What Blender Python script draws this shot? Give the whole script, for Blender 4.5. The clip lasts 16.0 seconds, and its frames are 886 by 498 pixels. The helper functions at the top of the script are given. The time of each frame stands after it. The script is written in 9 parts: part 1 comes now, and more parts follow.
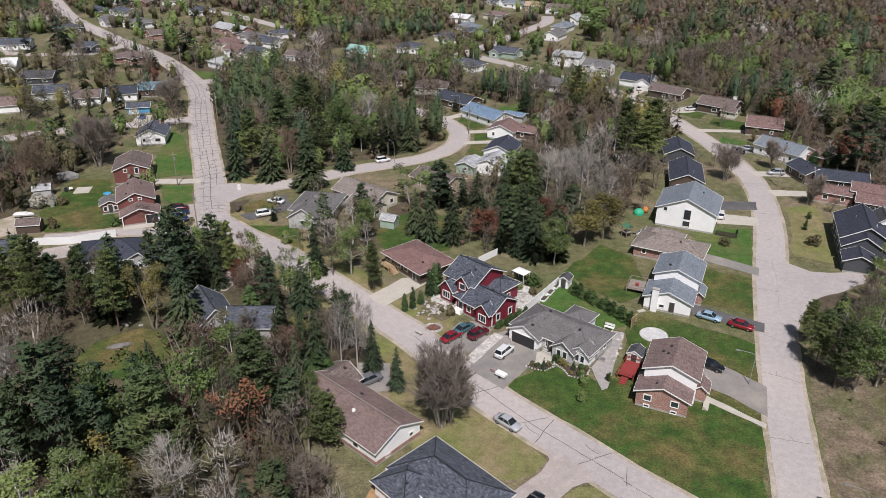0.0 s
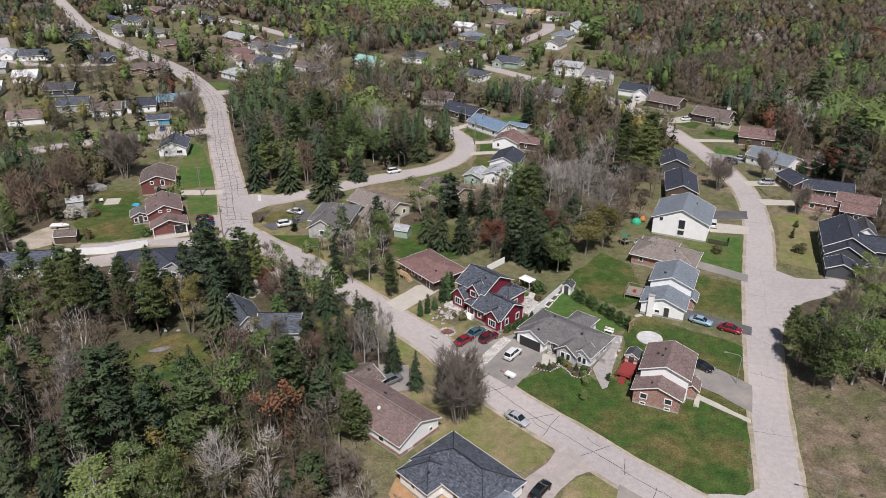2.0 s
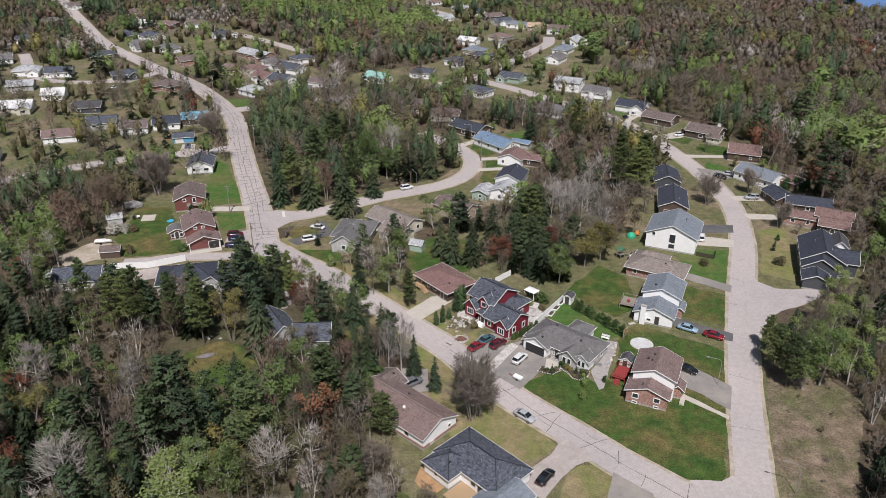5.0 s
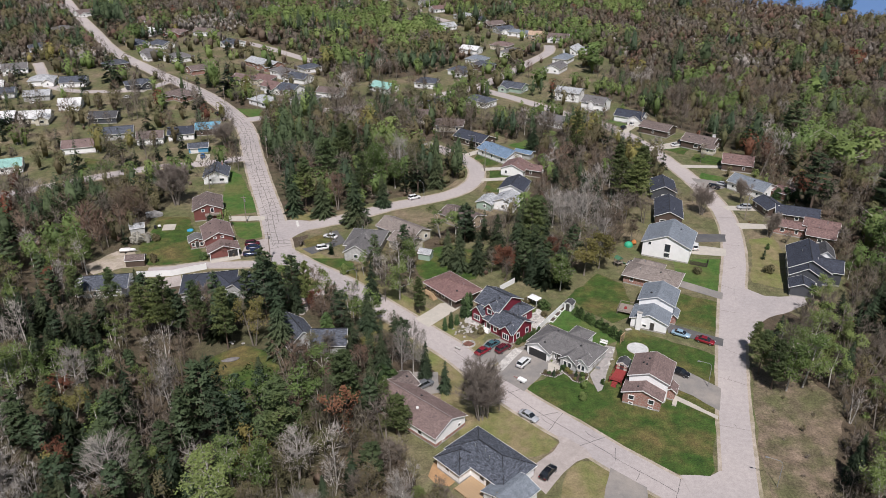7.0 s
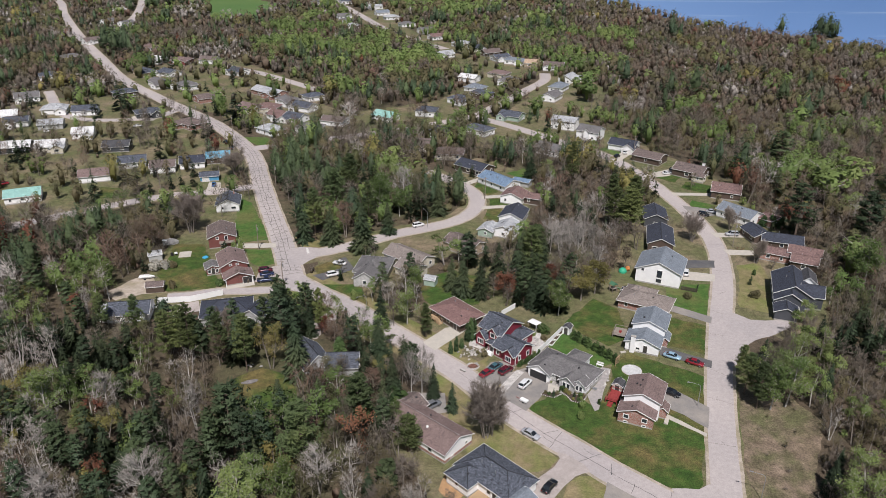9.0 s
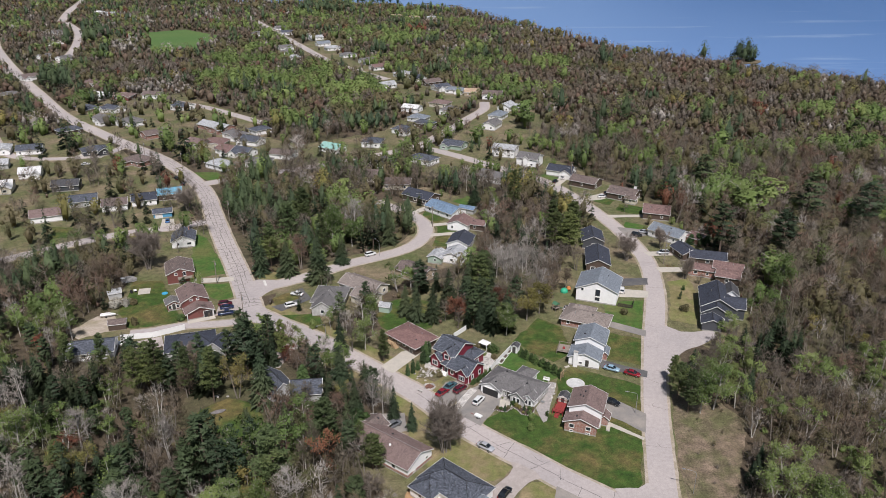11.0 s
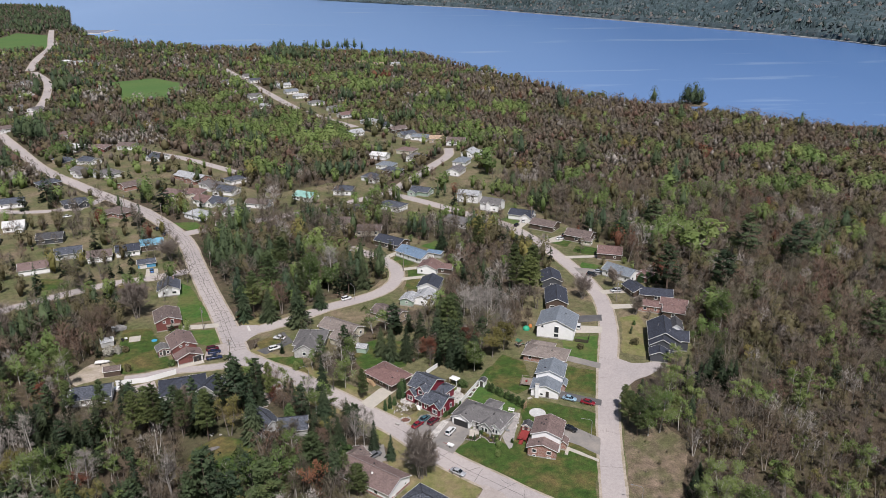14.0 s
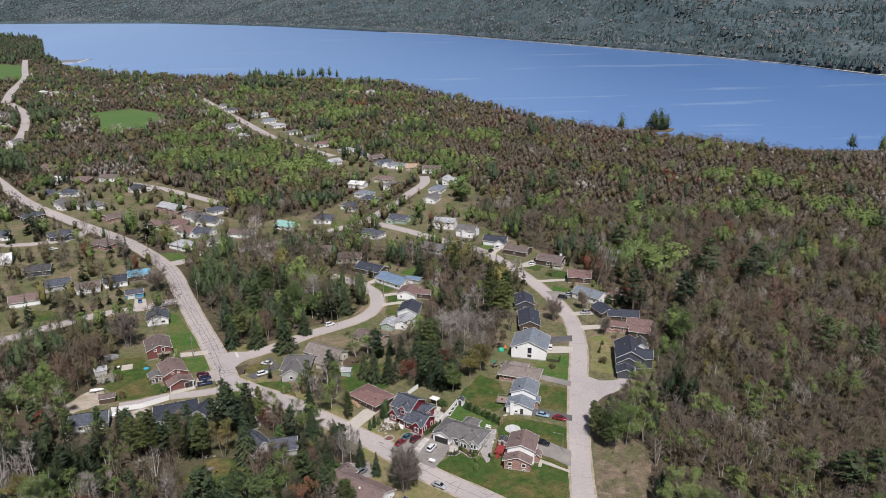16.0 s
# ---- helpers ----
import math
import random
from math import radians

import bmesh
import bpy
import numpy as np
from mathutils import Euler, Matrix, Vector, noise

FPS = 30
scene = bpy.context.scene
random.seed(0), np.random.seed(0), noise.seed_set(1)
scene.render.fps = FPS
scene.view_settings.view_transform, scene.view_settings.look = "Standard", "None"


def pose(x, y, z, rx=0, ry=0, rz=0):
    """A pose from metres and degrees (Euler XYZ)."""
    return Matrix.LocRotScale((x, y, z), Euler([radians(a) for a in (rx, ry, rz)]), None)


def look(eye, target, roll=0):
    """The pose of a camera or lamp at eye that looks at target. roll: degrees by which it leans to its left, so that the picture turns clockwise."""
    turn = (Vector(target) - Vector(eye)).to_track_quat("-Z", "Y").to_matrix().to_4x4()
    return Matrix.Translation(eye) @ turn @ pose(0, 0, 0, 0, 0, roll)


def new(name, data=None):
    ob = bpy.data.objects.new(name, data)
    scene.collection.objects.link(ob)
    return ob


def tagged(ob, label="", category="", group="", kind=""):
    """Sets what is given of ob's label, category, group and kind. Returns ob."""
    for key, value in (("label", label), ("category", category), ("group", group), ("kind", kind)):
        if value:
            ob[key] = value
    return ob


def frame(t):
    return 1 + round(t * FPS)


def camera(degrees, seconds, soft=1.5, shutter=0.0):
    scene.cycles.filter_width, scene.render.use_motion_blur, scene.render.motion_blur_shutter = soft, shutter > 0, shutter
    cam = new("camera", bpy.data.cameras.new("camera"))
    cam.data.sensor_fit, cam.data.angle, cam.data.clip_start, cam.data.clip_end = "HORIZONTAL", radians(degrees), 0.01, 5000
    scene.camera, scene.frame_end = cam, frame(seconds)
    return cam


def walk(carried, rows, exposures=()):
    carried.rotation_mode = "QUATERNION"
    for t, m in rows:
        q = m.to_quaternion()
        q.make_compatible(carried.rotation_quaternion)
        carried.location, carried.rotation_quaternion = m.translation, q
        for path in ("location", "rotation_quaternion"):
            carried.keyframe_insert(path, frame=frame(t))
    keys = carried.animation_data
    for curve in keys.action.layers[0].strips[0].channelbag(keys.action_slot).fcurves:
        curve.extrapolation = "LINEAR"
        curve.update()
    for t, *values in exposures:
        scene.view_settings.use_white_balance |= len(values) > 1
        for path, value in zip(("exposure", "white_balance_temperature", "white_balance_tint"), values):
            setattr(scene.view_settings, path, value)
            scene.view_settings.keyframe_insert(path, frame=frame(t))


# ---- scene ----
cam = camera(61.8, 16.0, soft=0.7)
PATH = [
    (0.0, 0.00, 0.00, 75.07, 0.000, -26.449, 0.517),
    (0.5, -0.67, -2.54, 76.98, 0.009, -26.489, 0.466),
    (1.0, -1.33, -4.96, 78.93, 0.016, -26.535, 0.440),
    (1.5, -1.99, -7.30, 80.89, -0.000, -26.594, 0.367),
    (2.0, -2.66, -9.73, 82.74, -0.014, -26.601, 0.366),
    (2.5, -3.44, -12.23, 84.46, -0.046, -26.564, 0.343),
    (3.0, -4.16, -14.62, 86.34, -0.076, -26.578, 0.330),
    (3.5, -4.69, -17.08, 88.27, -0.061, -26.582, 0.253),
    (4.0, -5.08, -19.53, 90.25, -0.026, -26.588, 0.205),
    (6.5, -7.26, -30.86, 99.59, 0.003, -26.640, 0.176),
    (7.0, -7.96, -33.19, 101.55, -0.021, -26.636, 0.201),
    (7.5, -8.67, -35.44, 103.52, -0.031, -26.501, 0.227),
    (8.0, -9.39, -37.83, 105.45, -0.054, -26.122, 0.231),
    (8.5, -10.17, -40.30, 107.33, -0.138, -25.674, 0.252),
    (9.0, -10.81, -42.97, 109.24, -0.444, -25.210, 0.307),
    (9.5, -11.41, -45.83, 111.09, -1.808, -24.738, 0.288),
    (10.0, -12.09, -48.82, 112.95, -3.338, -24.313, 0.238),
    (12.5, -14.82, -64.53, 122.91, -6.200, -22.184, 0.073),
    (13.0, -15.41, -67.85, 124.86, -6.757, -21.683, 0.031),
    (13.5, -15.94, -71.26, 126.77, -7.302, -21.195, -0.012),
    (14.0, -16.56, -74.82, 128.68, -7.844, -20.722, -0.052),
    (14.5, -17.18, -78.55, 130.58, -8.351, -20.258, -0.089),
    (15.0, -17.93, -82.30, 132.50, -8.826, -19.817, -0.166),
    (15.5, -18.66, -85.96, 134.38, -9.294, -19.372, -0.197),
    (16.0, -19.47, -89.57, 136.20, -9.813, -18.978, -0.267),
]
walk(cam, [(t, pose(x, y, z, 0, 0, yaw) @ pose(0, 0, 0, 90 + pitch, 0, 0) @ pose(0, 0, 0, 0, 0, roll))
           for t, x, y, z, yaw, pitch, roll in PATH])

# ---- light: clear spring midday, sun high behind the view
SUN_AZ, SUN_EL = -87.0, 57.0          # degrees from +x towards +y, and above the ground
world = bpy.data.worlds.new("sky_world")
scene.world = world
world.use_nodes = True
wn = world.node_tree
sky = wn.nodes.new("ShaderNodeTexSky")
sky.sky_type = "NISHITA"
sky.sun_disc = False
sky.sun_elevation = radians(SUN_EL)
sky.sun_rotation = radians(90 - SUN_AZ)
sky.air_density, sky.dust_density, sky.ozone_density = 1.0, 1.5, 1.0
wn.links.new(sky.outputs[0], wn.nodes["Background"].inputs[0])
wn.nodes["Background"].inputs[1].default_value = 0.051
sun_data = bpy.data.lights.new("sun", "SUN")
sun_data.energy, sun_data.angle, sun_data.color = 4.75, radians(0.55), (1.0, 0.955, 0.965)
sun = new("sun", sun_data)
sun_dir = Vector((math.cos(radians(SUN_AZ)) * math.cos(radians(SUN_EL)), math.sin(radians(SUN_AZ)) * math.cos(radians(SUN_EL)), math.sin(radians(SUN_EL))))
sun.matrix_world = look(Vector((0, 0, 300)) + sun_dir * 100, (0, 0, 300))
scene.view_settings.exposure = 0.0

# ---- materials
def links_of(name):
    m = bpy.data.materials.new(name)
    m.use_nodes = True
    nt = m.node_tree
    return m, nt, nt.nodes["Principled BSDF"]


def node(nt, kind, **sockets):
    n = nt.nodes.new(kind)
    for key, value in sockets.items():
        n.inputs[key].default_value = value
    return n


def rgba(c):
    return (c[0], c[1], c[2], 1.0)


def noise_of(nt, vec, scale, detail=4.0, rough=0.6):
    n = node(nt, "ShaderNodeTexNoise", Scale=scale, Detail=detail, Roughness=rough)
    nt.links.new(vec, n.inputs["Vector"])
    return n.outputs["Fac"]


def ramp(nt, fac, lo, hi):
    r = node(nt, "ShaderNodeMapRange")
    r.inputs["From Min"].default_value, r.inputs["From Max"].default_value = lo, hi
    nt.links.new(fac, r.inputs["Value"])
    return r.outputs["Result"]


def mix(nt, fac, a, b, blend="MIX"):
    m = nt.nodes.new("ShaderNodeMix")
    m.data_type, m.blend_type = "RGBA", blend
    if isinstance(fac, float):
        m.inputs[0].default_value = fac
    else:
        nt.links.new(fac, m.inputs[0])
    for slot, v in ((6, a), (7, b)):
        if isinstance(v, tuple):
            m.inputs[slot].default_value = rgba(v)
        else:
            nt.links.new(v, m.inputs[slot])
    return m.outputs[2]


def scaled(nt, color, fac, lo, hi):
    """The colour times a grey between lo and hi that follows fac."""
    r = node(nt, "ShaderNodeMapRange")
    r.inputs["To Min"].default_value, r.inputs["To Max"].default_value = lo, hi
    nt.links.new(fac, r.inputs["Value"])
    h = nt.nodes.new("ShaderNodeVectorMath")
    h.operation = "SCALE"
    nt.links.new(color, h.inputs[0])
    nt.links.new(r.outputs["Result"], h.inputs["Scale"])
    return h.outputs[0]


def surface(name, c1, c2, scale=0.5, fine=8.0, rough=0.85, bump=0.0, bump_scale=12.0, c3=None, scale3=0.05, metal=0.0,
            world_space=True, contrast=0.18, spec=0.3, vary=0.0):
    """A two-scale mottled surface: c1 and c2 in patches, c3 in large ones, a fine grain over all."""
    m, nt, p = links_of(name)
    if world_space:
        vec = nt.nodes.new("ShaderNodeNewGeometry").outputs["Position"]
    else:
        vec = nt.nodes.new("ShaderNodeTexCoord").outputs["Object"]
    col = mix(nt, ramp(nt, noise_of(nt, vec, scale), 0.35, 0.65), c1, c2)
    if c3:
        col = mix(nt, ramp(nt, noise_of(nt, vec, scale3, 5.0), 0.45, 0.65), col, c3)
    grain = noise_of(nt, vec, fine, 5.0, 0.7)
    col = scaled(nt, col, ramp(nt, grain, 0.3, 0.7), 1 - contrast, 1 + contrast)
    col = scaled(nt, col, ramp(nt, noise_of(nt, vec, fine * 0.17, 4.0, 0.65), 0.34, 0.66), 1 - 0.6 * contrast, 1 + 0.5 * contrast)
    if vary:
        info = nt.nodes.new("ShaderNodeObjectInfo")
        col = scaled(nt, col, info.outputs["Random"], 1 - vary, 1 + vary)
    nt.links.new(col, p.inputs["Base Color"])
    p.inputs["Roughness"].default_value, p.inputs["Metallic"].default_value = rough, metal
    p.inputs["Specular IOR Level"].default_value = spec
    if bump:
        b = node(nt, "ShaderNodeBump", Strength=bump, Distance=0.1)
        nt.links.new(noise_of(nt, vec, bump_scale, 4.0), b.inputs["Height"])
        nt.links.new(b.outputs[0], p.inputs["Normal"])
    return m


def plain(name, c, rough=0.5, metal=0.0, spec=0.5, coat=0.0):
    m, nt, p = links_of(name)
    vec = nt.nodes.new("ShaderNodeTexCoord").outputs["Object"]
    col = scaled(nt, mix(nt, 0.0, c, c), noise_of(nt, vec, 2.5), 0.88, 1.1)
    nt.links.new(col, p.inputs["Base Color"])
    p.inputs["Roughness"].default_value, p.inputs["Metallic"].default_value = rough, metal
    p.inputs["Specular IOR Level"].default_value, p.inputs["Coat Weight"].default_value = spec, coat
    return m


def shingles(name, c, var=0.2, course=0.16):
    """Asphalt shingles: courses across the slope, each tab a little different, weathered in large patches."""
    m, nt, p = links_of(name)
    vec = nt.nodes.new("ShaderNodeTexCoord").outputs["Object"]
    br = node(nt, "ShaderNodeTexBrick", Scale=1.0)
    br.inputs["Brick Width"].default_value, br.inputs["Row Height"].default_value = 0.36, course
    br.inputs["Mortar Size"].default_value, br.inputs["Mortar Smooth"].default_value = 0.012, 0.4
    lo, hi = tuple(v * (1 - var) for v in c), tuple(min(1.0, v * (1 + var)) for v in c)
    br.inputs["Color1"].default_value, br.inputs["Color2"].default_value = rgba(lo), rgba(hi)
    br.inputs["Mortar"].default_value = rgba(tuple(v * 0.45 for v in c))
    nt.links.new(vec, br.inputs["Vector"])
    mp = nt.nodes.new("ShaderNodeMapping")
    mp.inputs["Scale"].default_value = (1.6, 1.6, 9.0)
    nt.links.new(vec, mp.inputs["Vector"])
    dash = ramp(nt, noise_of(nt, mp.outputs[0], 1.0, 3.0, 0.7), 0.32, 0.68)
    col = scaled(nt, br.outputs["Color"], dash, 1 - 1.9 * var, 1 + 2.1 * var)
    col = scaled(nt, col, ramp(nt, noise_of(nt, vec, 0.9, 5.0, 0.7), 0.3, 0.7), 0.88, 1.1)
    col = scaled(nt, col, ramp(nt, noise_of(nt, vec, 0.22, 3.0), 0.35, 0.65), 0.93, 1.06)
    nt.links.new(col, p.inputs["Base Color"])
    p.inputs["Roughness"].default_value, p.inputs["Specular IOR Level"].default_value = 0.85, 0.25
    b = node(nt, "ShaderNodeBump", Strength=0.4, Distance=0.03)
    nt.links.new(br.outputs["Fac"], b.inputs["Height"])
    nt.links.new(b.outputs[0], p.inputs["Normal"])
    return m


def siding(name, c, board=0.14, dirt=0.85):
    """Horizontal clapboard or vinyl siding with a shadow line under each board."""
    m, nt, p = links_of(name)
    tc = nt.nodes.new("ShaderNodeTexCoord").outputs["Object"]
    sep = nt.nodes.new("ShaderNodeSeparateXYZ")
    nt.links.new(tc, sep.inputs[0])
    fr = nt.nodes.new("ShaderNodeMath")
    fr.operation = "PINGPONG"
    fr.inputs[1].default_value = board
    nt.links.new(sep.outputs["Z"], fr.inputs[0])
    col = scaled(nt, mix(nt, 0.0, c, c), ramp(nt, noise_of(nt, tc, 0.7, 5.0), 0.3, 0.7), dirt, 1.04)
    nt.links.new(col, p.inputs["Base Color"])
    p.inputs["Roughness"].default_value = 0.6
    b = node(nt, "ShaderNodeBump", Strength=0.5, Distance=0.02)
    nt.links.new(fr.outputs[0], b.inputs["Height"])
    nt.links.new(b.outputs[0], p.inputs["Normal"])
    return m


def brickwork(name, c1, c2, mortar):
    m, nt, p = links_of(name)
    tc = nt.nodes.new("ShaderNodeTexCoord").outputs["Object"]
    sep = nt.nodes.new("ShaderNodeSeparateXYZ")
    nt.links.new(tc, sep.inputs[0])
    add = nt.nodes.new("ShaderNodeMath")
    nt.links.new(sep.outputs["X"], add.inputs[0])
    nt.links.new(sep.outputs["Y"], add.inputs[1])
    com = nt.nodes.new("ShaderNodeCombineXYZ")
    nt.links.new(add.outputs[0], com.inputs["X"])
    nt.links.new(sep.outputs["Z"], com.inputs["Y"])
    br = node(nt, "ShaderNodeTexBrick", Scale=1.0)
    br.inputs["Brick Width"].default_value, br.inputs["Row Height"].default_value = 0.215, 0.075
    br.inputs["Mortar Size"].default_value = 0.008
    br.inputs["Color1"].default_value, br.inputs["Color2"].default_value, br.inputs["Mortar"].default_value = rgba(c1), rgba(c2), rgba(mortar)
    nt.links.new(com.outputs[0], br.inputs["Vector"])
    col = scaled(nt, br.outputs["Color"], ramp(nt, noise_of(nt, tc, 1.2, 5.0), 0.3, 0.7), 0.75, 1.2)
    nt.links.new(col, p.inputs["Base Color"])
    p.inputs["Roughness"].default_value = 0.9
    return m


def foliage(name, c1, c2, c3, through_light=0.35, rough=0.6, vary=0.34):
    """Leaves or needles: every tree its own hue and tone, its leaves a little different, some light comes through."""
    m, nt, p = links_of(name)
    geo = nt.nodes.new("ShaderNodeNewGeometry")
    tint = nt.nodes.new("ShaderNodeAttribute")
    tint.attribute_name = "tree_tint"
    tone = nt.nodes.new("ShaderNodeMath")
    tone.operation = "FRACT"
    by = nt.nodes.new("ShaderNodeMath")
    by.operation = "MULTIPLY"
    by.inputs[1].default_value = 7.31
    nt.links.new(tint.outputs["Fac"], by.inputs[0])
    nt.links.new(by.outputs[0], tone.inputs[0])
    col = mix(nt, tint.outputs["Fac"], c1, c2)
    col = mix(nt, ramp(nt, noise_of(nt, geo.outputs["Position"], 0.03, 2.0), 0.48, 0.62), col, c3)
    col = scaled(nt, col, tone.outputs[0], 1 - vary, 1 + vary)
    col = scaled(nt, col, geo.outputs["Random Per Island"], 0.86, 1.14)
    nt.links.new(col, p.inputs["Base Color"])
    p.inputs["Roughness"].default_value, p.inputs["Specular IOR Level"].default_value = rough, 0.2
    if through_light:
        tr = nt.nodes.new("ShaderNodeBsdfTranslucent")
        nt.links.new(col, tr.inputs["Color"])
        mx = nt.nodes.new("ShaderNodeMixShader")
        mx.inputs[0].default_value = through_light
        nt.links.new(p.outputs[0], mx.inputs[1])
        nt.links.new(tr.outputs[0], mx.inputs[2])
        nt.links.new(mx.outputs[0], nt.nodes["Material Output"].inputs["Surface"])
    return m


M_GROUND = surface("forest_floor", (0.105, 0.078, 0.052), (0.070, 0.057, 0.038), 0.12, 3.0, c3=(0.080, 0.078, 0.038), scale3=0.03, bump=0.8, bump_scale=2.0, contrast=0.6)
M_YARD = surface("dry_spring_grass", (0.145, 0.128, 0.068), (0.082, 0.108, 0.036), 0.14, 3.0, c3=(0.205, 0.160, 0.105), scale3=0.07, contrast=0.5, bump=0.5, bump_scale=6.0)
M_DRY = surface("straw_coloured_lawn", (0.250, 0.198, 0.112), (0.158, 0.146, 0.058), 0.2, 3.5, c3=(0.155, 0.172, 0.055), scale3=0.11, contrast=0.32, bump=0.5, bump_scale=8.0)
M_LAWN = surface("green_lawn", (0.036, 0.076, 0.013), (0.060, 0.090, 0.019), 0.30, 3.0, c3=(0.130, 0.104, 0.040), scale3=0.075, contrast=0.55, bump=0.5, bump_scale=8.0)
M_LAWN_RICH = surface("rich_green_lawn", (0.047, 0.110, 0.020), (0.068, 0.124, 0.026), 0.25, 4.0, c3=(0.112, 0.124, 0.040), scale3=0.08, contrast=0.36, bump=0.5, bump_scale=8.0)
M_FIELD = surface("sports_field_grass", (0.075, 0.145, 0.04), (0.095, 0.155, 0.045), 0.02, 1.0, contrast=0.12)
M_BARE = surface("bare_brown_earth_and_dead_grass", (0.205, 0.155, 0.112), (0.138, 0.108, 0.070), 0.2, 2.2, c3=(0.105, 0.104, 0.050), scale3=0.10, contrast=0.5, bump=0.9, bump_scale=3.0)
M_SAND = surface("sandy_gravel", (0.43, 0.365, 0.305), (0.35, 0.30, 0.24), 0.3, 6.0, c3=(0.27, 0.235, 0.155), scale3=0.14, contrast=0.25, bump=0.4)
M_ORANGE_SAND = surface("orange_sand", (0.42, 0.25, 0.13), (0.33, 0.21, 0.11), 0.4, 6.0, contrast=0.2, bump=0.4)
M_ROAD = surface("weathered_pale_asphalt", (0.405, 0.362, 0.348), (0.345, 0.314, 0.306), 0.12, 6.0, c3=(0.440, 0.392, 0.370), scale3=0.03, contrast=0.14, rough=0.9)
M_DRIVE = surface("grey_asphalt_drive", (0.25, 0.23, 0.21), (0.20, 0.19, 0.18), 0.3, 7.0, c3=(0.30, 0.27, 0.24), scale3=0.1, contrast=0.1, rough=0.9)
M_DRIVE_DARK = surface("dark_asphalt_drive", (0.09, 0.09, 0.095), (0.13, 0.125, 0.12), 0.3, 7.0, contrast=0.12, rough=0.9)
M_CONCRETE = surface("pale_concrete", (0.48, 0.44, 0.38), (0.42, 0.39, 0.34), 0.4, 8.0, contrast=0.1)
M_GRAVEL_DRIVE = surface("pale_gravel_drive", (0.40, 0.35, 0.325), (0.34, 0.30, 0.275), 0.25, 6.0, contrast=0.16, bump=0.3)
M_TAR = surface("black_crack_sealant", (0.05, 0.05, 0.055), (0.09, 0.085, 0.08), 0.6, 8.0, rough=0.6)
M_CRACK = surface("open_cracks", (0.13, 0.12, 0.11), (0.18, 0.165, 0.15), 0.6, 8.0, rough=0.9)
M_WORN_LINE = surface("worn_white_road_paint", (0.62, 0.60, 0.57), (0.5, 0.48, 0.45), 1.5, 9.0)
M_PAVERS = surface("grey_paving_stones", (0.36, 0.33, 0.31), (0.30, 0.28, 0.27), 1.2, 9.0, contrast=0.16)

ROOFS = {
    "slate": shingles("slate_blue_shingles", (0.084, 0.093, 0.114), 0.32),
    "navy": shingles("dark_navy_shingles", (0.050, 0.056, 0.075), 0.16),
    "grey": shingles("mid_grey_shingles", (0.155, 0.148, 0.147), 0.1),
    "blue_grey": shingles("blue_grey_shingles", (0.19, 0.215, 0.245), 0.1),
    "brown": shingles("red_brown_shingles", (0.196, 0.142, 0.131), 0.12),
    "dark_brown": shingles("dark_brown_shingles", (0.155, 0.122, 0.112)),
    "taupe": shingles("taupe_shingles", (0.235, 0.20, 0.18), 0.15),
    "charcoal": shingles("charcoal_shingles", (0.075, 0.075, 0.08)),
    "light_grey": shingles("light_grey_shingles", (0.38, 0.39, 0.40)),
    "blue": shingles("bright_blue_steel_roof", (0.16, 0.36, 0.48), 0.08),
    "mid_blue": shingles("dull_blue_shingles", (0.16, 0.23, 0.32), 0.15),
    "dark_ridge": shingles("dark_ridge_shingles", (0.03, 0.032, 0.038)),
    "rose": shingles("faded_rose_brown_shingles", (0.205, 0.125, 0.115), 0.1),
    "teal": shingles("pale_teal_steel_roof", (0.27, 0.47, 0.42), 0.08),
    "white": shingles("white_membrane_roof", (0.66, 0.66, 0.65), 0.05),
    "red": shingles("dull_red_shingles", (0.188, 0.122, 0.112)),
}
WALLS = {
    "white": siding("white_vinyl_siding", (0.87, 0.865, 0.855), dirt=0.93),
    "cream": siding("cream_siding", (0.66, 0.61, 0.50)),
    "grey": siding("light_grey_siding", (0.45, 0.45, 0.44)),
    "stone": surface("grey_stone_facing", (0.50, 0.49, 0.48), (0.38, 0.37, 0.36), 2.2, 6.0, world_space=False, contrast=0.2),
    "red": siding("barn_red_siding", (0.21, 0.022, 0.04)),
    "red_brown": siding("red_brown_siding", (0.19, 0.07, 0.06)),
    "brown": siding("dark_brown_siding", (0.10, 0.07, 0.055)),
    "brick": brickwork("red_brick", (0.36, 0.16, 0.12), (0.27, 0.115, 0.085), (0.45, 0.41, 0.37)),
    "tan": siding("tan_siding", (0.42, 0.34, 0.25)),
    "charcoal": siding("charcoal_siding", (0.07, 0.075, 0.085)),
    "blue": siding("sky_blue_siding", (0.10, 0.32, 0.52)),
    "green": siding("pale_green_siding", (0.36, 0.46, 0.38)),
}
M_FOUNDATION = surface("concrete_foundation", (0.42, 0.40, 0.37), (0.36, 0.34, 0.31), 0.8, 8.0, world_space=False)
M_TRIM = plain("white_painted_trim", (0.80, 0.79, 0.77), 0.5)
M_TRIM_DARK = plain("dark_brown_trim", (0.06, 0.045, 0.04), 0.5)
M_GLASS = plain("window_glass", (0.035, 0.042, 0.05), 0.06, 0.0, 0.9)
M_DOOR = plain("dark_door_paint", (0.06, 0.055, 0.05), 0.5)
M_GARAGE = plain("garage_door_white", (0.72, 0.70, 0.67), 0.5)
M_METAL = plain("galvanised_metal", (0.45, 0.46, 0.47), 0.4, 0.7)
M_VENT_SHADE = plain("black_vent_and_doorway_shade", (0.03, 0.03, 0.032), 0.6)
M_WOOD = surface("weathered_grey_wood", (0.30, 0.26, 0.22), (0.24, 0.20, 0.17), 1.5, 9.0, world_space=False)
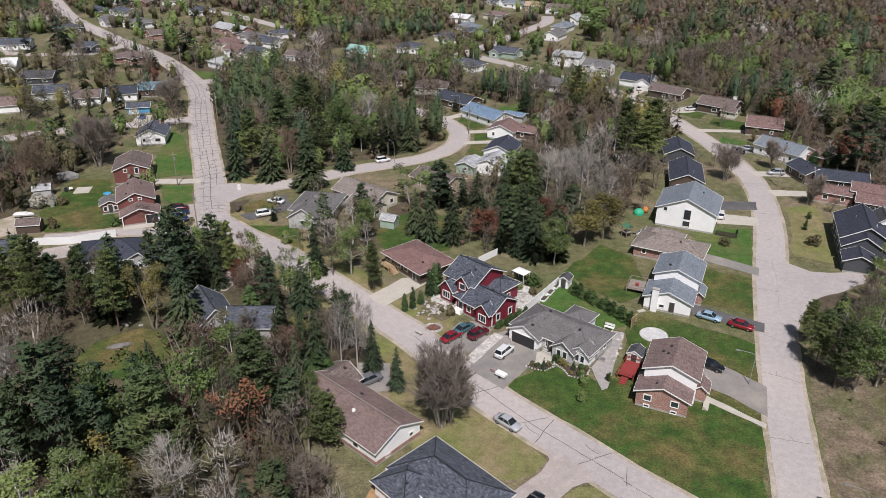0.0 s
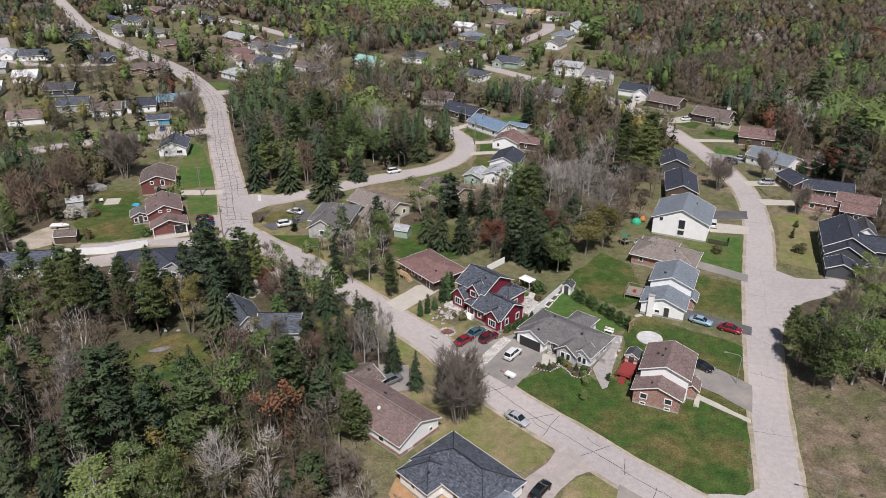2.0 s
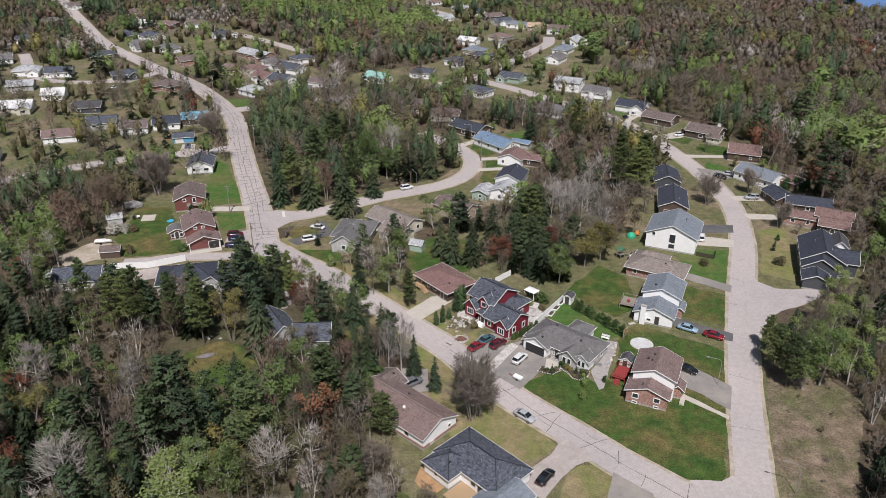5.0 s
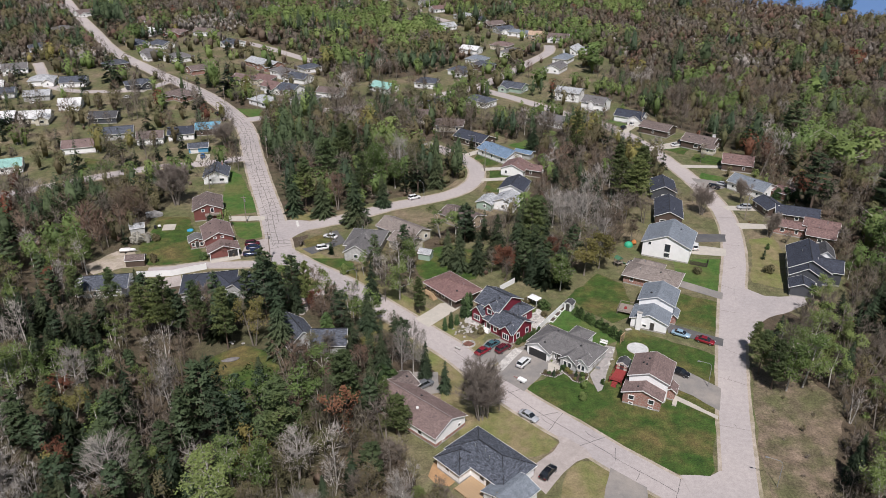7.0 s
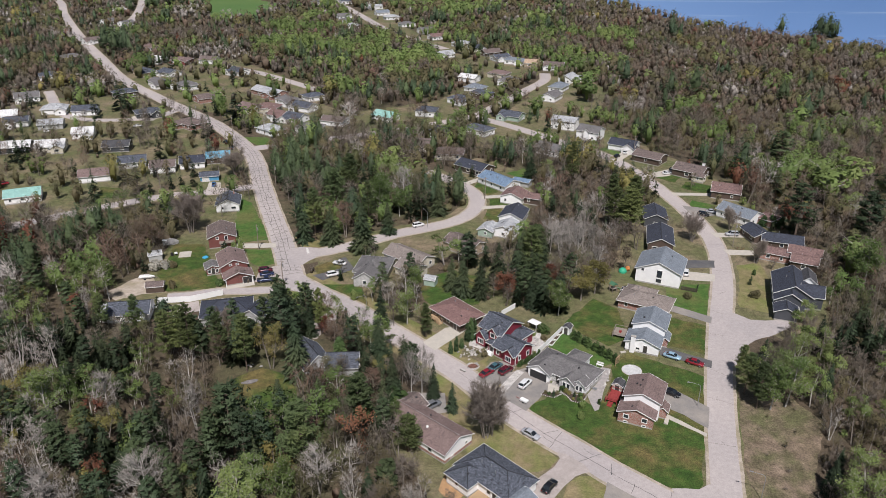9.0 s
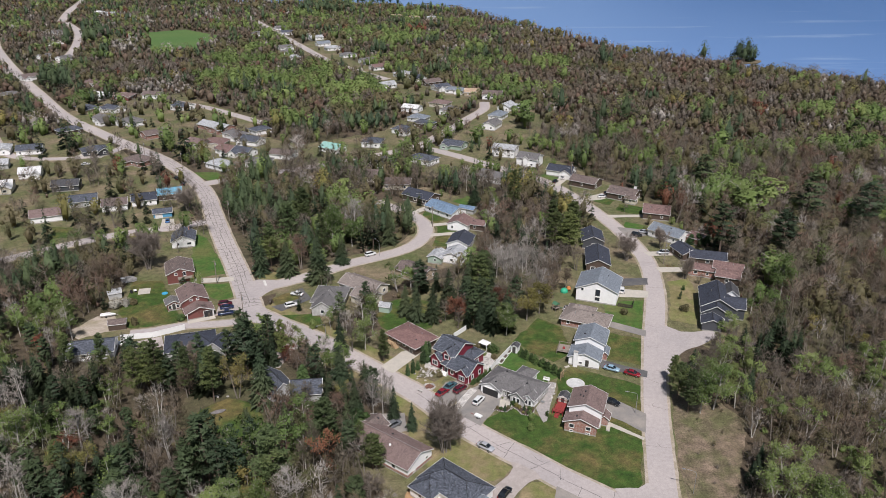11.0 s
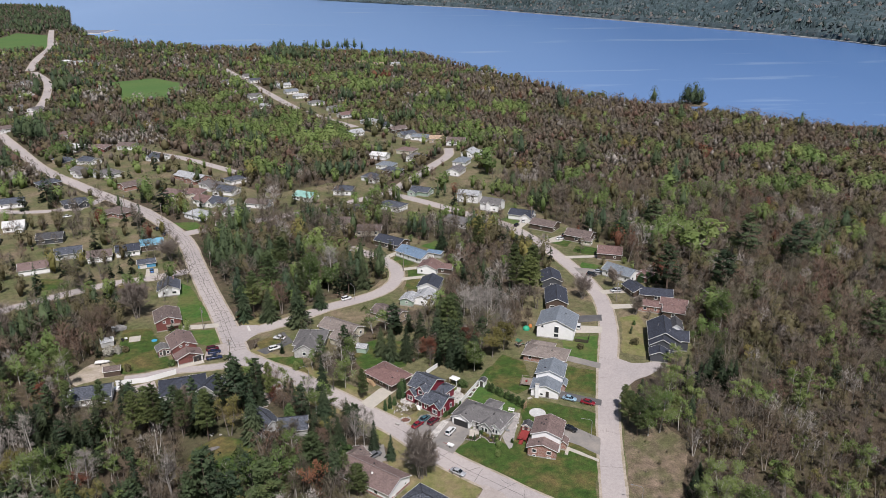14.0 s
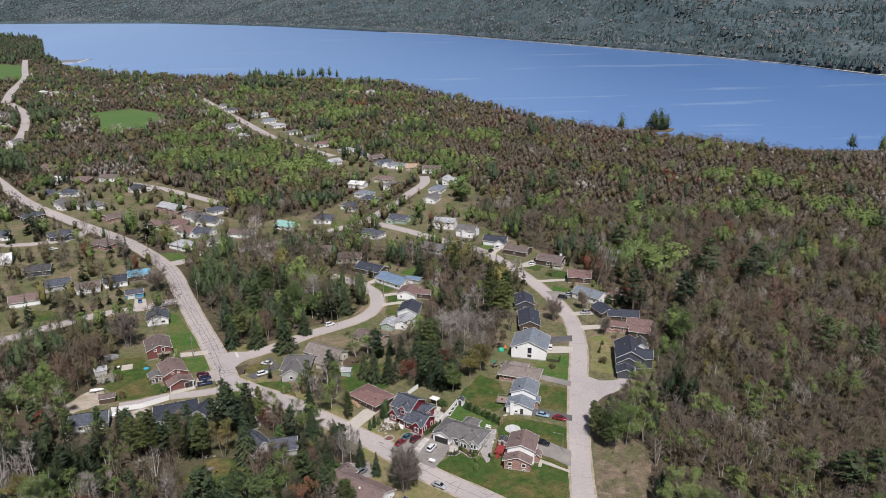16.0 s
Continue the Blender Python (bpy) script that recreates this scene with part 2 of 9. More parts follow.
M_WOOD_NEW = surface("tan_deck_wood", (0.42, 0.30, 0.18), (0.36, 0.25, 0.15), 1.5, 9.0, world_space=False)
M_DECK_RED = surface("red_stained_deck", (0.30, 0.05, 0.045), (0.24, 0.04, 0.04), 1.5, 9.0, world_space=False)
# canopy of the far hills, blue distance haze mixed into its colours
M_HAZY_CANOPY = surface("distant_forest_canopy", (0.054, 0.080, 0.088), (0.076, 0.102, 0.110), 0.03, 0.12, c3=(0.088, 0.112, 0.120), scale3=0.010, contrast=0.4, bump=0.6, bump_scale=0.09, rough=1.0, spec=0.0)
M_PVC = plain("white_pvc_fence", (0.82, 0.82, 0.81), 0.45)
M_POLE = surface("weathered_pole_wood", (0.22, 0.18, 0.15), (0.28, 0.24, 0.20), 1.0, 8.0, world_space=False)
M_ROCK = surface("pale_garden_rock", (0.44, 0.42, 0.39), (0.33, 0.31, 0.29), 0.9, 6.0, world_space=True, bump=0.4, vary=0.25)
M_CRUSHED = surface("pale_crushed_stone", (0.55, 0.52, 0.49), (0.42, 0.40, 0.37), 0.9, 5.0, contrast=0.4, bump=0.6, bump_scale=5.0)

# ---- building blocks
class Geo:
    """Collects vertices and faces for one mesh."""

    def __init__(self):
        self.v, self.f = [], []

    def add(self, verts, faces, m=None):
        k = len(self.v)
        self.v += [tuple(m @ Vector(p)) if m else tuple(p) for p in verts]
        self.f += [tuple(i + k for i in face) for face in faces]
        return self

    def box(self, x, y, z, sx, sy, sz, m=None, taper=1.0):
        """A box with its middle at x, y and its foot at z."""
        a, b = sx / 2, sy / 2
        c, d = a * taper, b * taper
        vs = [(x - a, y - b, z), (x + a, y - b, z), (x + a, y + b, z), (x - a, y + b, z),
              (x - c, y - d, z + sz), (x + c, y - d, z + sz), (x + c, y + d, z + sz), (x - c, y + d, z + sz)]
        return self.add(vs, [(3, 2, 1, 0), (4, 5, 6, 7), (0, 1, 5, 4), (1, 2, 6, 5), (2, 3, 7, 6), (3, 0, 4, 7)], m)

    def prism(self, pts, z0, z1, m=None):
        """A flat-topped slab over a plan outline, wound anticlockwise."""
        n = len(pts)
        vs = [(p[0], p[1], z0) for p in pts] + [(p[0], p[1], z1) for p in pts]
        fs = [tuple(range(n - 1, -1, -1)), tuple(range(n, 2 * n))]
        fs += [(i, (i + 1) % n, n + (i + 1) % n, n + i) for i in range(n)]
        return self.add(vs, fs, m)

    def tube(self, a, b, r0, r1, sides=8, caps=True):
        a, b = Vector(a), Vector(b)
        ax = (b - a).normalized()
        u = ax.orthogonal().normalized()
        w = ax.cross(u)
        vs = []
        for p, r in ((a, r0), (b, r1)):
            for i in range(sides):
                t = 2 * math.pi * i / sides
                vs.append(p + u * (r * math.cos(t)) + w * (r * math.sin(t)))
        fs = [(i, (i + 1) % sides, sides + (i + 1) % sides, sides + i) for i in range(sides)]
        if caps:
            fs += [tuple(range(sides - 1, -1, -1)), tuple(range(sides, 2 * sides))]
        return self.add(vs, fs)

    def mesh(self, name, material, smooth=False):
        me = bpy.data.meshes.new(name)
        me.from_pydata(self.v, [], self.f)
        me.materials.append(material)
        if smooth:
            me.polygons.foreach_set("use_smooth", [True] * len(me.polygons))
        me.update()
        return me


def part(name, geo, material, parent=None, label="", m=None, smooth=False):
    """One mesh object, under a thing or a part."""
    ob = new(name, geo.mesh(name, material, smooth) if isinstance(geo, Geo) else geo)
    if parent:
        ob.parent = parent
    if m:
        ob.matrix_local = m
    if label:
        ob["label"] = label
    return ob


def thing(name, label, category, m=None, group="", kind=""):
    ob = new(name)
    ob.empty_display_size = 0.5
    if m:
        ob.matrix_world = m
    return tagged(ob, label, category, group, kind)


def spline(pts, step=3.0):
    """A smooth line through plan points."""
    p = [Vector((a[0], a[1])) for a in pts]
    p = [p[0] * 2 - p[1]] + p + [p[-1] * 2 - p[-2]]
    out = []
    for i in range(1, len(p) - 2):
        n = max(1, int((p[i + 1] - p[i]).length / step))
        for k in range(n):
            t = k / n
            a, b, c, d = p[i - 1], p[i], p[i + 1], p[i + 2]
            out.append(0.5 * ((2 * b) + (c - a) * t + (2 * a - 5 * b + 4 * c - d) * t * t + (3 * b - a - 3 * c + d) * t ** 3))
    return out + [p[-2]]


def ribbon(line, half, z0, z1, ragged=0.0, offset=0.0):
    """A strip of road of that half width along a line, with sides."""
    g = Geo()
    rnd = random.Random(int(line[0].x * 7 + half * 100))
    n = len(line)
    vs = []
    for i, p in enumerate(line):
        d = (line[min(i + 1, n - 1)] - line[max(i - 1, 0)]).normalized()
        s = Vector((-d.y, d.x))
        l, r = half + rnd.uniform(-1, 1) * ragged, half + rnd.uniform(-1, 1) * ragged
        a, b = p + s * (l + offset), p - s * (r - offset)
        vs += [(a.x, a.y, z0), (a.x, a.y, z1), (b.x, b.y, z1), (b.x, b.y, z0)]
    fs = []
    for i in range(n - 1):
        k = 4 * i
        fs += [(k + 1, k + 2, k + 6, k + 5), (k, k + 1, k + 5, k + 4), (k + 2, k + 3, k + 7, k + 6)]
    return g.add(vs, fs)


def wavy(pts, amount=0.5, step=2.5, seed=0):
    """An outline with slightly uneven edges."""
    rnd = random.Random(seed + int(pts[0][0] * 10))
    out = []
    for i, a in enumerate(pts):
        b = pts[(i + 1) % len(pts)]
        n = max(1, int(math.dist(a, b) / step))
        for k in range(n):
            t = k / n
            out.append((a[0] + (b[0] - a[0]) * t + rnd.uniform(-amount, amount), a[1] + (b[1] - a[1]) * t + rnd.uniform(-amount, amount)))
    area = sum(out[i][0] * out[(i + 1) % len(out)][1] - out[(i + 1) % len(out)][0] * out[i][1] for i in range(len(out)))
    return out if area > 0 else out[::-1]


def inside(x, y, poly):
    c, n = False, len(poly)
    for i in range(n):
        x1, y1 = poly[i]
        x2, y2 = poly[(i + 1) % n]
        if (y1 > y) != (y2 > y) and x < (x2 - x1) * (y - y1) / (y2 - y1) + x1:
            c = not c
    return c

# ---- land and lake
LAKE_Z = -9.0
SHORE = [(-9000, 3700), (-1273, 3350), (-932, 2776), (-687, 2006), (-514, 1625), (-407, 1504), (-281, 1390), (-153, 1330), (-11, 1270), (122, 1195), (206, 915), (267, 745), (316, 690), (392, 590), (445, 555), (527, 540), (700, 500), (1000, 420), (3600, 300)]
FAR_SHORE = [(-9000, 4560), (-1400, 4540), (-800, 4380), (-242, 3860), (482, 2790), (868, 1800), (988, 1393), (1012, 1130), (1160, 900), (1700, 640), (3600, 450)]


def along(line, x):
    xs, ys = [p[0] for p in line], [p[1] for p in line]
    return float(np.interp(x, xs, ys))


def smooth(a, b, v):
    t = np.clip((v - a) / (b - a), 0, 1)
    return t * t * (3 - 2 * t)


def land_height(x, y, hills=True):
    """0 over the built land, down under the lake, and wooded hills beyond it."""
    near, far = along(SHORE, x), along(FAR_SHORE, x)
    d = y - near
    z = LAKE_Z * float(smooth(-90, 4, d)) - 4 * float(smooth(0, 40, d))
    e = y - far
    if e > -20 and not hills:
        return LAKE_Z - 3.0
    if e > -20:
        hill = float(smooth(0, min(1700.0, max(250.0, 4780.0 - far)), e)) * 190 + float(smooth(-5, 60, e)) * 6
        hill *= 0.95 + 0.55 * noise.noise(Vector((x * 0.0011, y * 0.0011, 3.3)))
        hill += float(smooth(0, 250, e)) * 14 * noise.noise(Vector((x * 0.006, y * 0.006, 1.0)))
        z = max(z + (LAKE_Z - z) * float(smooth(-20, 0, e)), LAKE_Z - 3) + max(hill, 0.0) + 4 * float(smooth(-15, 15, e))
    return z


def land():
    xs = np.concatenate([np.arange(-6000, -1400, 200), np.arange(-1400, -600, 20), np.arange(-600, 800, 20), np.arange(800, 3660, 60)])
    ys = np.concatenate([np.arange(-400, 400, 40), np.arange(400, 1800, 20), np.arange(1800, 3500, 40), np.arange(3500, 4900, 100)])
    nx, ny = len(xs), len(ys)
    verts = [(float(x), float(y), land_height(float(x), float(y), False)) for y in ys for x in xs]
    faces = [(j * nx + i, j * nx + i + 1, (j + 1) * nx + i + 1, (j + 1) * nx + i) for j in range(ny - 1) for i in range(nx - 1)]
    g = Geo().add(verts, faces)
    ob = part("ground", g, M_GROUND, smooth=True)
    return tagged(ob, "brown forest floor and rough ground around the houses", "ground", kind="structure")


ground = land()


def far_hills():
    """The wooded far shore, its canopy heaved tree by tree."""
    xs = np.concatenate([np.arange(-6000, -2000, 110), np.arange(-2000, 3650, 42)])
    verts, faces = [], []
    rows = [0, 8, 16, 40, 75, 110, 150, 200, 260, 330, 410, 500, 600, 720, 860, 1020, 1200, 1400, 1650, 1900]
    nx = len(xs)
    for j, e in enumerate(rows):
        for x in xs:
            x = float(x)
            far = along(FAR_SHORE, x)
            y = far + e * min(1.0, (4860 - far) / 1900.0)
            z = land_height(x, y) + (0.6 if e < 10 else 7 + 4.5 * noise.noise(Vector((x * 0.013, y * 0.02, 2.0))) + 3.0 * noise.noise(Vector((x * 0.04, y * 0.05, 7.0))))
            verts.append((x, y, z))
    for j in range(len(rows) - 1):
        for i in range(nx - 1):
            faces.append((j * nx + i, j * nx + i + 1, (j + 1) * nx + i + 1, (j + 1) * nx + i))
    ob = part("far_hills", Geo().add(verts, faces), M_HAZY_CANOPY, smooth=True)
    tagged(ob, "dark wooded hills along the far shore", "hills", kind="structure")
    line = [Vector((x, along(FAR_SHORE, x) + 1.5)) for x in np.arange(300.0, 1300.0, 12.0)]
    tagged(part("beach", ribbon(line, 5.5, LAKE_Z - 1, LAKE_Z + 2.2, 3.0), M_CRUSHED), "pale sandy beach on the far shore", "beach", kind="structure")


far_hills()

m_water, nt, p = links_of("lake_water")
pos = nt.nodes.new("ShaderNodeNewGeometry").outputs["Position"]
mp = nt.nodes.new("ShaderNodeMapping")
mp.inputs["Scale"].default_value = (0.0022, 0.011, 1.0)
mp.inputs["Rotation"].default_value = (0, 0, radians(14))
nt.links.new(pos, mp.inputs["Vector"])
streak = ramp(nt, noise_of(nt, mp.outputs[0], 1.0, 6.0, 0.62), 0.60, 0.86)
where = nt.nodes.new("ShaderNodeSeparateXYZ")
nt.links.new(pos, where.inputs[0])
# sky reflection painted into the base colour, stronger towards the left
sky_sheen = ramp(nt, where.outputs["X"], 700.0, -900.0)
open_water = mix(nt, sky_sheen, (0.095, 0.200, 0.44), (0.30, 0.45, 0.72))
# the glitter of the wind streaks is painted on as pale colour too
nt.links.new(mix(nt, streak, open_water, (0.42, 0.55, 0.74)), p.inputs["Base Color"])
p.inputs["IOR"].default_value = 1.33
rr = node(nt, "ShaderNodeMapRange")
rr.inputs["To Min"].default_value, rr.inputs["To Max"].default_value = 0.24, 0.12
nt.links.new(streak, rr.inputs["Value"])
nt.links.new(rr.outputs["Result"], p.inputs["Roughness"])
bw = node(nt, "ShaderNodeBump", Strength=0.1, Distance=0.3)
nt.links.new(noise_of(nt, pos, 0.25, 5.0), bw.inputs["Height"])
nt.links.new(bw.outputs[0], p.inputs["Normal"])
g = Geo().add([(-6000, 150, LAKE_Z), (3600, 150, LAKE_Z), (3600, 4850, LAKE_Z), (-6000, 4850, LAKE_Z)], [(0, 1, 2, 3)])
tagged(part("water", g, m_water), "blue lake with pale wind streaks and sky sheen in its colour", "lake", kind="structure")

# ---- yards, lawns, verges: thin sheets of turf over the ground
def sheet(name, pts, z, material, label, category, amount=0.5):
    ob = part(name, Geo().prism(wavy(pts, amount), z - 0.05, z), material)
    return tagged(ob, label, category, kind="structure")


YARDS = []


def yard(*pts):
    sheet("yard", list(pts), 0.012 + 0.002 * len(YARDS), M_YARD, "patchy dry spring grass of the house lots", "grass", 1.0)
    YARDS.append(pts)


yard((43.7, 73.4), (6.2, 101.9), (-4.1, 117.3), (-16.2, 133.9), (-22.9, 140.0), (-15.9, 150), (-8.1, 155), (2.6, 152), (14.1, 146), (23.8, 143.3), (30.1, 157.0), (43.9, 166), (54.2, 194.5), (64.0, 226.4), (80, 240), (90, 212), (80, 172.6))
yard((75.7, 143.4), (85.7, 128.3), (103, 142), (114, 180), (115, 200), (110, 210), (113, 226), (114, 246), (106, 276), (95, 300), (76, 345), (55, 362), (43.0, 326.6), (66.6, 298.5), (79.6, 273.8), (89.7, 235.6), (91.7, 204.6), (86.3, 172.6))
yard((-104, 164), (-105, 189), (-101, 214), (-106.6, 240.6), (-90.5, 250.6), (-64.5, 189.2), (-54.4, 164.1), (-60, 152), (-75.4, 150.0), (-91.7, 148.0), (-106, 147), (-108, 155))
yard((-172, 210), (-264, 372), (-254, 400), (-193, 408), (-125, 325), (-98, 288), (-88.5, 257.6), (-102.0, 240.6), (-131.8, 228.1), (-152.6, 213))
yard((-50.9, 162.3), (-50.6, 180.4), (-37.3, 190.8), (-18.0, 205.5), (-5.5, 211.9), (5.7, 223.1), (7.1, 241.4), (0.1, 258.3), (-4.3, 280.0), (9.5, 290), (26.0, 270), (30.6, 258.5), (23.4, 214.8), (14.6, 199.2), (3.9, 189.6), (-10, 182), (-15.3, 168.2), (-25.9, 160), (-34, 148))
yard((-130, 360), (-60, 318), (-10, 350), (25, 415), (62, 480), (40, 530), (-10, 590), (-20, 540), (20, 460), (-10, 400), (-60, 370), (-110, 420))
yard((62, 330), (100, 420), (88, 470), (66, 470), (40, 400), (20, 350), (0, 315), (20, 300), (45, 315))
yard((-230, 450), (-205, 520), (-160, 520), (-120, 470), (-80, 400), (-95, 375), (-140, 370))
yard((-23, 97), (-14, 104), (-4, 98), (6, 93), (14, 82), (10, 70), (-2, 62), (-12, 70), (-17, 80), (-23, 88))
yard((-120, 720), (-70, 830), (-45, 800), (-50, 700), (-10, 610), (30, 560), (70, 500), (50, 485), (0, 560), (-60, 660))

yard((-4, 58), (36, 54), (40, 70), (36, 76), (20, 88), (10, 92), (4, 86))

sheet("yard", [(4, 140), (30, 142), (40, 160), (47, 185), (30, 193), (10, 187), (-4, 177), (-8, 160)], 0.0105, M_YARD, "rough green grass under the garden trees", "grass", 1.0)

LAWNS = []


def lawn(m, label, pts):
    sheet("lawn", pts, 0.0345 + 0.0004 * len(LAWNS), m, label, "lawn", 0.45)
    LAWNS.append(pts)


lawn(M_LAWN, "large front lawn, green with yellowed patches", [(10.6, 99.2), (17.2, 106.5), (21.1, 108.5), (25.7, 101.5), (30.5, 104.0), (35.2, 119.5), (40.2, 124.6), (57.2, 113.0), (55.3, 105.3), (50.6, 92.5), (47.6, 84.5), (44.3, 75.2), (42.0, 72.6), (37.5, 73.6), (30.4, 79.5), (26.6, 83.1), (18.7, 91.1), (14.3, 95.3)])
lawn(M_LAWN, "side lawn along the street", [(55.5, 143.0), (65.6, 138.3), (60.8, 123.2), (50.7, 128.2)])
lawn(M_LAWN_RICH, "green front lawn of the brown bungalow", [(60, 162.0), (75.0, 163.4), (67.8, 143.8), (59.0, 149.0)])
lawn(M_LAWN_RICH, "rich green fenced back lawn", [(18.5, 127.2), (25.0, 135.5), (34.6, 125.4), (35.0, 119.0), (29.6, 116.4), (24.0, 122.4)])
lawn(M_LAWN, "yellow-green back lawn", [(25.7, 140.1), (36.4, 153.5), (42.6, 147.6), (41.5, 131.1), (35.9, 126.8), (29.5, 134.0)])
lawn(M_LAWN_RICH, "bright green lawn beside the cracked street", [(-90.9, 237.5), (-84.8, 231.4), (-70.4, 197.3), (-80.1, 193.9), (-86.0, 208.8)])
lawn(M_LAWN_RICH, "green front lawn of the red-brown house", [(-77.2, 188.2), (-68.4, 188.2), (-64.4, 177.1), (-68.8, 174.8), (-73.7, 179.2)])
lawn(M_LAWN, "green back lawn beside the woods", [(-101.0, 168.4), (-101.0, 180.0), (-103.0, 193.0), (-93.0, 192.0), (-88.5, 184.0), (-84.0, 173.0), (-80.0, 164.4), (-79.6, 160.8), (-94.0, 157.4)])
lawn(M_LAWN, "lawn in the drive's loop", [(-52.0, 175.1), (-47.6, 178.5), (-41.2, 178.4), (-43.0, 172.2), (-49.3, 169.3)])
lawn(M_LAWN, "front lawn with a young tree", [(-47.3, 163.2), (-34.7, 162.3), (-31.7, 149.1), (-35.3, 145.1), (-44.8, 158.0)])
lawn(M_DRY, "straw-coloured front lawn", [(-2.4, 90.5), (4.1, 93.4), (9.4, 90.0), (14.9, 82.9), (12.9, 79.0), (7.6, 78.0), (2.3, 84.8)])
lawn(M_DRY, "dry lawn with rock garden", [(-10.7, 118.3), (-2.3, 126.7), (3.0, 122.9), (1.1, 116.6), (-3.4, 112.9)])
lawn(M_DRY, "dry grass verge", [(-62.3, 199.8), (-56.7, 195.9), (-45.9, 197.4), (-47.0, 192.3), (-57.0, 189.0)])
lawn(M_DRY, "dry lawn of the dark house", [(88.8, 176.7), (97.0, 178.9), (94.9, 164.7), (88.5, 143.9), (79.0, 148.7)])
lawn(M_BARE, "bare brown ground with dead grass at the wood's edge", [(63.9, 108.3), (73.8, 108.6), (79.3, 94.5), (66.1, 72.4), (52.8, 50.9), (48, 52), (53.9, 74.8), (58.7, 92)])
lawn(M_LAWN, "green clearing in the woods", [(-64.3, 106.5), (-62.7, 112.0), (-56.3, 116.8), (-50.1, 114.5), (-46.0, 108.2), (-44.5, 101.5), (-50.4, 99.2), (-57.0, 102.0)])
lawn(M_LAWN, "green lawn by the upper street", [(96, 258), (106, 252), (101, 243), (92, 250)])
lawn(M_LAWN, "green front lawn by the upper street", [(84, 274), (96, 264), (91, 256), (83, 265)])
lawn(M_LAWN_RICH, "green front lawn by the upper street", [(70, 306), (80, 296), (74, 293), (66, 301)])
lawn(M_LAWN_RICH, "green lawn of the grey-white house", [(92, 236), (101, 229), (96, 224), (89, 230)])
lawn(M_LAWN, "front lawn inside the bend", [(7, 262), (15, 246), (10, 240), (5, 250)])
lawn(M_LAWN, "front lawn inside the bend", [(10, 237), (18, 237), (18, 230), (10, 229)])
lawn(M_LAWN, "front lawn inside the bend", [(9, 226), (16, 226), (15, 214), (6, 216)])
lawn(M_LAWN_RICH, "green side lawn of the white bungalow", [(-112, 322), (-98, 306), (-88, 308), (-98, 322)])
lawn(M_LAWN, "green front lawn of the brown-roofed house", [(-152, 250), (-139, 246), (-136, 237), (-148, 236)])
lawn(M_LAWN_RICH, "green back lawn", [(20, 268), (27, 258), (34, 262), (28, 275)])
lawn(M_FIELD, "green sports field at the edge of the woods", [(-292, 885), (-247, 915), (-196, 855), (-200, 745), (-238, 735), (-262, 800)])
lawn(M_FIELD, "open green park beside the marina", [(-700, 1690), (-600, 1610), (-535, 1400), (-510, 1330), (-560, 1270), (-660, 1400)])
lawn(M_DRY, "dry lawn strip between two drives", [(19.2, 77.4), (22.6, 76.6), (24.4, 74.4), (19.5, 61), (12, 60), (15.4, 73.4)])
lawn(M_ORANGE_SAND, "bare orange sand beside the houses", [(-8, 79), (-4.5, 81), (-3, 74), (-7, 70), (-11, 73)])
lawn(M_LAWN, "green back garden among tall spruces", [(-13.5, 150.5), (-5.0, 148.6), (1.5, 150.0), (5.0, 159.0), (2.0, 168.5), (-6.0, 172.5), (-14.0, 168.0), (-16.5, 158.0)])
lawn(M_DRY, "straw-coloured grass round the bare maple", [(-8.6, 97.6), (-7.6, 101.6), (-3.4, 106.6), (2.0, 102.4), (6.0, 97.0), (9.0, 91.5), (3.5, 86.5), (-1.5, 83.0), (-4.4, 84.5), (-6.2, 90.5)])
lawn(M_BARE, "brown rock garden bed with old stalks before the red house", [(-4.8, 122.6), (-4.2, 126.0), (-1.6, 127.6), (1.6, 125.4), (2.4, 122.0), (0.2, 119.6), (-1.6, 121.4)])
lawn(M_CRUSHED, "pale stone path at the corner of the red house", [(-2.6, 128.2), (-1.6, 130.6), (0.2, 130.2), (1.4, 127.4), (0.6, 125.6), (-1.2, 126.6)])
lawn(M_CRUSHED, "rock garden bed of pale stones behind the red house", [(13.4, 126.4), (13.4, 131.0), (15.4, 134.6), (18.4, 133.4), (18.6, 128.8), (15.8, 124.6)])
lawn(M_SAND, "bare earth beside the lawn", [(-113, 157), (-107.0, 166.4), (-101.8, 168.4), (-99.5, 163.6), (-98.4, 157.0), (-108, 152.6)])

# ---- streets
STREETS = {}
STREETS["corner_street"] = ([(36, 32), (44.5, 58), (48.7, 73.6), (57.6, 103.0), (69.9, 138.4), (80.2, 166.2), (86.2, 190), (87.4, 210), (84.6, 236), (77.6, 267.7), (67.5, 295.0), (52.5, 313.0), (36, 334), (22, 350), (8, 364)], 3.1)
STREETS["front_street"] = ([(47, 60.5), (38.6, 66.8), (30.2, 74.3), (25.6, 78.6), (21.9, 82.6), (17.9, 86.7), (13.6, 90.9), (9.6, 95.0), (6.6, 98.4), (0.9, 106.2), (-5.3, 114.7), (-11.9, 121.9), (-22.6, 133.5), (-35.9, 147.6), (-46.8, 157.0), (-56.5, 166.0)], 3.4)
STREETS["cracked_street"] = ([(-55.2, 160), (-58, 170), (-65.4, 193.9), (-76.3, 225.5), (-86.8, 257.6), (-96.6, 288.3), (-108.5, 312), (-129.2, 344), (-151.1, 370), (-181, 404), (-222, 455), (-262, 520), (-325, 625), (-400, 760), (-450, 860), (-520, 960), (-640, 1060), (-800, 1150)], 3.7)
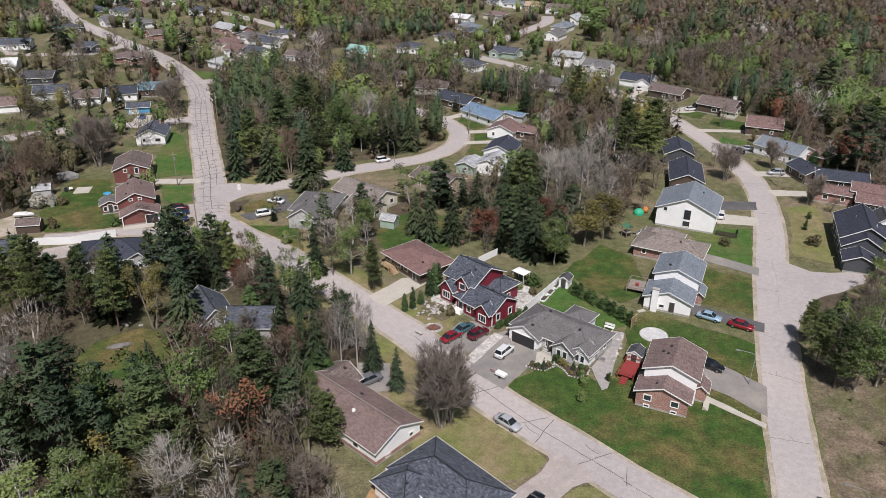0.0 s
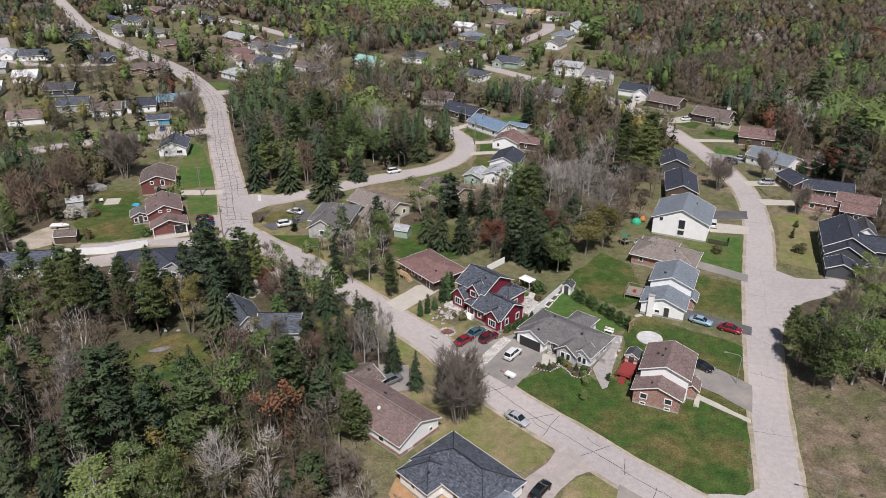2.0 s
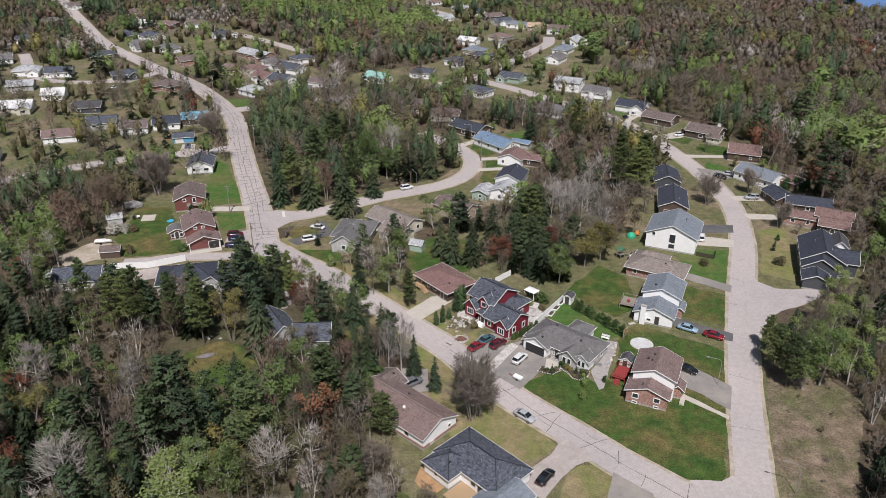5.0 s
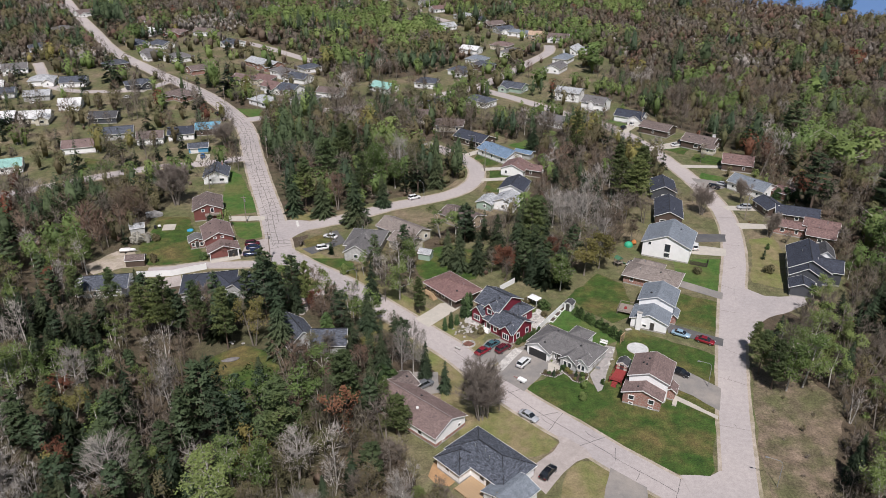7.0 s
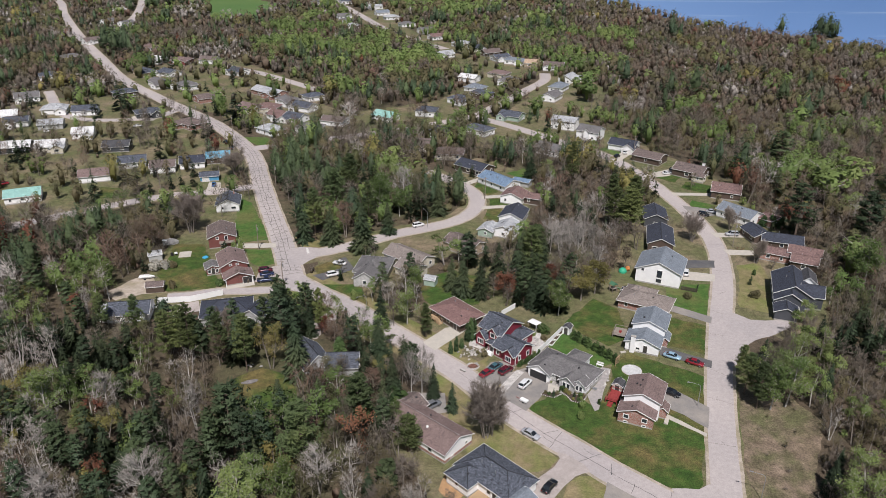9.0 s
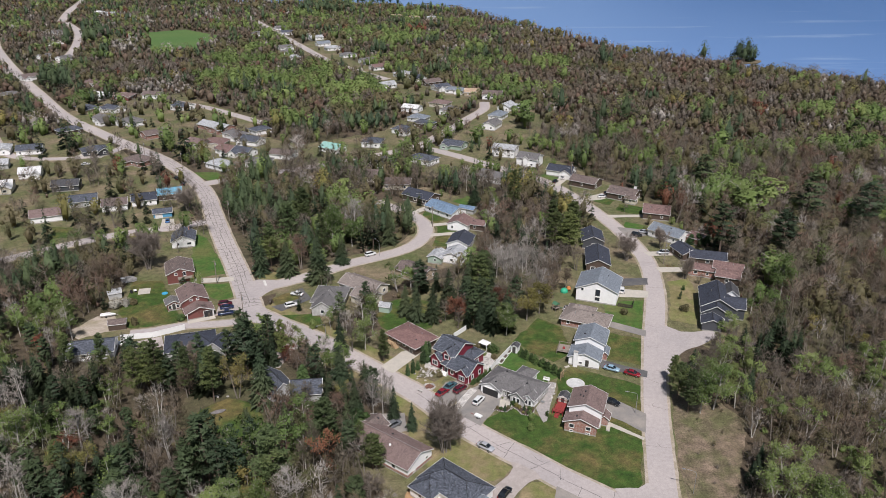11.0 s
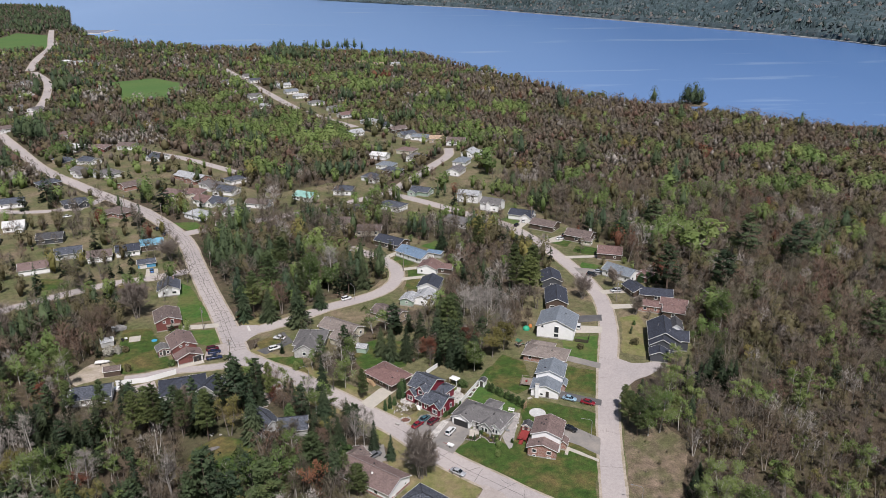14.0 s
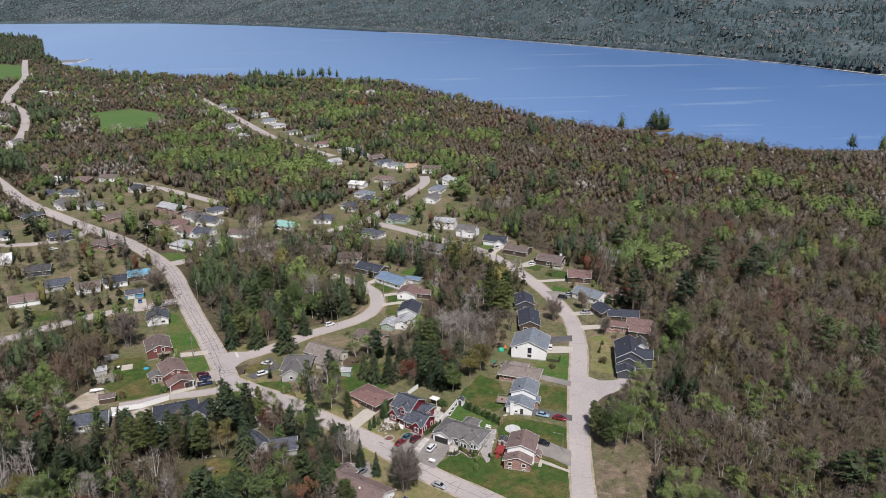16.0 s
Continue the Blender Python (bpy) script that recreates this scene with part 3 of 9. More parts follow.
STREETS["bend_street"] = ([(-60, 181), (-52.2, 185.6), (-41.3, 191.2), (-26.1, 201.6), (-13.9, 207.6), (-3.3, 214.6), (3.7, 226.0), (5.0, 238.2), (1.4, 249.0), (-5, 258), (-16, 270)], 2.9)
STREETS["side_street"] = ([(-85, 252), (-102.9, 243.9), (-120.4, 239.0), (-135.1, 231.0), (-152.2, 219.3), (-180, 200), (-215, 180)], 2.9)
STREETS["upper_street"] = ([(64, 478), (60.1, 454.7), (46, 428), (32.5, 402.5), (10.2, 365.4), (-8.3, 350.5), (-28.9, 337.2), (-60, 322), (-100, 303)], 3.2)
STREETS["shore_street"] = ([(-200, 1080), (-151, 937), (-99.6, 785.2), (-63.0, 680), (-40, 630), (-5, 570)], 3.6)
STREETS["back_street"] = ([(-165, 500), (-132.7, 474.2), (-95.5, 434.5), (-85, 424)], 3.0)
STREETS["lane"] = ([(-55, 161), (-62, 159.2), (-70, 158.4), (-78, 158.2), (-86, 155.6), (-93, 154.4)], 1.9)
STREETS["west_street"] = ([(-300, 640), (-325, 760), (-370, 900), (-420, 1000)], 4.0)
STREETS["park_road"] = ([(-430, 1010), (-470, 1150), (-515, 1340), (-560, 1480), (-600, 1600), (-655, 1770)], 5.0)
STREETS["west_lane"] = ([(-255, 420), (-215, 360), (-172, 356), (-158, 380)], 2.5)
ROAD_LINES = []
for i, (name, (pts, half)) in enumerate(STREETS.items()):
    line = spline(pts)
    ROAD_LINES.append((line, half))
    tagged(part("road_verge", ribbon(line, half + 0.75, 0.0, 0.05 + 0.0012 * i, 0.10), M_SAND), "sandy gravel verge beside the street", "verge", kind="structure")
    ob = part("road", ribbon(line, half, 0.0, 0.075 + 0.003 * i, 0.03), M_ROAD)
    tagged(ob, "pale weathered asphalt of the " + name.replace("_", " "), "road", kind="structure")

for name, reach, z in (("front_street", 5.0, 0.0312), ("corner_street", 4.2, 0.0322), ("bend_street", 3.5, 0.0332)):
    line, half = ROAD_LINES[list(STREETS).index(name)]
    ob = part("grass_verge", ribbon(line, half + reach, -0.03, z, 0.6), M_DRY if name == "front_street" else M_YARD)
    tagged(ob, "dry grass strip along the street", "verge", kind="structure")

# forecourt of the dark house and the triangle at the cracked street's corner
for pts, label in (([(73.5, 147.0), (76.5, 144.6), (79.7, 141.4), (83.5, 141.0), (90.5, 141.5), (89.5, 137.0), (83.8, 133.4), (76.6, 130.3), (70.9, 124.9), (67.2, 118.2), (63.5, 116.5)], "pale gravel forecourt open to the street"),
                   ([(-62.5, 188.0), (-58.5, 190.5), (-52, 189.5), (-52.0, 182.0), (-55.5, 176.5), (-60.0, 177.0)], "pale asphalt at the junction"),
                   ([(37.5, 73.6), (40.2, 73.4), (43.0, 73.2), (45.2, 74.6), (50.0, 74.0), (48.5, 66), (44.0, 62), (38, 69)], "pale asphalt at the junction"),
                   ([(-60.5, 168), (-55, 171), (-48, 161), (-53, 157.5), (-60, 160)], "pale asphalt at the junction")):
    tagged(part("road", Geo().prism(wavy(pts, 0.2), 0.0, 0.118), M_ROAD), label, "road", kind="structure")

# ---- drives and paths
DRIVES = []


def drive(m, label, pts):
    sheet("driveway", pts, 0.088 + 0.0015 * (len(DRIVES) % 7), m, label, "driveway", 0.12)
    DRIVES.append(pts)


drive(M_DRIVE, "grey asphalt drive of the grey bungalow", [(5.4, 113.6), (12.7, 117.4), (18.0, 109.6), (10.2, 99.0), (5.0, 104.2)])
drive(M_DRIVE, "grey asphalt drive with three cars", [(-1.2, 112.2), (3.2, 119.4), (6.2, 120.0), (9.3, 117.0), (4.6, 109.2), (2.8, 108.6)])
drive(M_CRUSHED, "pale crushed-stone strip between two drives", [(4.2, 108.0), (9.6, 116.2), (11.4, 115.0), (5.6, 106.2)])
drive(M_DRIVE, "worn asphalt drive of the brick and white house", [(43.0, 107.6), (46.8, 108.6), (54.0, 100.4), (51.3, 92.6), (47.0, 97.6), (43.2, 101.0)])
drive(M_CONCRETE, "pale concrete walk with steps of slabs", [(40.6, 98.2), (42.0, 99.4), (50.3, 90.8), (49.9, 89.8)])
drive(M_DRIVE_DARK, "dark asphalt drive with two cars", [(49.2, 127.5), (61.3, 120.2), (60.1, 116.8), (48.4, 123.0)])
drive(M_DRIVE, "asphalt drive of the brown bungalow", [(58.9, 150.1), (68.8, 143.0), (67.4, 139.2), (57.8, 146.3)])
drive(M_CONCRETE, "pale concrete drive of the big white house", [(68.5, 172.7), (79.0, 170.0), (77.2, 165.0), (67.4, 166.2)])
drive(M_DRIVE_DARK, "dark asphalt drive", [(70.5, 180.5), (82.2, 180.2), (80.6, 174.9), (69.5, 174.5)])
drive(M_GRAVEL_DRIVE, "pale worn drive of the slate-roofed bungalow", [(8.0, 73.5), (10.3, 76.5), (14.2, 80.0), (15.6, 82.4), (15.3, 84.6), (17.4, 84.0), (20.6, 80.6), (21.6, 78.4), (19.9, 78.0), (18.3, 77.2), (15.2, 74.2), (11.3, 68.6)])
drive(M_DRIVE, "grey drive at the street corner", [(24.4, 75.4), (30.4, 70.2), (27, 58), (19, 60)])
drive(M_CONCRETE, "pale drive of the brown-roofed house", [(-15.0, 129.0), (-8.6, 136.6), (-6.4, 137.2), (-3.6, 134.6), (-11.6, 125.0)])
drive(M_GRAVEL_DRIVE, "gravel drive at the red-brown houses", [(-68.6, 173.6), (-62.6, 176.3), (-60.4, 168.2), (-68.8, 163.9)])
drive(M_CONCRETE, "pale concrete drive", [(-82.2, 193.0), (-67.5, 193.4), (-67.0, 189.8), (-82.4, 189.2)])
drive(M_DRIVE_DARK, "dark asphalt drive loop with two white cars", [(-51.0, 169.0), (-47.5, 170.8), (-42.5, 174.0), (-44.2, 181.0), (-42.0, 182.2), (-38.0, 173.5), (-47.4, 165.3)])
drive(M_DRIVE, "grey drive beside the maple", [(-14.6, 106.2), (-9.0, 106.0), (-8.6, 98.6), (-13.8, 97.0)])
drive(M_CONCRETE, "pale concrete drive", [(89.5, 199.5), (99.5, 199.0), (99.8, 202.8), (88.8, 203.6)])
drive(M_CONCRETE, "pale concrete drive", [(89.0, 184.5), (97.5, 184.5), (99.0, 188), (88.2, 189)])
drive(M_DRIVE, "asphalt drive", [(87.2, 216.5), (97.8, 220.6), (95, 226.6), (86.2, 230.0)])
drive(M_CONCRETE, "pale concrete drive", [(86.0, 244.4), (103.4, 243.5), (103.6, 240.8), (86, 241)])
drive(M_CONCRETE, "pale concrete drive", [(79.2, 266.0), (93.5, 274.0), (96.2, 268.6), (90.0, 264.4), (80.5, 262.6)])
drive(M_CONCRETE, "pale concrete drive", [(70.2, 288.0), (78.0, 299.4), (82.0, 297.0), (73.6, 284.6)])
drive(M_CONCRETE, "pale concrete drive", [(58.0, 306.0), (64.0, 315.6), (66.8, 313.4), (61.4, 303.4)])
drive(M_CONCRETE, "pale concrete drive", [(7.0, 240.0), (18.0, 241.6), (18, 238.8), (7, 236.8)])
drive(M_CONCRETE, "pale concrete drive", [(7.0, 229.0), (17.0, 230), (17, 227.2), (6.2, 225.8)])
drive(M_CONCRETE, "pale concrete drive", [(0.4, 256), (10, 264.5), (11.5, 262), (2.4, 253)])
drive(M_PAVERS, "grey paving-stone patio and side path", [(25.9, 105.4), (30.8, 112.8), (31.6, 117.2), (33.8, 116.4), (29.8, 106.0), (27.6, 99.7), (26.3, 98.9)])
drive(M_CONCRETE, "pale stepped path to the stone bungalow's door", [(16.8, 109.8), (18.6, 110.4), (20.0, 108.6), (18.4, 105.9), (16.2, 106.6)])
drive(M_CONCRETE, "pale drive of the blue-sided garage", [(-108.4, 255), (-103.4, 255), (-101, 246), (-107, 246)])
drive(M_CONCRETE, "pale concrete drive between the bungalows", [(-88, 325), (-83.5, 325), (-80, 311), (-86, 311)])
drive(M_GRAVEL_DRIVE, "gravel drive in the woods", [(-45.5, 142), (-42, 147), (-39.0, 144), (-44.0, 131), (-48, 130)])
drive(M_CONCRETE, "pale concrete yard", [(-176, 372), (-164, 366), (-166, 352), (-182, 354)])
drive(M_GRAVEL_DRIVE, "pale drive beside the woods", [(-90, 149.0), (-82.5, 152.0), (-80.5, 146.0), (-89, 142.5)])
drive(M_GRAVEL_DRIVE, "pale gravel apron of the slate-roofed house", [(-64, 151.5), (-57.5, 154.5), (-57.0, 146), (-61.8, 143.4)])

# ---- cracks and worn lines in the asphalt
def crack_geo(points, half, z):
    return ribbon([Vector(p) for p in points], half, z - 0.02, z, half * 0.4)


def wander(a, b, rnd, amount, step=0.8):
    a, b = Vector(a), Vector(b)
    d = b - a
    s = Vector((-d.y, d.x)).normalized()
    n = max(2, int(d.length / step))
    out, off = [], 0.0
    for i in range(n + 1):
        t = i / n
        off = off * 0.75 + rnd.uniform(-amount, amount)
        out.append(a + d * t + s * (off * math.sin(math.pi * t) ** 0.4 if 0 < t < 1 else 0))
    return out


rnd = random.Random(5)
def crack_street(line, half, z, every, material, label, width, start, end, mid=True):
    g = Geo()
    total = 0.0
    nxt = start
    for i in range(len(line) - 1):
        a, b = line[i], line[i + 1]
        d = (b - a)
        s = Vector((-d.y, d.x)).normalized()
        total += d.length
        if start < total < end and mid and i % 4 == 0:
            j = min(i + 4, len(line) - 1)
            k = crack_geo(wander(a + s * rnd.uniform(-0.3, 0.3), line[j] + s * rnd.uniform(-0.3, 0.3), rnd, 0.08), width, z)
            g.add(k.v, k.f)
        if total > nxt and total < end:
            nxt += rnd.uniform(0.6, 1.4) * every
            l, r = rnd.uniform(0.2, half * 0.95), rnd.uniform(0.2, half * 0.95)
            if rnd.random() < 0.6:
                l = r = half * 0.97
            skew = d.normalized() * rnd.uniform(-1.5, 1.5)
            k = crack_geo(wander(a + s * l + skew, a - s * r - skew, rnd, 0.10), width, z)
            g.add(k.v, k.f)
            if rnd.random() < 0.5:
                e = a + s * rnd.uniform(-half, half) * 0.7
                k = crack_geo(wander(e, e + d.normalized() * rnd.uniform(-4, 4) + s * rnd.uniform(-1, 1), rnd, 0.2), width * 0.8, z)
                g.add(k.v, k.f)
    tagged(part("crack_sealant", g, material), label, "road crack", kind="structure")


names = list(STREETS)
def street(n):
    i = names.index(n)
    return ROAD_LINES[i][0], ROAD_LINES[i][1], 0.075 + 0.003 * i


l, h, z = street("front_street")
crack_street(l, h, z + 0.008, 6.5, M_TAR, "black tar-filled cracks across the front street", 0.045, 8, 74)
l, h, z = street("cracked_street")
crack_street(l, h, z + 0.008, 2.3, M_CRACK, "dense network of open cracks in the old asphalt", 0.09, 4, 230)
for side in (-1.9, 1.7):
    track = [p + Vector((-(b - p).y, (b - p).x)).normalized() * side for p, b in zip(l, l[1:])]
    crack_street(track, 1.2, z + 0.009, 5.0, M_CRACK, "open cracks along the wheel tracks of the old asphalt", 0.06, 10, 200)
l, h, z = street("corner_street")
crack_street(l, h, z + 0.008, 16.0, M_CRACK, "fine cross cracks in the corner street", 0.03, 10, 200, False)
g = Geo().add([(-55.3, 184.9, 0.135), (-54.5, 185.2, 0.135), (-55.8, 189.6, 0.135), (-56.6, 189.3, 0.135)], [(0, 1, 2, 3)])
tagged(part("stop_line", g, M_WORN_LINE), "white painted stop line at the junction", "road line", kind="structure")

# ---- houses
def gable_roof(L, W, eave, rise, over=0.45, thick=0.16):
    """Two thick slopes, ridge along x."""
    g = Geo()
    a, b = L / 2 + over * 0.8, W / 2 + over
    slope = rise / (W / 2)
    drop = over * slope
    for s in (1, -1):
        vs = [(-a, s * b, eave - drop), (a, s * b, eave - drop), (a, 0, eave + rise), (-a, 0, eave + rise)]
        top = [(x, y, z + thick) for x, y, z in vs]
        f = [(0, 1, 2, 3), (7, 6, 5, 4), (0, 4, 5, 1), (1, 5, 6, 2), (3, 7, 4, 0)]
        g.add(vs + top, f if s < 0 else [tuple(reversed(q)) for q in f])
    return g


def hip_roof(L, W, eave, rise, over=0.45, thick=0.16):
    """Four slopes with a ridge along x and a closed soffit."""
    a, b = L / 2 + over, W / 2 + over
    r = max(a - b, 0.02)
    z0, z1, z2 = eave - 0.1, eave - 0.1 + thick, eave + rise + 0.05
    vs = [(-a, -b, z0), (a, -b, z0), (a, b, z0), (-a, b, z0), (-a, -b, z1), (a, -b, z1), (a, b, z1), (-a, b, z1), (-r, 0, z2), (r, 0, z2)]
    fs = [(3, 2, 1, 0), (0, 1, 5, 4), (1, 2, 6, 5), (2, 3, 7, 6), (3, 0, 4, 7), (4, 5, 9, 8), (5, 6, 9), (6, 7, 8, 9), (7, 4, 8)]
    return Geo().add(vs, fs)


def ridge_cap(L, W, eave, rise, kind, over, thick):
    g = Geo()
    if kind == "gable":
        a = L / 2 + over * 0.8
        return g.box(0, 0, eave + rise + thick - 0.03, 2 * a, 0.28, 0.06)
    a, b = L / 2 + over, W / 2 + over
    r, z1, z2 = max(a - b, 0.02), eave - 0.1 + thick, eave + rise + 0.05
    if r > 0.1:
        g.box(0, 0, z2 - 0.03, 2 * r, 0.28, 0.07)
    for sx in (-1, 1):
        for sy in (-1, 1):
            g.tube((sx * r, 0, z2), (sx * a, sy * b, z1), 0.09, 0.09, 4, False)
    return g


def body(L, W, z0, eave, rise, kind):
    a, b = L / 2, W / 2
    vs = [(-a, -b, z0), (a, -b, z0), (a, b, z0), (-a, b, z0), (-a, -b, eave), (a, -b, eave), (a, b, eave), (-a, b, eave)]
    if kind == "gable":
        vs += [(-a, 0, eave + rise - 0.02), (a, 0, eave + rise - 0.02)]
        fs = [(0, 1, 5, 4), (2, 3, 7, 6), (1, 2, 6, 9, 5), (3, 0, 4, 8, 7), (0, 3, 2, 1), (4, 5, 9, 8), (6, 7, 8, 9)]
    else:
        fs = [(3, 2, 1, 0), (4, 5, 6, 7), (0, 1, 5, 4), (1, 2, 6, 5), (2, 3, 7, 6), (3, 0, 4, 7)]
    return Geo().add(vs, fs)


def edge_boards(house, m, L, W, eave, rise, over, thick, kind, trim):
    """White boards along the eaves and up the gable ends, each a part."""
    b = W / 2 + over
    if kind == "hip":
        a = L / 2 + over
        vs = []
        for o in (0.0, 0.06):
            for z in (eave - 0.09, eave + 0.06):
                vs += [(sx * (a + o), sy * (b + o), z) for sx, sy in ((-1, -1), (1, -1), (1, 1), (-1, 1))]
        fs = []
        for k in range(4):
            n = (k + 1) % 4
            fs += [(8 + k, 8 + n, 12 + n, 12 + k), (4 + k, 4 + n, n, k), (12 + k, 12 + n, 4 + n, 4 + k), (k, n, 8 + n, 8 + k)]
        part("fascia", Geo().add(vs, fs), trim, house, m=m)
        return
    a = L / 2 + over * 0.8
    drop = over * rise / (W / 2)
    for s in (1, -1):
        part("fascia", Geo().box(0, s * (b + 0.02), eave - drop - 0.02, 2 * a, 0.05, 0.15), trim, house, m=m)
        x = s * (a + 0.03)
        line = ((-b - 0.03, eave - drop), (0, eave + rise), (b + 0.03, eave - drop))
        vs = [(x + dx, y, z + dz) for dx in (-0.03, 0.03) for dz in (-0.02, thick + 0.012) for y, z in line]
        fs = []
        for k in (0, 1):
            fs += [(k, k + 1, k + 4, k + 3), (k + 9, k + 10, k + 7, k + 6), (k + 3, k + 4, k + 10, k + 9), (k + 6, k + 7, k + 1, k)]
        fs += [(0, 3, 9, 6), (8, 11, 5, 2)]
        part("rake_board", Geo().add(vs, fs), trim, house, m=m)


SIDES = {"s": (0, -1, 0), "n": (0, 1, 180), "e": (1, 0, 90), "w": (-1, 0, -90)}


def side_pose(side, L, W, u, z):
    """A pose on one wall, with x along it and -y outwards."""
    dx, dy, turn = SIDES[side]
    if dy:
        return pose(u * -dy, dy * W / 2, z, 0, 0, turn)
    return pose(dx * L / 2, u * dx, z, 0, 0, turn)


FRAME_CACHE = {}
def window(parent, m, w, h, trim, bars=1):
    key = (round(w, 2), round(h, 2), trim.name, bars)
    if key not in FRAME_CACHE:
        t = 0.075
        vs = [(sx * (w / 2 + o), y, sz * (h / 2 + o)) for y in (-0.09, 0.0) for o in (t, -t) for sx, sz in ((-1, -1), (1, -1), (1, 1), (-1, 1))]
        fs = []
        for k in range(4):
            n = (k + 1) % 4
            fs += [(k, n, 4 + n, 4 + k), (8 + k, k, n, 8 + n)[::-1], (4 + k, 4 + n, 12 + n, 12 + k)]
        g = Geo().add(vs, fs)
        if bars > 1:
            for i in range(bars):
                g.box(-w / 2 + w * (i + 1) / (bars + 1), -0.05, -h / 2, 0.06, 0.06, h)
        p = Geo().box(0, -0.012, -h / 2 + 0.04, w - 0.1, 0.03, h - 0.08)
        FRAME_CACHE[key] = (g.mesh("window", trim), p.mesh("pane", M_GLASS))
    f, p = FRAME_CACHE[key]
    ob = part("window", f, None, parent, m=m)
    part("pane", p, None, ob)
    return ob


def door(parent, m, w=1.0, h=2.05, material=None):
    g = Geo().box(0, -0.02, 0, w + 0.24, 0.08, h + 0.12)
    ob = part("door", g, M_TRIM, parent, m=m)
    part("leaf", Geo().box(0, -0.06, 0.02, w, 0.06, h), material or M_DOOR, ob)
    part("handle", Geo().box(w * 0.38, -0.11, 1.0, 0.12, 0.05, 0.06), M_METAL, ob)


def garage_door(parent, m, w=4.8, h=2.2, material=None, opened=False):
    g = Geo()
    for s in (-1, 1):
        g.box(s * (w / 2 + 0.08), -0.03, 0, 0.16, 0.1, h + 0.1)
    g.box(0, -0.032, h, w, 0.1, 0.16)
    ob = part("garage_door", g, M_TRIM, parent, m=m)
    if opened:
        # no real opening: a black panel on the wall paints the shade inside
        part("doorway_shade", Geo().box(0, -0.015, 0.02, w, 0.04, h), M_VENT_SHADE, ob, "black panel for the deep shade of the open garage doorway")
        return
    for i in range(4):
        part("panel", Geo().box(0, -0.03, 0.03 + i * h / 4, w - 0.04, 0.06, h / 4 - 0.03), material or M_GARAGE, ob)


def vents(parent, L, W, eave, rise, rnd, n):
    for _ in range(n):
        x, s, k = rnd.uniform(-0.35, 0.35) * L, rnd.choice((-1, 1)), rnd.uniform(0.2, 0.5)
        z = eave + rise * (1 - k) + 0.1
        g = Geo()
        if rnd.random() < 0.6:
            g.box(x, s * k * W / 2, z, 0.42, 0.42, 0.3, taper=0.8)
            part("roof_vent", g, M_VENT_SHADE, parent)
        else:
            g.tube((x, s * k * W / 2, z - 0.1), (x, s * k * W / 2, z + 0.7), 0.09, 0.09, 6)
            part("vent_pipe", g, M_METAL, parent)


def block(house, x, y, yaw, L, W, eave, rise, kind, roof, wall, seed=0, low="", windows="auto", base=0.45, over=0.45, trim=None,
          vent=2, z0=0.0, doors=""):
    """One mass of a house, in the house's own axes: foundation, walls, roof, edges, windows."""
    rnd = random.Random(seed)
    trim = trim or M_TRIM
    m = pose(x, y, z0, 0, 0, yaw)
    wob = part("wall", body(L, W, base, eave, rise, kind), WALLS[wall], house, m=m)
    f = Geo().box(0, 0, -0.3, L - 0.08, W - 0.08, base + 0.3)
    part("foundation", f, M_FOUNDATION, house, m=m)
    if low:
        g = Geo().box(0, 0, base, L + 0.07, W + 0.07, 0.55)
        part("wainscot", g, WALLS[low], house, m=m)
    rg = gable_roof(L, W, eave, rise, over) if kind == "gable" else hip_roof(L, W, eave, rise, over)
    rob = part("roof", rg, ROOFS[roof], house, m=m)
    part("ridge_cap", ridge_cap(L, W, eave, rise, kind, over, 0.16), ROOFS["dark_ridge" if roof in ("slate", "navy") else roof], rob)
    edge_boards(house, m, L, W, eave, rise, over, 0.16, kind, trim)
    vents(rob, L, W, eave, rise, rnd, vent)
    if windows == "auto":
        windows = []
        floors = [1.75] if eave < 4.3 else [1.6, 4.2]
        for side, run in (("s", L), ("n", L), ("e", W), ("w", W)):
            n = max(1, int(run / 4.2))
            for zc in floors:
                for k in range(n):
                    if rnd.random() < 0.2:
                        continue
                    u = (k + 0.5) / n * run - run / 2 + rnd.uniform(-0.3, 0.3)
                    windows.append((side, u, zc + (0.0 if eave > 2.6 else -0.2), rnd.choice((0.9, 1.2, 1.7)), rnd.choice((1.0, 1.2))))
    for side, u, z, w, h in windows:
        window(wob, side_pose(side, L, W, u, z), w, h, trim, 1 if w < 1.8 else 2)
    for d in doors.split():
        side, u = d.split(":")[:2]
        what = d.split(":")[2] if d.count(":") > 1 else "door"
        zf = base if what == "door" else 0.05
        if what == "door":
            door(wob, side_pose(side, L, W, float(u), zf))
        else:
            garage_door(wob, side_pose(side, L, W, float(u), zf), 4.8 if "double" in what else 2.7, opened="open" in what)
    return wob


def chimney(house, x, y, z, h, w=0.7, d=0.7, material=None):
    c = part("chimney", Geo().box(x, y, z, w, d, h), material or WALLS["brick"], house)
    part("chimney_cap", Geo().box(x, y, z + h, w + 0.16, d + 0.16, 0.12), M_FOUNDATION, c)


def steps(house, m, n=3, w=1.4, material=None):
    g = Geo()
    for i in range(n):
        g.box(0, -0.3 * (n - i), 0, w, 0.32 + 0.001 * i, 0.18 * (i + 1))
    part("steps", g, material or M_FOUNDATION, house, m=m)


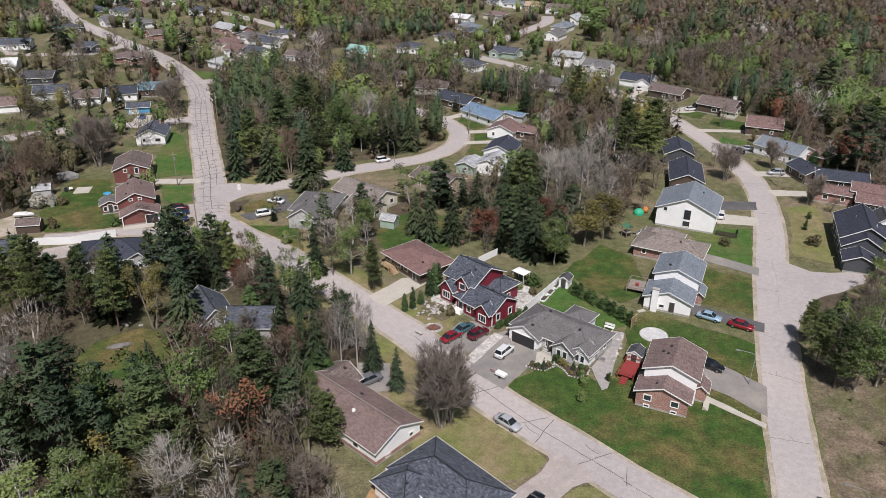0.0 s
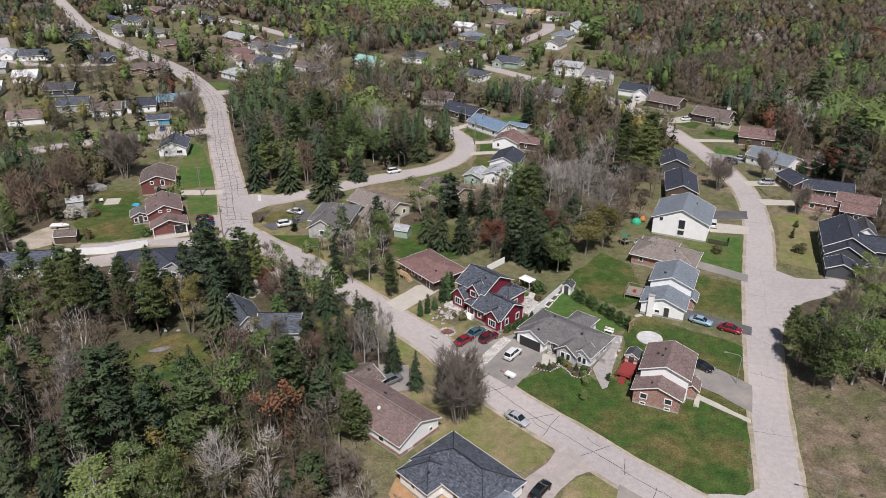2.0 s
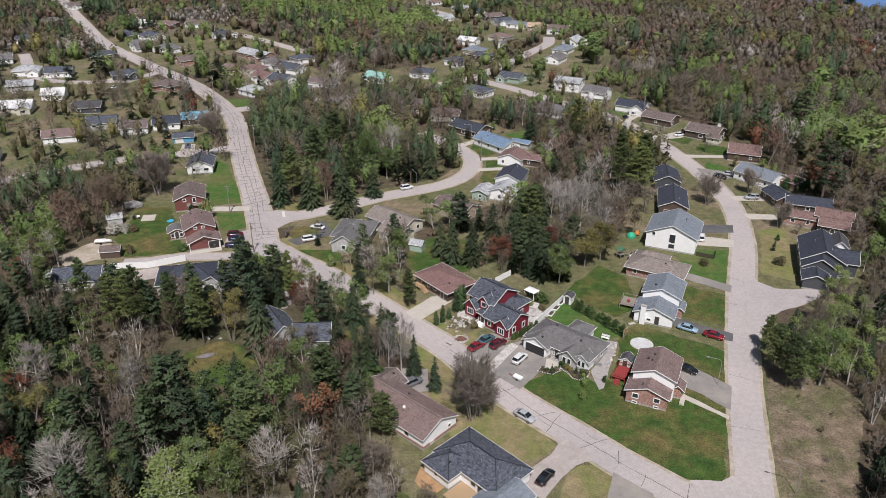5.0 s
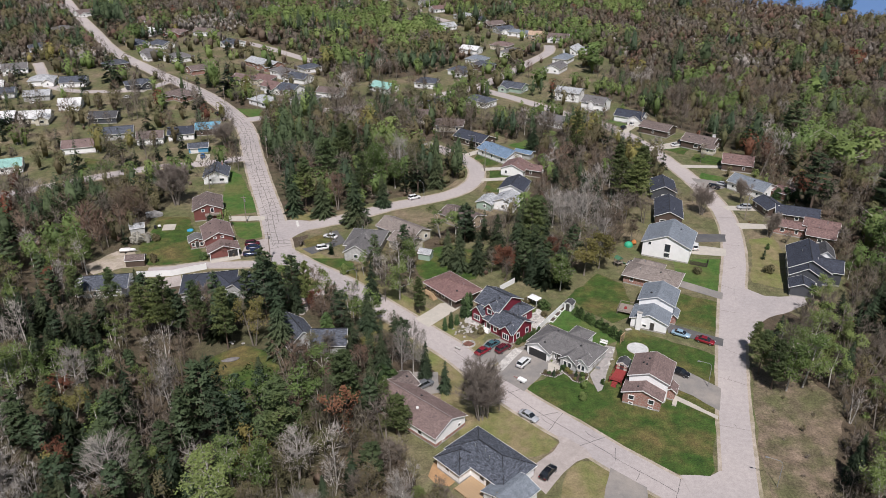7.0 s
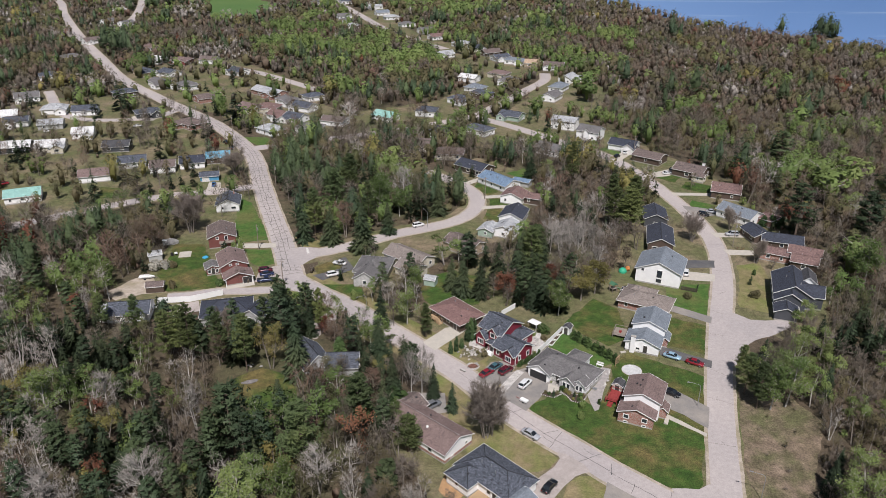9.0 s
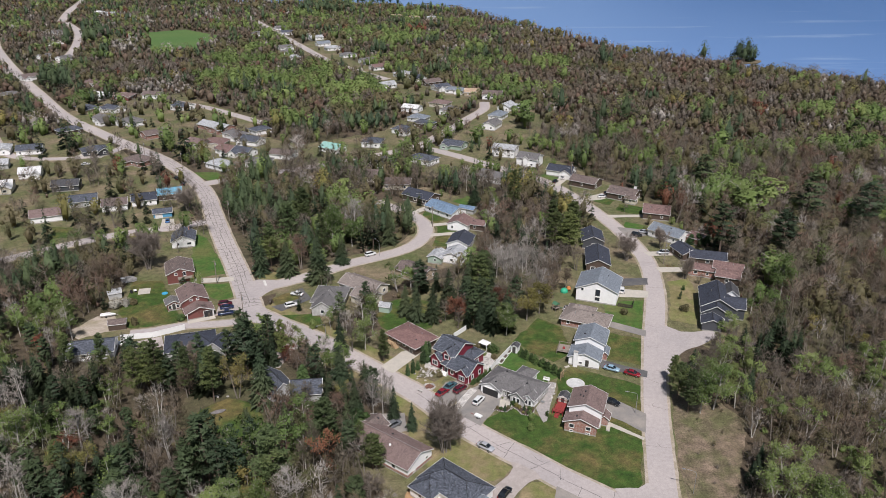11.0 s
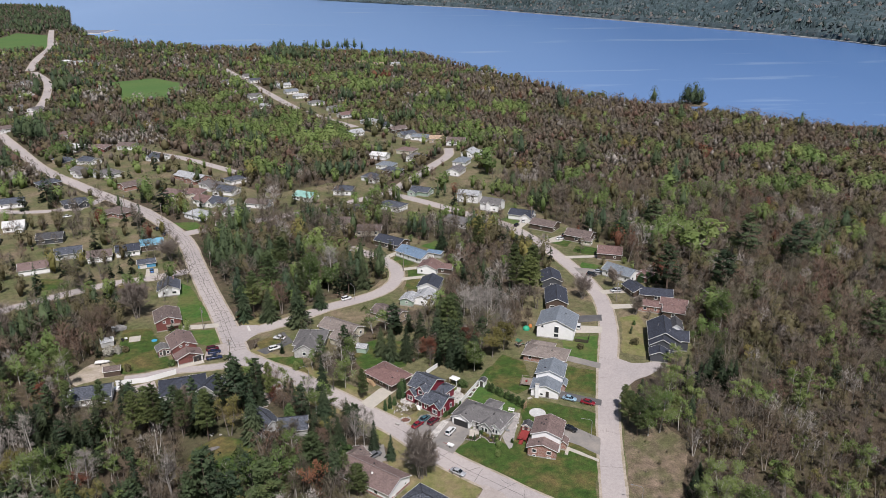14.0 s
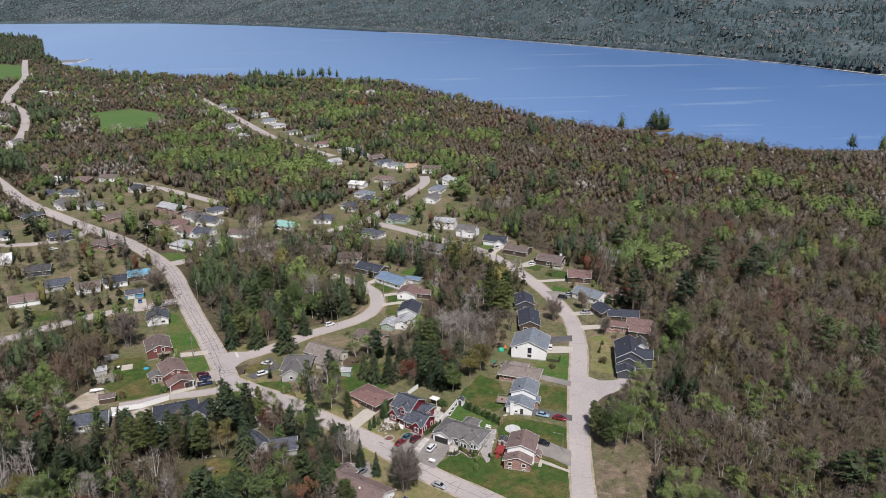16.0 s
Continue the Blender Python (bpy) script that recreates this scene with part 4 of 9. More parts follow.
# near houses, one by one -------------------------------------------------------
h = thing("house", "long bungalow with red-brown shingle roof and white gable over brick", "house", pose(-13.3, 90.4, 0, 0, 0, -42))
block(h, 0.2, 0, 0, 18.6, 9.0, 2.9, 1.9, "gable", "brown", "white", 1, low="brick", windows=[("e", 2.6, 1.7, 0.8, 0.7), ("e", -2.2, 0.72, 0.8, 0.5), ("s", -5, 1.7, 1.6, 1.1), ("s", 0, 1.7, 1.2, 1.1), ("s", 5, 1.7, 1.2, 1.1), ("n", -4, 1.7, 1.2, 1.1), ("n", 3, 1.7, 1.6, 1.1)], doors="s:-2:door n:0:door")
block(h, -8.2, 2.6, 90, 6.5, 6.0, 2.8, 1.5, "gable", "dark_brown", "white", 2, vent=1)
part("eaves_line", Geo().box(0.2, 0.35, 4.93, 18.8, 0.06, 0.05), M_FOUNDATION, h)
g = Geo()
g.tube((2, -1.6, 3.9), (2, -1.6, 4.5), 0.04, 0.04, 6).tube((2, -1.75, 4.55), (2, -1.9, 4.62), 0.32, 0.32, 10)
part("satellite_dish", g, M_TRIM, h)

h = thing("house", "slate-grey shingled bungalow with white walls and a back deck", "house", pose(1.2, 75.2, 0, 0, 0, -46))
block(h, 0.0, 0, 0, 14.6, 8.6, 2.9, 2.3, "hip", "slate", "white", 3, windows=[("n", -4, 1.7, 1.6, 1.1), ("n", 1, 1.7, 1.2, 1.1), ("e", 0, 1.7, 1.2, 1.1), ("s", 2, 1.7, 1.2, 1.1), ("s", 5, 1.7, 1.2, 1.1)], doors="s:3.6:door", vent=3)
block(h, -4.0, -4.2, 90, 6.2, 6.0, 2.75, 1.9, "hip", "slate", "white", 4, vent=1)
block(h, 8.2, -3.4, 90, 7.4, 6.4, 2.6, 1.0, "gable", "blue_grey", "white", 5, doors="w:0:double", windows=[("s", 0, 1.6, 0.9, 0.8)], vent=0)
def deck(house, x, y, z, w, dpt, material, rail=0.0, label=""):
    """A timber deck: frame, boards, posts, and rails where it has them."""
    d = part("deck", Geo().box(x, y, z - 0.16, w, dpt, 0.14), material, house, label)
    n = int(w / 0.21)
    bm_ = Geo().box(0, 0, 0, 0.19, dpt, 0.045).mesh("board", material)
    pm = Geo().box(0, 0, 0, 0.13, 0.13, z + rail + 0.1).mesh("post", material)
    for i in range(n):
        part("board", bm_, None, d, m=pose(x - w / 2 + (i + 0.5) * w / n, y, z - 0.015))
    for sx in (-1, 0, 1):
        for sy in (-1, 1):
            part("post", pm, None, d, m=pose(x + sx * (w / 2 + 0.07), y + sy * (dpt / 2 + 0.07), -0.1))
    if rail:
        for sy in (-1, 1):
            part("rail", Geo().box(x, y + sy * (dpt / 2 + 0.07), z + rail - 0.12, w + 0.2, 0.07, 0.09), material, d)
        for sx in (-1, 1):
            part("rail", Geo().box(x + sx * (w / 2 + 0.07), y, z + rail - 0.12, 0.07, dpt, 0.09), material, d)
    return d


deck(h, 2.0, -6.6, 0.47, 5.4, 4.6, M_WOOD_NEW)

h = thing("house", "two-storey barn-red house with slate roofs, gables and white trim", "house", pose(6.2, 128.5, 0, 0, 0, -44))
block(h, -1.1, 1.45, 0, 7.5, 8.6, 5.2, 2.25, "gable", "slate", "red", 6, windows=[("s", -2.2, 4.1, 1.1, 1.2), ("w", 0, 4.0, 1.2, 1.2), ("w", 2.2, 1.7, 1.2, 1.2), ("n", -2, 4.0, 1.2, 1.2), ("n", 2, 1.8, 1.2, 1.2)], over=0.55)
block(h, -3.0, -3.6, 90, 2.2, 3.2, 3.3, 1.7, "gable", "slate", "red", 7, windows=[("w", 0, 1.8, 1.9, 1.5)], vent=0)
block(h, 0.3, -2.7, 90, 2.0, 2.7, 5.3, 1.4, "gable", "slate", "red", 8, windows=[("w", 0, 4.4, 1.5, 1.3)], vent=0)
block(h, 6.1, -2.2, 0, 7.3, 7.0, 3.3, 2.0, "gable", "slate", "red", 9, windows=[("e", -1.8, 1.8, 1.0, 1.4), ("e", 1.7, 1.8, 1.0, 1.4), ("s", -2.2, 1.7, 0.9, 1.2), ("n", 1, 1.7, 1.2, 1.1)], vent=2, over=0.55)
block(h, 7.9, -5.6, 90, 1.6, 3.0, 3.3, 1.4, "gable", "slate", "red", 10, windows=[("w", 0, 1.7, 1.8, 1.5)], vent=0)
block(h, 1.3, -4.0, 0, 2.7, 2.4, 2.9, 0.9, "hip", "slate", "red", 11, windows=[], doors="s:0:door", vent=0)
block(h, 3.5, 3.9, 0, 4.6, 5.6, 3.4, 1.3, "hip", "slate", "red", 12, vent=1)
steps(h, pose(1.3, -5.2, 0), 4, 2.0, M_TRIM)
for x in (0.2, 2.4):
    g = Geo()
    g.box(x, -6.4, 0, 0.09, 0.09, 1.2).box(x, -5.3, 0, 0.09, 0.09, 1.7).box(x, -5.85, 1.15, 0.08, 1.2, 0.08)
    for i in range(6):
        g.box(x, -6.2 + i * 0.16, 0.2, 0.04, 0.04, 0.95)
    part("stair_rail", g, M_TRIM, h)
for x, y in ((-4.87, -2.87), (-4.87, 5.77), (9.77, -5.72), (9.77, 1.32), (2.67, -2.87), (2.43, -5.72)):
    part("corner_board", Geo().box(x, y, 0.4, 0.16, 0.16, 2.8), M_TRIM, h)

h = thing("house", "grey hip-roofed bungalow with stone walls and an open double garage", "house", pose(21.3, 113.0, 0, 0, 0, -39))
block(h, -0.1, 0.7, 0, 15.8, 8.6, 2.7, 2.3, "hip", "grey", "stone", 13, windows=[("s", -0.2, 1.5, 1.0, 1.3), ("e", 1.5, 1.6, 1.0, 1.0), ("n", -3, 1.6, 1.6, 1.1), ("n", 4, 1.6, 1.4, 1.1)], vent=3)
block(h, -4.6, -1.8, 90, 6.5, 6.0, 2.7, 1.6, "gable", "grey", "white", 14, windows=[], doors="w:0:double-open", vent=1)
block(h, 3.4, -3.2, 90, 3.4, 4.0, 2.65, 1.5, "gable", "grey", "stone", 15, windows=[("w", -0.7, 1.6, 0.9, 1.4), ("w", 0.5, 1.6, 0.9, 1.4)], vent=0)
block(h, 6.2, -2.6, 90, 2.6, 3.4, 2.6, 1.3, "gable", "grey", "white", 20, windows=[("w", -0.4, 1.5, 0.8, 1.4), ("w", 0.6, 1.5, 0.8, 1.4)], vent=0)
block(h, 0.0, 6.6, 90, 5.2, 4.4, 2.6, 1.3, "hip", "grey", "white", 16, vent=0)
steps(h, pose(0.2, -3.75, 0), 3, 2.2)
door(h, pose(0.2, -3.68, 0.5))

h = thing("house", "split-level house with red-brown roofs, white upper storey and brick front", "house", pose(37.4, 99.3, 0, 0, 0, 66))
block(h, 1.6, -0.2, 0, 8.4, 8.2, 5.1, 1.6, "gable", "brown", "white", 17, windows=[("s", 0, 1.6, 1.2, 1.1), ("s", -2, 4.2, 1.0, 1.0), ("n", 1, 1.6, 1.0, 1.0), ("e", 0, 4.0, 1.0, 1.0)], vent=3)
block(h, -3.9, 0.3, 0, 4.6, 8.0, 3.0, 1.5, "gable", "brown", "brick", 18, windows=[("w", -2.2, 2.0, 1.2, 1.1), ("w", 2.0, 2.0, 1.2, 1.1), ("w", -2.2, 0.45, 0.9, 0.5), ("w", 2.0, 0.45, 0.9, 0.5)], vent=1)
block(h, 0.2, -5.0, 0, 2.6, 1.8, 2.5, 0.7, "gable", "brown", "brick", 19, windows=[], doors="s:0:door", vent=0)
steps(h, pose(-1.8, -5.6, 0), 3, 2.2, M_CONCRETE)

h = thing("house", "white split-level house with blue-grey roofs and a white chimney", "house", pose(46.4, 129.8, 0, 0, 0, 66))
block(h, 3.9, -0.3, 0, 8.6, 8.6, 5.0, 1.7, "gable", "blue_grey", "white", 21, windows=[("s", 0, 4.0, 1.1, 1.1), ("s", 0, 1.5, 1.1, 1.1), ("n", 1, 4.0, 1.1, 1.1), ("e", 0, 4.0, 1.0, 1.0)], vent=2)
block(h, -3.4, 0.2, 0, 6.4, 8.8, 2.9, 1.7, "gable", "blue_grey", "white", 22, windows=[("w", -1.0, 1.3, 1.0, 0.7)], doors="w:0.9:door", vent=1)
chimney(h, -6.9, 2.6, 0, 4.9, 0.7, 1.2, WALLS["white"])
block(h, 0.6, -5.0, 0, 3.6, 1.4, 2.6, 0.5, "gable", "blue_grey", "brick", 23, windows=[], doors="s:0:door", vent=0)
deck(h, 0.5, 6.8, 1.0, 4.2, 4.2, M_WOOD, 0.85)
part("deck_chair", Geo().box(0.2, 7.2, 1.0, 0.7, 0.7, 0.5, taper=0.9), M_DECK_RED, h)

h = thing("house", "low taupe hip-roofed bungalow with red-brick walls", "house", pose(51.2, 149.2, 0, 0, 0, -28))
block(h, 0, -0.6, 0, 14.4, 8.0, 2.7, 2.0, "hip", "taupe", "brick", 24, vent=2, over=0.6)
block(h, -2.6, 3.6, 0, 8.0, 5.0, 2.7, 1.7, "hip", "taupe", "brick", 25, vent=1, over=0.6)

h = thing("house", "big white two-storey house with blue-grey roof and tall gable window", "house", pose(60.6, 168.4, 0, 0, 0, 66))
block(h, 0, 0, 0, 12.5, 13.6, 4.9, 3.0, "gable", "blue_grey", "white", 26, windows=[("w", 0.4, 3.9, 1.7, 2.6), ("w", 0.4, 1.6, 1.7, 1.4), ("w", -4.8, 4.6, 0.9, 1.0), ("s", -3, 3.8, 1.2, 1.1), ("s", 2, 3.8, 1.2, 1.1), ("s", -3, 1.6, 1.2, 1.1), ("n", 0, 3.8, 1.2, 1.1), ("e", 0, 3.8, 1.2, 1.1)], doors="s:3:double", vent=3, over=0.5)
for i in range(22):
    part("fence_board", Geo().box(-6.2, -7.4 - i * 0.22, 0.0, 0.06, 0.18, 1.3), M_TRIM_DARK, h)
    part("fence_board", Geo().box(-6.2 + (i + 0.5) * 0.22, -12.2, 0.0, 0.18, 0.06, 1.3), M_TRIM_DARK, h)

h = thing("house", "narrow dark-roofed house with white trim", "house", pose(67.2, 193.4, 0, 0, 0, 76))
block(h, 0, 0, 0, 15.0, 8.4, 3.4, 1.9, "gable", "navy", "brown", 28, vent=2)
h = thing("house", "narrow dark-roofed house half behind a pine", "house", pose(70.6, 213.6, 0, 0, 0, 80))
block(h, 0, 0, 0, 11.5, 8.2, 3.4, 1.9, "gable", "navy", "charcoal", 29, vent=2)

h = thing("house", "large charcoal house with navy roofs and white-trimmed gables", "house", pose(96.6, 154.6, 0, 0, 0, 70))
block(h, 0.8, 0, 0, 14.5, 10.5, 4.2, 3.0, "gable", "navy", "charcoal", 30, vent=2)
block(h, -5.6, 1.0, 0, 9.0, 8.4, 3.8, 2.5, "gable", "navy", "charcoal", 31, vent=1)
block(h, -2.5, -5.2, 90, 6.0, 6.2, 4.4, 2.2, "gable", "navy", "charcoal", 32, vent=0)
block(h, 5.5, -4.5, 0, 7.0, 4.5, 5.0, 1.8, "gable", "charcoal", "white", 33, vent=0)
block(h, -13.2, 2.2, 0, 5.0, 6.0, 2.8, 1.4, "gable", "navy", "charcoal", 34, vent=0)

h = thing("house", "brown-roofed split-level with red-brick walls", "house", pose(107.0, 179.8, 0, 0, 0, 62))
block(h, 1.8, -4.4, 90, 10.0, 6.4, 4.2, 1.3, "gable", "red", "red_brown", 35)
block(h, 0, 4.4, 90, 9.0, 5.6, 3.0, 1.1, "gable", "red", "brick", 36)
block(h, -3.5, -4.8, 90, 8.0, 5.2, 3.2, 1.5, "gable", "red", "brown", 37)
h = thing("house", "long navy-roofed bungalow with brown walls", "house", pose(107.4, 194.8, 0, 0, 0, -20))
block(h, 3.0, -1.5, 0, 13.0, 7.6, 2.9, 1.6, "gable", "navy", "brown", 38)
block(h, -5.2, 2.0, -60, 9.0, 7.0, 2.9, 1.5, "gable", "navy", "brown", 39)
h = thing("house", "white bungalow with pale blue-grey roof", "house", pose(103.6, 216.4, 0, 0, 0, -52))
block(h, 0, 0, 0, 14.0, 8.6, 3.3, 1.9, "gable", "blue_grey", "white", 40)
block(h, 9.0, 4.8, 0, 6.0, 7.0, 2.7, 0.6, "hip", "red", "brick", 41, vent=0)
h = thing("house", "dark-brown house with red-brown roof", "house", pose(107.2, 240.8, 0, 0, 0, -22))
block(h, 0, 0, 0, 11.0, 9.4, 3.2, 2.3, "gable", "red", "brown", 42)
h = thing("house", "brown bungalow with a white chimney", "house", pose(100.6, 266.0, 0, 0, 0, -38))
block(h, 0, 0, 0, 13.0, 10.0, 3.2, 2.0, "gable", "dark_brown", "brown", 43)
chimney(h, 4.8, 1.0, 3.0, 3.2, 1.2, 0.7, WALLS["white"])
block(h, 5.6, -5.4, 0, 5.0, 3.6, 2.8, 0.9, "gable", "dark_brown", "cream", 44, vent=0)
h = thing("house", "dark-brown bungalow with brown roof", "house", pose(87.4, 285.4, 0, 0, 0, -40))
block(h, 0, 0, 0, 13.2, 9.4, 3.1, 1.7, "gable", "dark_brown", "brown", 45)
h = thing("house", "white bungalow with navy roof and gable garage", "house", pose(79.6, 303.6, 0, 0, 0, -32))
block(h, 0, 0, 0, 13.0, 8.8, 3.1, 2.0, "gable", "navy", "white", 46)
block(h, 4.0, -4.6, 90, 5.0, 6.0, 3.0, 1.9, "gable", "navy", "white", 47, doors="w:0:double", windows=[])
h = thing("house", "grey-roofed white two-storey house with dormers", "house", pose(66.6, 322.0, 0, 0, 0, -34))
block(h, 0, 0, 0, 11.5, 9.0, 4.6, 2.2, "gable", "grey", "white", 48)
block(h, 0, -4.4, 90, 3.0, 2.6, 5.0, 1.2, "gable", "grey", "white", 49, vent=0, windows=[])
h = thing("house", "white two-storey house with a low pale roof", "house", pose(56.6, 340.6, 0, 0, 0, -26))
block(h, 0, 0, 0, 12.5, 9.6, 5.0, 1.4, "gable", "light_grey", "white", 50)
h = thing("house", "white house with grey roof behind bare trees", "house", pose(43.4, 296.4, 0, 0, 0, -42))
block(h, 0, 0, 0, 13.5, 8.8, 3.2, 1.9, "gable", "grey", "white", 51)

h = thing("house", "brown hip-roofed bungalow with a wooden porch stair", "house", pose(-5.3, 141.3, 0, 0, 0, -50))
block(h, 0, 0, 0, 12.4, 8.6, 2.9, 1.5, "hip", "rose", "brown", 52, over=0.7, trim=M_TRIM, vent=3, windows=[("s", -5.0, 1.9, 1.7, 1.1), ("s", -1.2, 1.9, 1.2, 1.1), ("s", 1.2, 1.9, 1.2, 1.1), ("w", -1, 1.8, 1.4, 1.1), ("w", 2, 1.8, 1.2, 1.1), ("e", 0, 1.8, 1.2, 1.1), ("n", -2, 1.8, 1.4, 1.1), ("n", 3, 1.8, 1.4, 1.1)], doors="s:-3.2:door s:4.2:door")
deck(h, -4.2, -5.2, 0.95, 3.2, 1.6, M_WOOD_NEW, 0.85, "new yellow timber porch")
steps(h, pose(-2.55, -5.2, 0, 0, 0, 90), 5, 1.3, M_WOOD_NEW)
for y in (-5.9, -4.5):
    part("stair_rail", Geo().box(-1.1, y, 0, 0.09, 0.09, 1.0).tube((-1.1, y, 0.95), (-2.6, y, 1.75), 0.05, 0.05, 6), M_WOOD_NEW, h)

h = thing("house", "grey-roofed corner bungalow with stone front", "house", pose(-31.4, 170.2, 0, 0, 0, 80))
block(h, 0.5, 0, 0, 11.5, 10.4, 3.0, 2.4, "hip", "grey", "stone", 53)
block(h, -5.6, 0.5, 0, 8.0, 7.0, 3.0, 2.3, "gable", "grey", "stone", 54)
h = thing("house", "cream house with taupe roofs and a low wing", "house", pose(-20.6, 176.4, 0, 0, 0, -40))
block(h, -1.0, 1.6, 0, 15.0, 8.4, 3.0, 1.9, "gable", "taupe", "cream", 55)
block(h, 5.0, -4.0, 0, 8.0, 6.6, 2.9, 1.6, "gable", "taupe", "cream", 56)

h = thing("house", "navy-roofed brown bungalow at the bend", "house", pose(5.4, 270.4, 0, 0, 0, -42))
block(h, 0, 0, 0, 15.0, 9.2, 3.0, 1.9, "gable", "navy", "brown", 57)
h = thing("house", "white bungalow with dull blue roof", "house", pose(15.0, 252.2, 0, 0, 0, -50))
block(h, 0, 0, 0, 16.4, 9.0, 3.0, 1.8, "gable", "mid_blue", "white", 58)
block(h, 6.0, 8.0, 20, 7.0, 4.0, 2.4, 0.6, "gable", "mid_blue", "grey", 59, vent=0, windows=[])
h = thing("house", "white gabled house with brown roof", "house", pose(20.8, 234.2, 0, 0, 0, -24))
block(h, -1, 0, 90, 8.8, 8.8, 3.1, 1.8, "gable", "red", "white", 60)
block(h, 5.5, 1.4, 0, 8.0, 5.4, 2.9, 1.2, "gable", "red", "brown", 61)
h = thing("house", "white gabled house with navy roof", "house", pose(17.8, 214.6, 0, 0, 0, 70))
block(h, 0, 0, 0, 10.8, 8.6, 3.2, 1.9, "gable", "navy", "white", 62)
h = thing("house", "white house with pale grey roofs at the bend", "house", pose(14.2, 202.0, 0, 0, 0, 64))
block(h, 0, 0, 0, 8.6, 8.0, 3.0, 1.7, "gable", "light_grey", "white", 63)
block(h, -3.0, 6.0, 0, 7.0, 5.4, 2.7, 1.0, "gable", "light_grey", "green", 64)
h = thing("house", "brown-roofed bungalow with tan walls", "house", pose(-1.6, 188.8, 0, 0, 0, -42))
block(h, 0, 0, 0, 12.4, 8.4, 3.0, 1.6, "gable", "dark_brown", "tan", 65)

h = thing("house", "red-brown gabled house with balcony", "house", pose(-86.7, 195.0, 0, 0, 0, 106))
block(h, 0, 0, 0, 11.0, 9.0, 4.0, 1.8, "gable", "dark_brown", "red_brown", 66, windows=[("w", -1.5, 3.8, 0.9, 0.9), ("w", 1.4, 3.6, 1.0, 1.6), ("w", 0, 1.5, 1.2, 1.0), ("s", 0, 3.4, 1.4, 1.1), ("n", 0, 3.4, 1.4, 1.1)])
g = Geo().box(-6.4, -1.5, 2.3, 1.8, 5.0, 0.14)
for i in range(18):
    g.box(-7.25, -3.9 + i * 0.28, 2.4, 0.05, 0.06, 0.9)
g.box(-7.25, -1.5, 3.25, 0.08, 5.0, 0.08)
for y in (-3.8, 0.8):
    g.box(-7.2, y, -0.1, 0.14, 0.14, 2.5)
part("balcony", g, M_WOOD, h)
h = thing("house", "red-brown gabled house with front garage and side porch", "house", pose(-77.2, 171.9, 0, 0, 0, 112))
block(h, 0, 0, 0, 10.4, 8.2, 4.5, 1.9, "gable", "brown", "red_brown", 67, windows=[("w", -1.1, 4.8, 0.8, 0.6), ("w", 1.0, 4.8, 0.8, 0.6), ("s", 0, 3.4, 1.4, 1.1), ("n", 0, 1.6, 1.4, 1.1)], vent=3)
block(h, -7.6, -0.6, 0, 4.8, 8.0, 2.6, 1.6, "gable", "brown", "red_brown", 68, windows=[], doors="w:2.5:single-open", vent=0, over=0.7)
for y in (-4.7, 3.5):
    part("post", Geo().box(-10.6, y, 0, 0.2, 0.2, 2.5), M_TRIM, h, "white timber post")
part("porch_slab", Geo().box(-11.2, -0.6, 0.0, 2.2, 8.6, 0.14), M_CONCRETE, h)
block(h, 1.4, 6.2, 0, 4.2, 4.2, 2.6, 0.9, "gable", "grey", "red_brown", 69, windows=[("w", -1.2, 1.5, 0.9, 1.2), ("w", 1.2, 1.5, 0.9, 1.2), ("n", 0, 1.5, 1.6, 1.2)], doors="w:0:door", vent=0)

h = thing("house", "small white house with grey-blue roof", "house", pose(-92.6, 227.0, 0, 0, 0, 100))
block(h, 0, 0, 0, 10.0, 8.6, 3.0, 2.2, "gable", "slate", "white", 70)
chimney(h, 3.6, -2.0, 3.0, 2.8, 0.5, 0.5)
h = thing("house", "white bungalow with red-brown roof", "house", pose(-157.6, 259.0, 0, 0, 0, 18))
block(h, 0, 0, 0, 13.0, 9.0, 3.0, 1.9, "gable", "brown", "white", 71)
h = thing("house", "blue-grey roofed bungalow behind shrubs", "house", pose(-148.6, 277.0, 0, 0, 0, 16))
block(h, 0, 0, 0, 11.5, 8.6, 3.0, 1.9, "gable", "slate", "grey", 72)
h = thing("house", "white bungalow with purple-brown roof", "house", pose(-132.8, 270.8, 0, 0, 0, 14))
block(h, 0, 0, 0, 10.5, 9.0, 3.0, 1.8, "gable", "dark_brown", "white", 73)
h = thing("house", "white bungalow with navy solar-dark roof", "house", pose(-121.6, 277.0, 0, 0, 0, 14))
block(h, 0, 0, 0, 10.5, 9.6, 3.0, 1.9, "gable", "navy", "white", 74)
h = thing("house", "bungalow with bright sky-blue steel roof", "house", pose(-112.0, 284.0, 0, 0, 0, 14))
block(h, 0, 0, 0, 10.4, 8.8, 3.0, 1.7, "gable", "blue", "brown", 75, vent=0)
h = thing("garage", "small garage with sky-blue front and grey roof", "garage", pose(-109.0, 259.0, 0, 0, 0, 14))
block(h, 0, 0, 0, 7.6, 5.6, 2.5, 1.1, "gable", "slate", "blue", 76, vent=0, doors="s:-1.6:single", windows=[])
h = thing("house", "bungalow with pale teal steel roof", "house", pose(-176.4, 234.8, 0, 0, 0, 22))
block(h, 0, 0, 0, 13.0, 9.0, 3.0, 1.8, "gable", "teal", "white", 77, vent=0)
h = thing("house", "dark-roofed bungalow with charcoal walls", "house", pose(-164.6, 300.4, 0, 0, 0, 8))
block(h, 0, 0, 0, 12.0, 8.4, 2.9, 1.9, "gable", "charcoal", "charcoal", 78)
h = thing("house", "slate-roofed white house at the wood's edge", "house", pose(-99.2, 143.0, 0, 0, 0, 8))
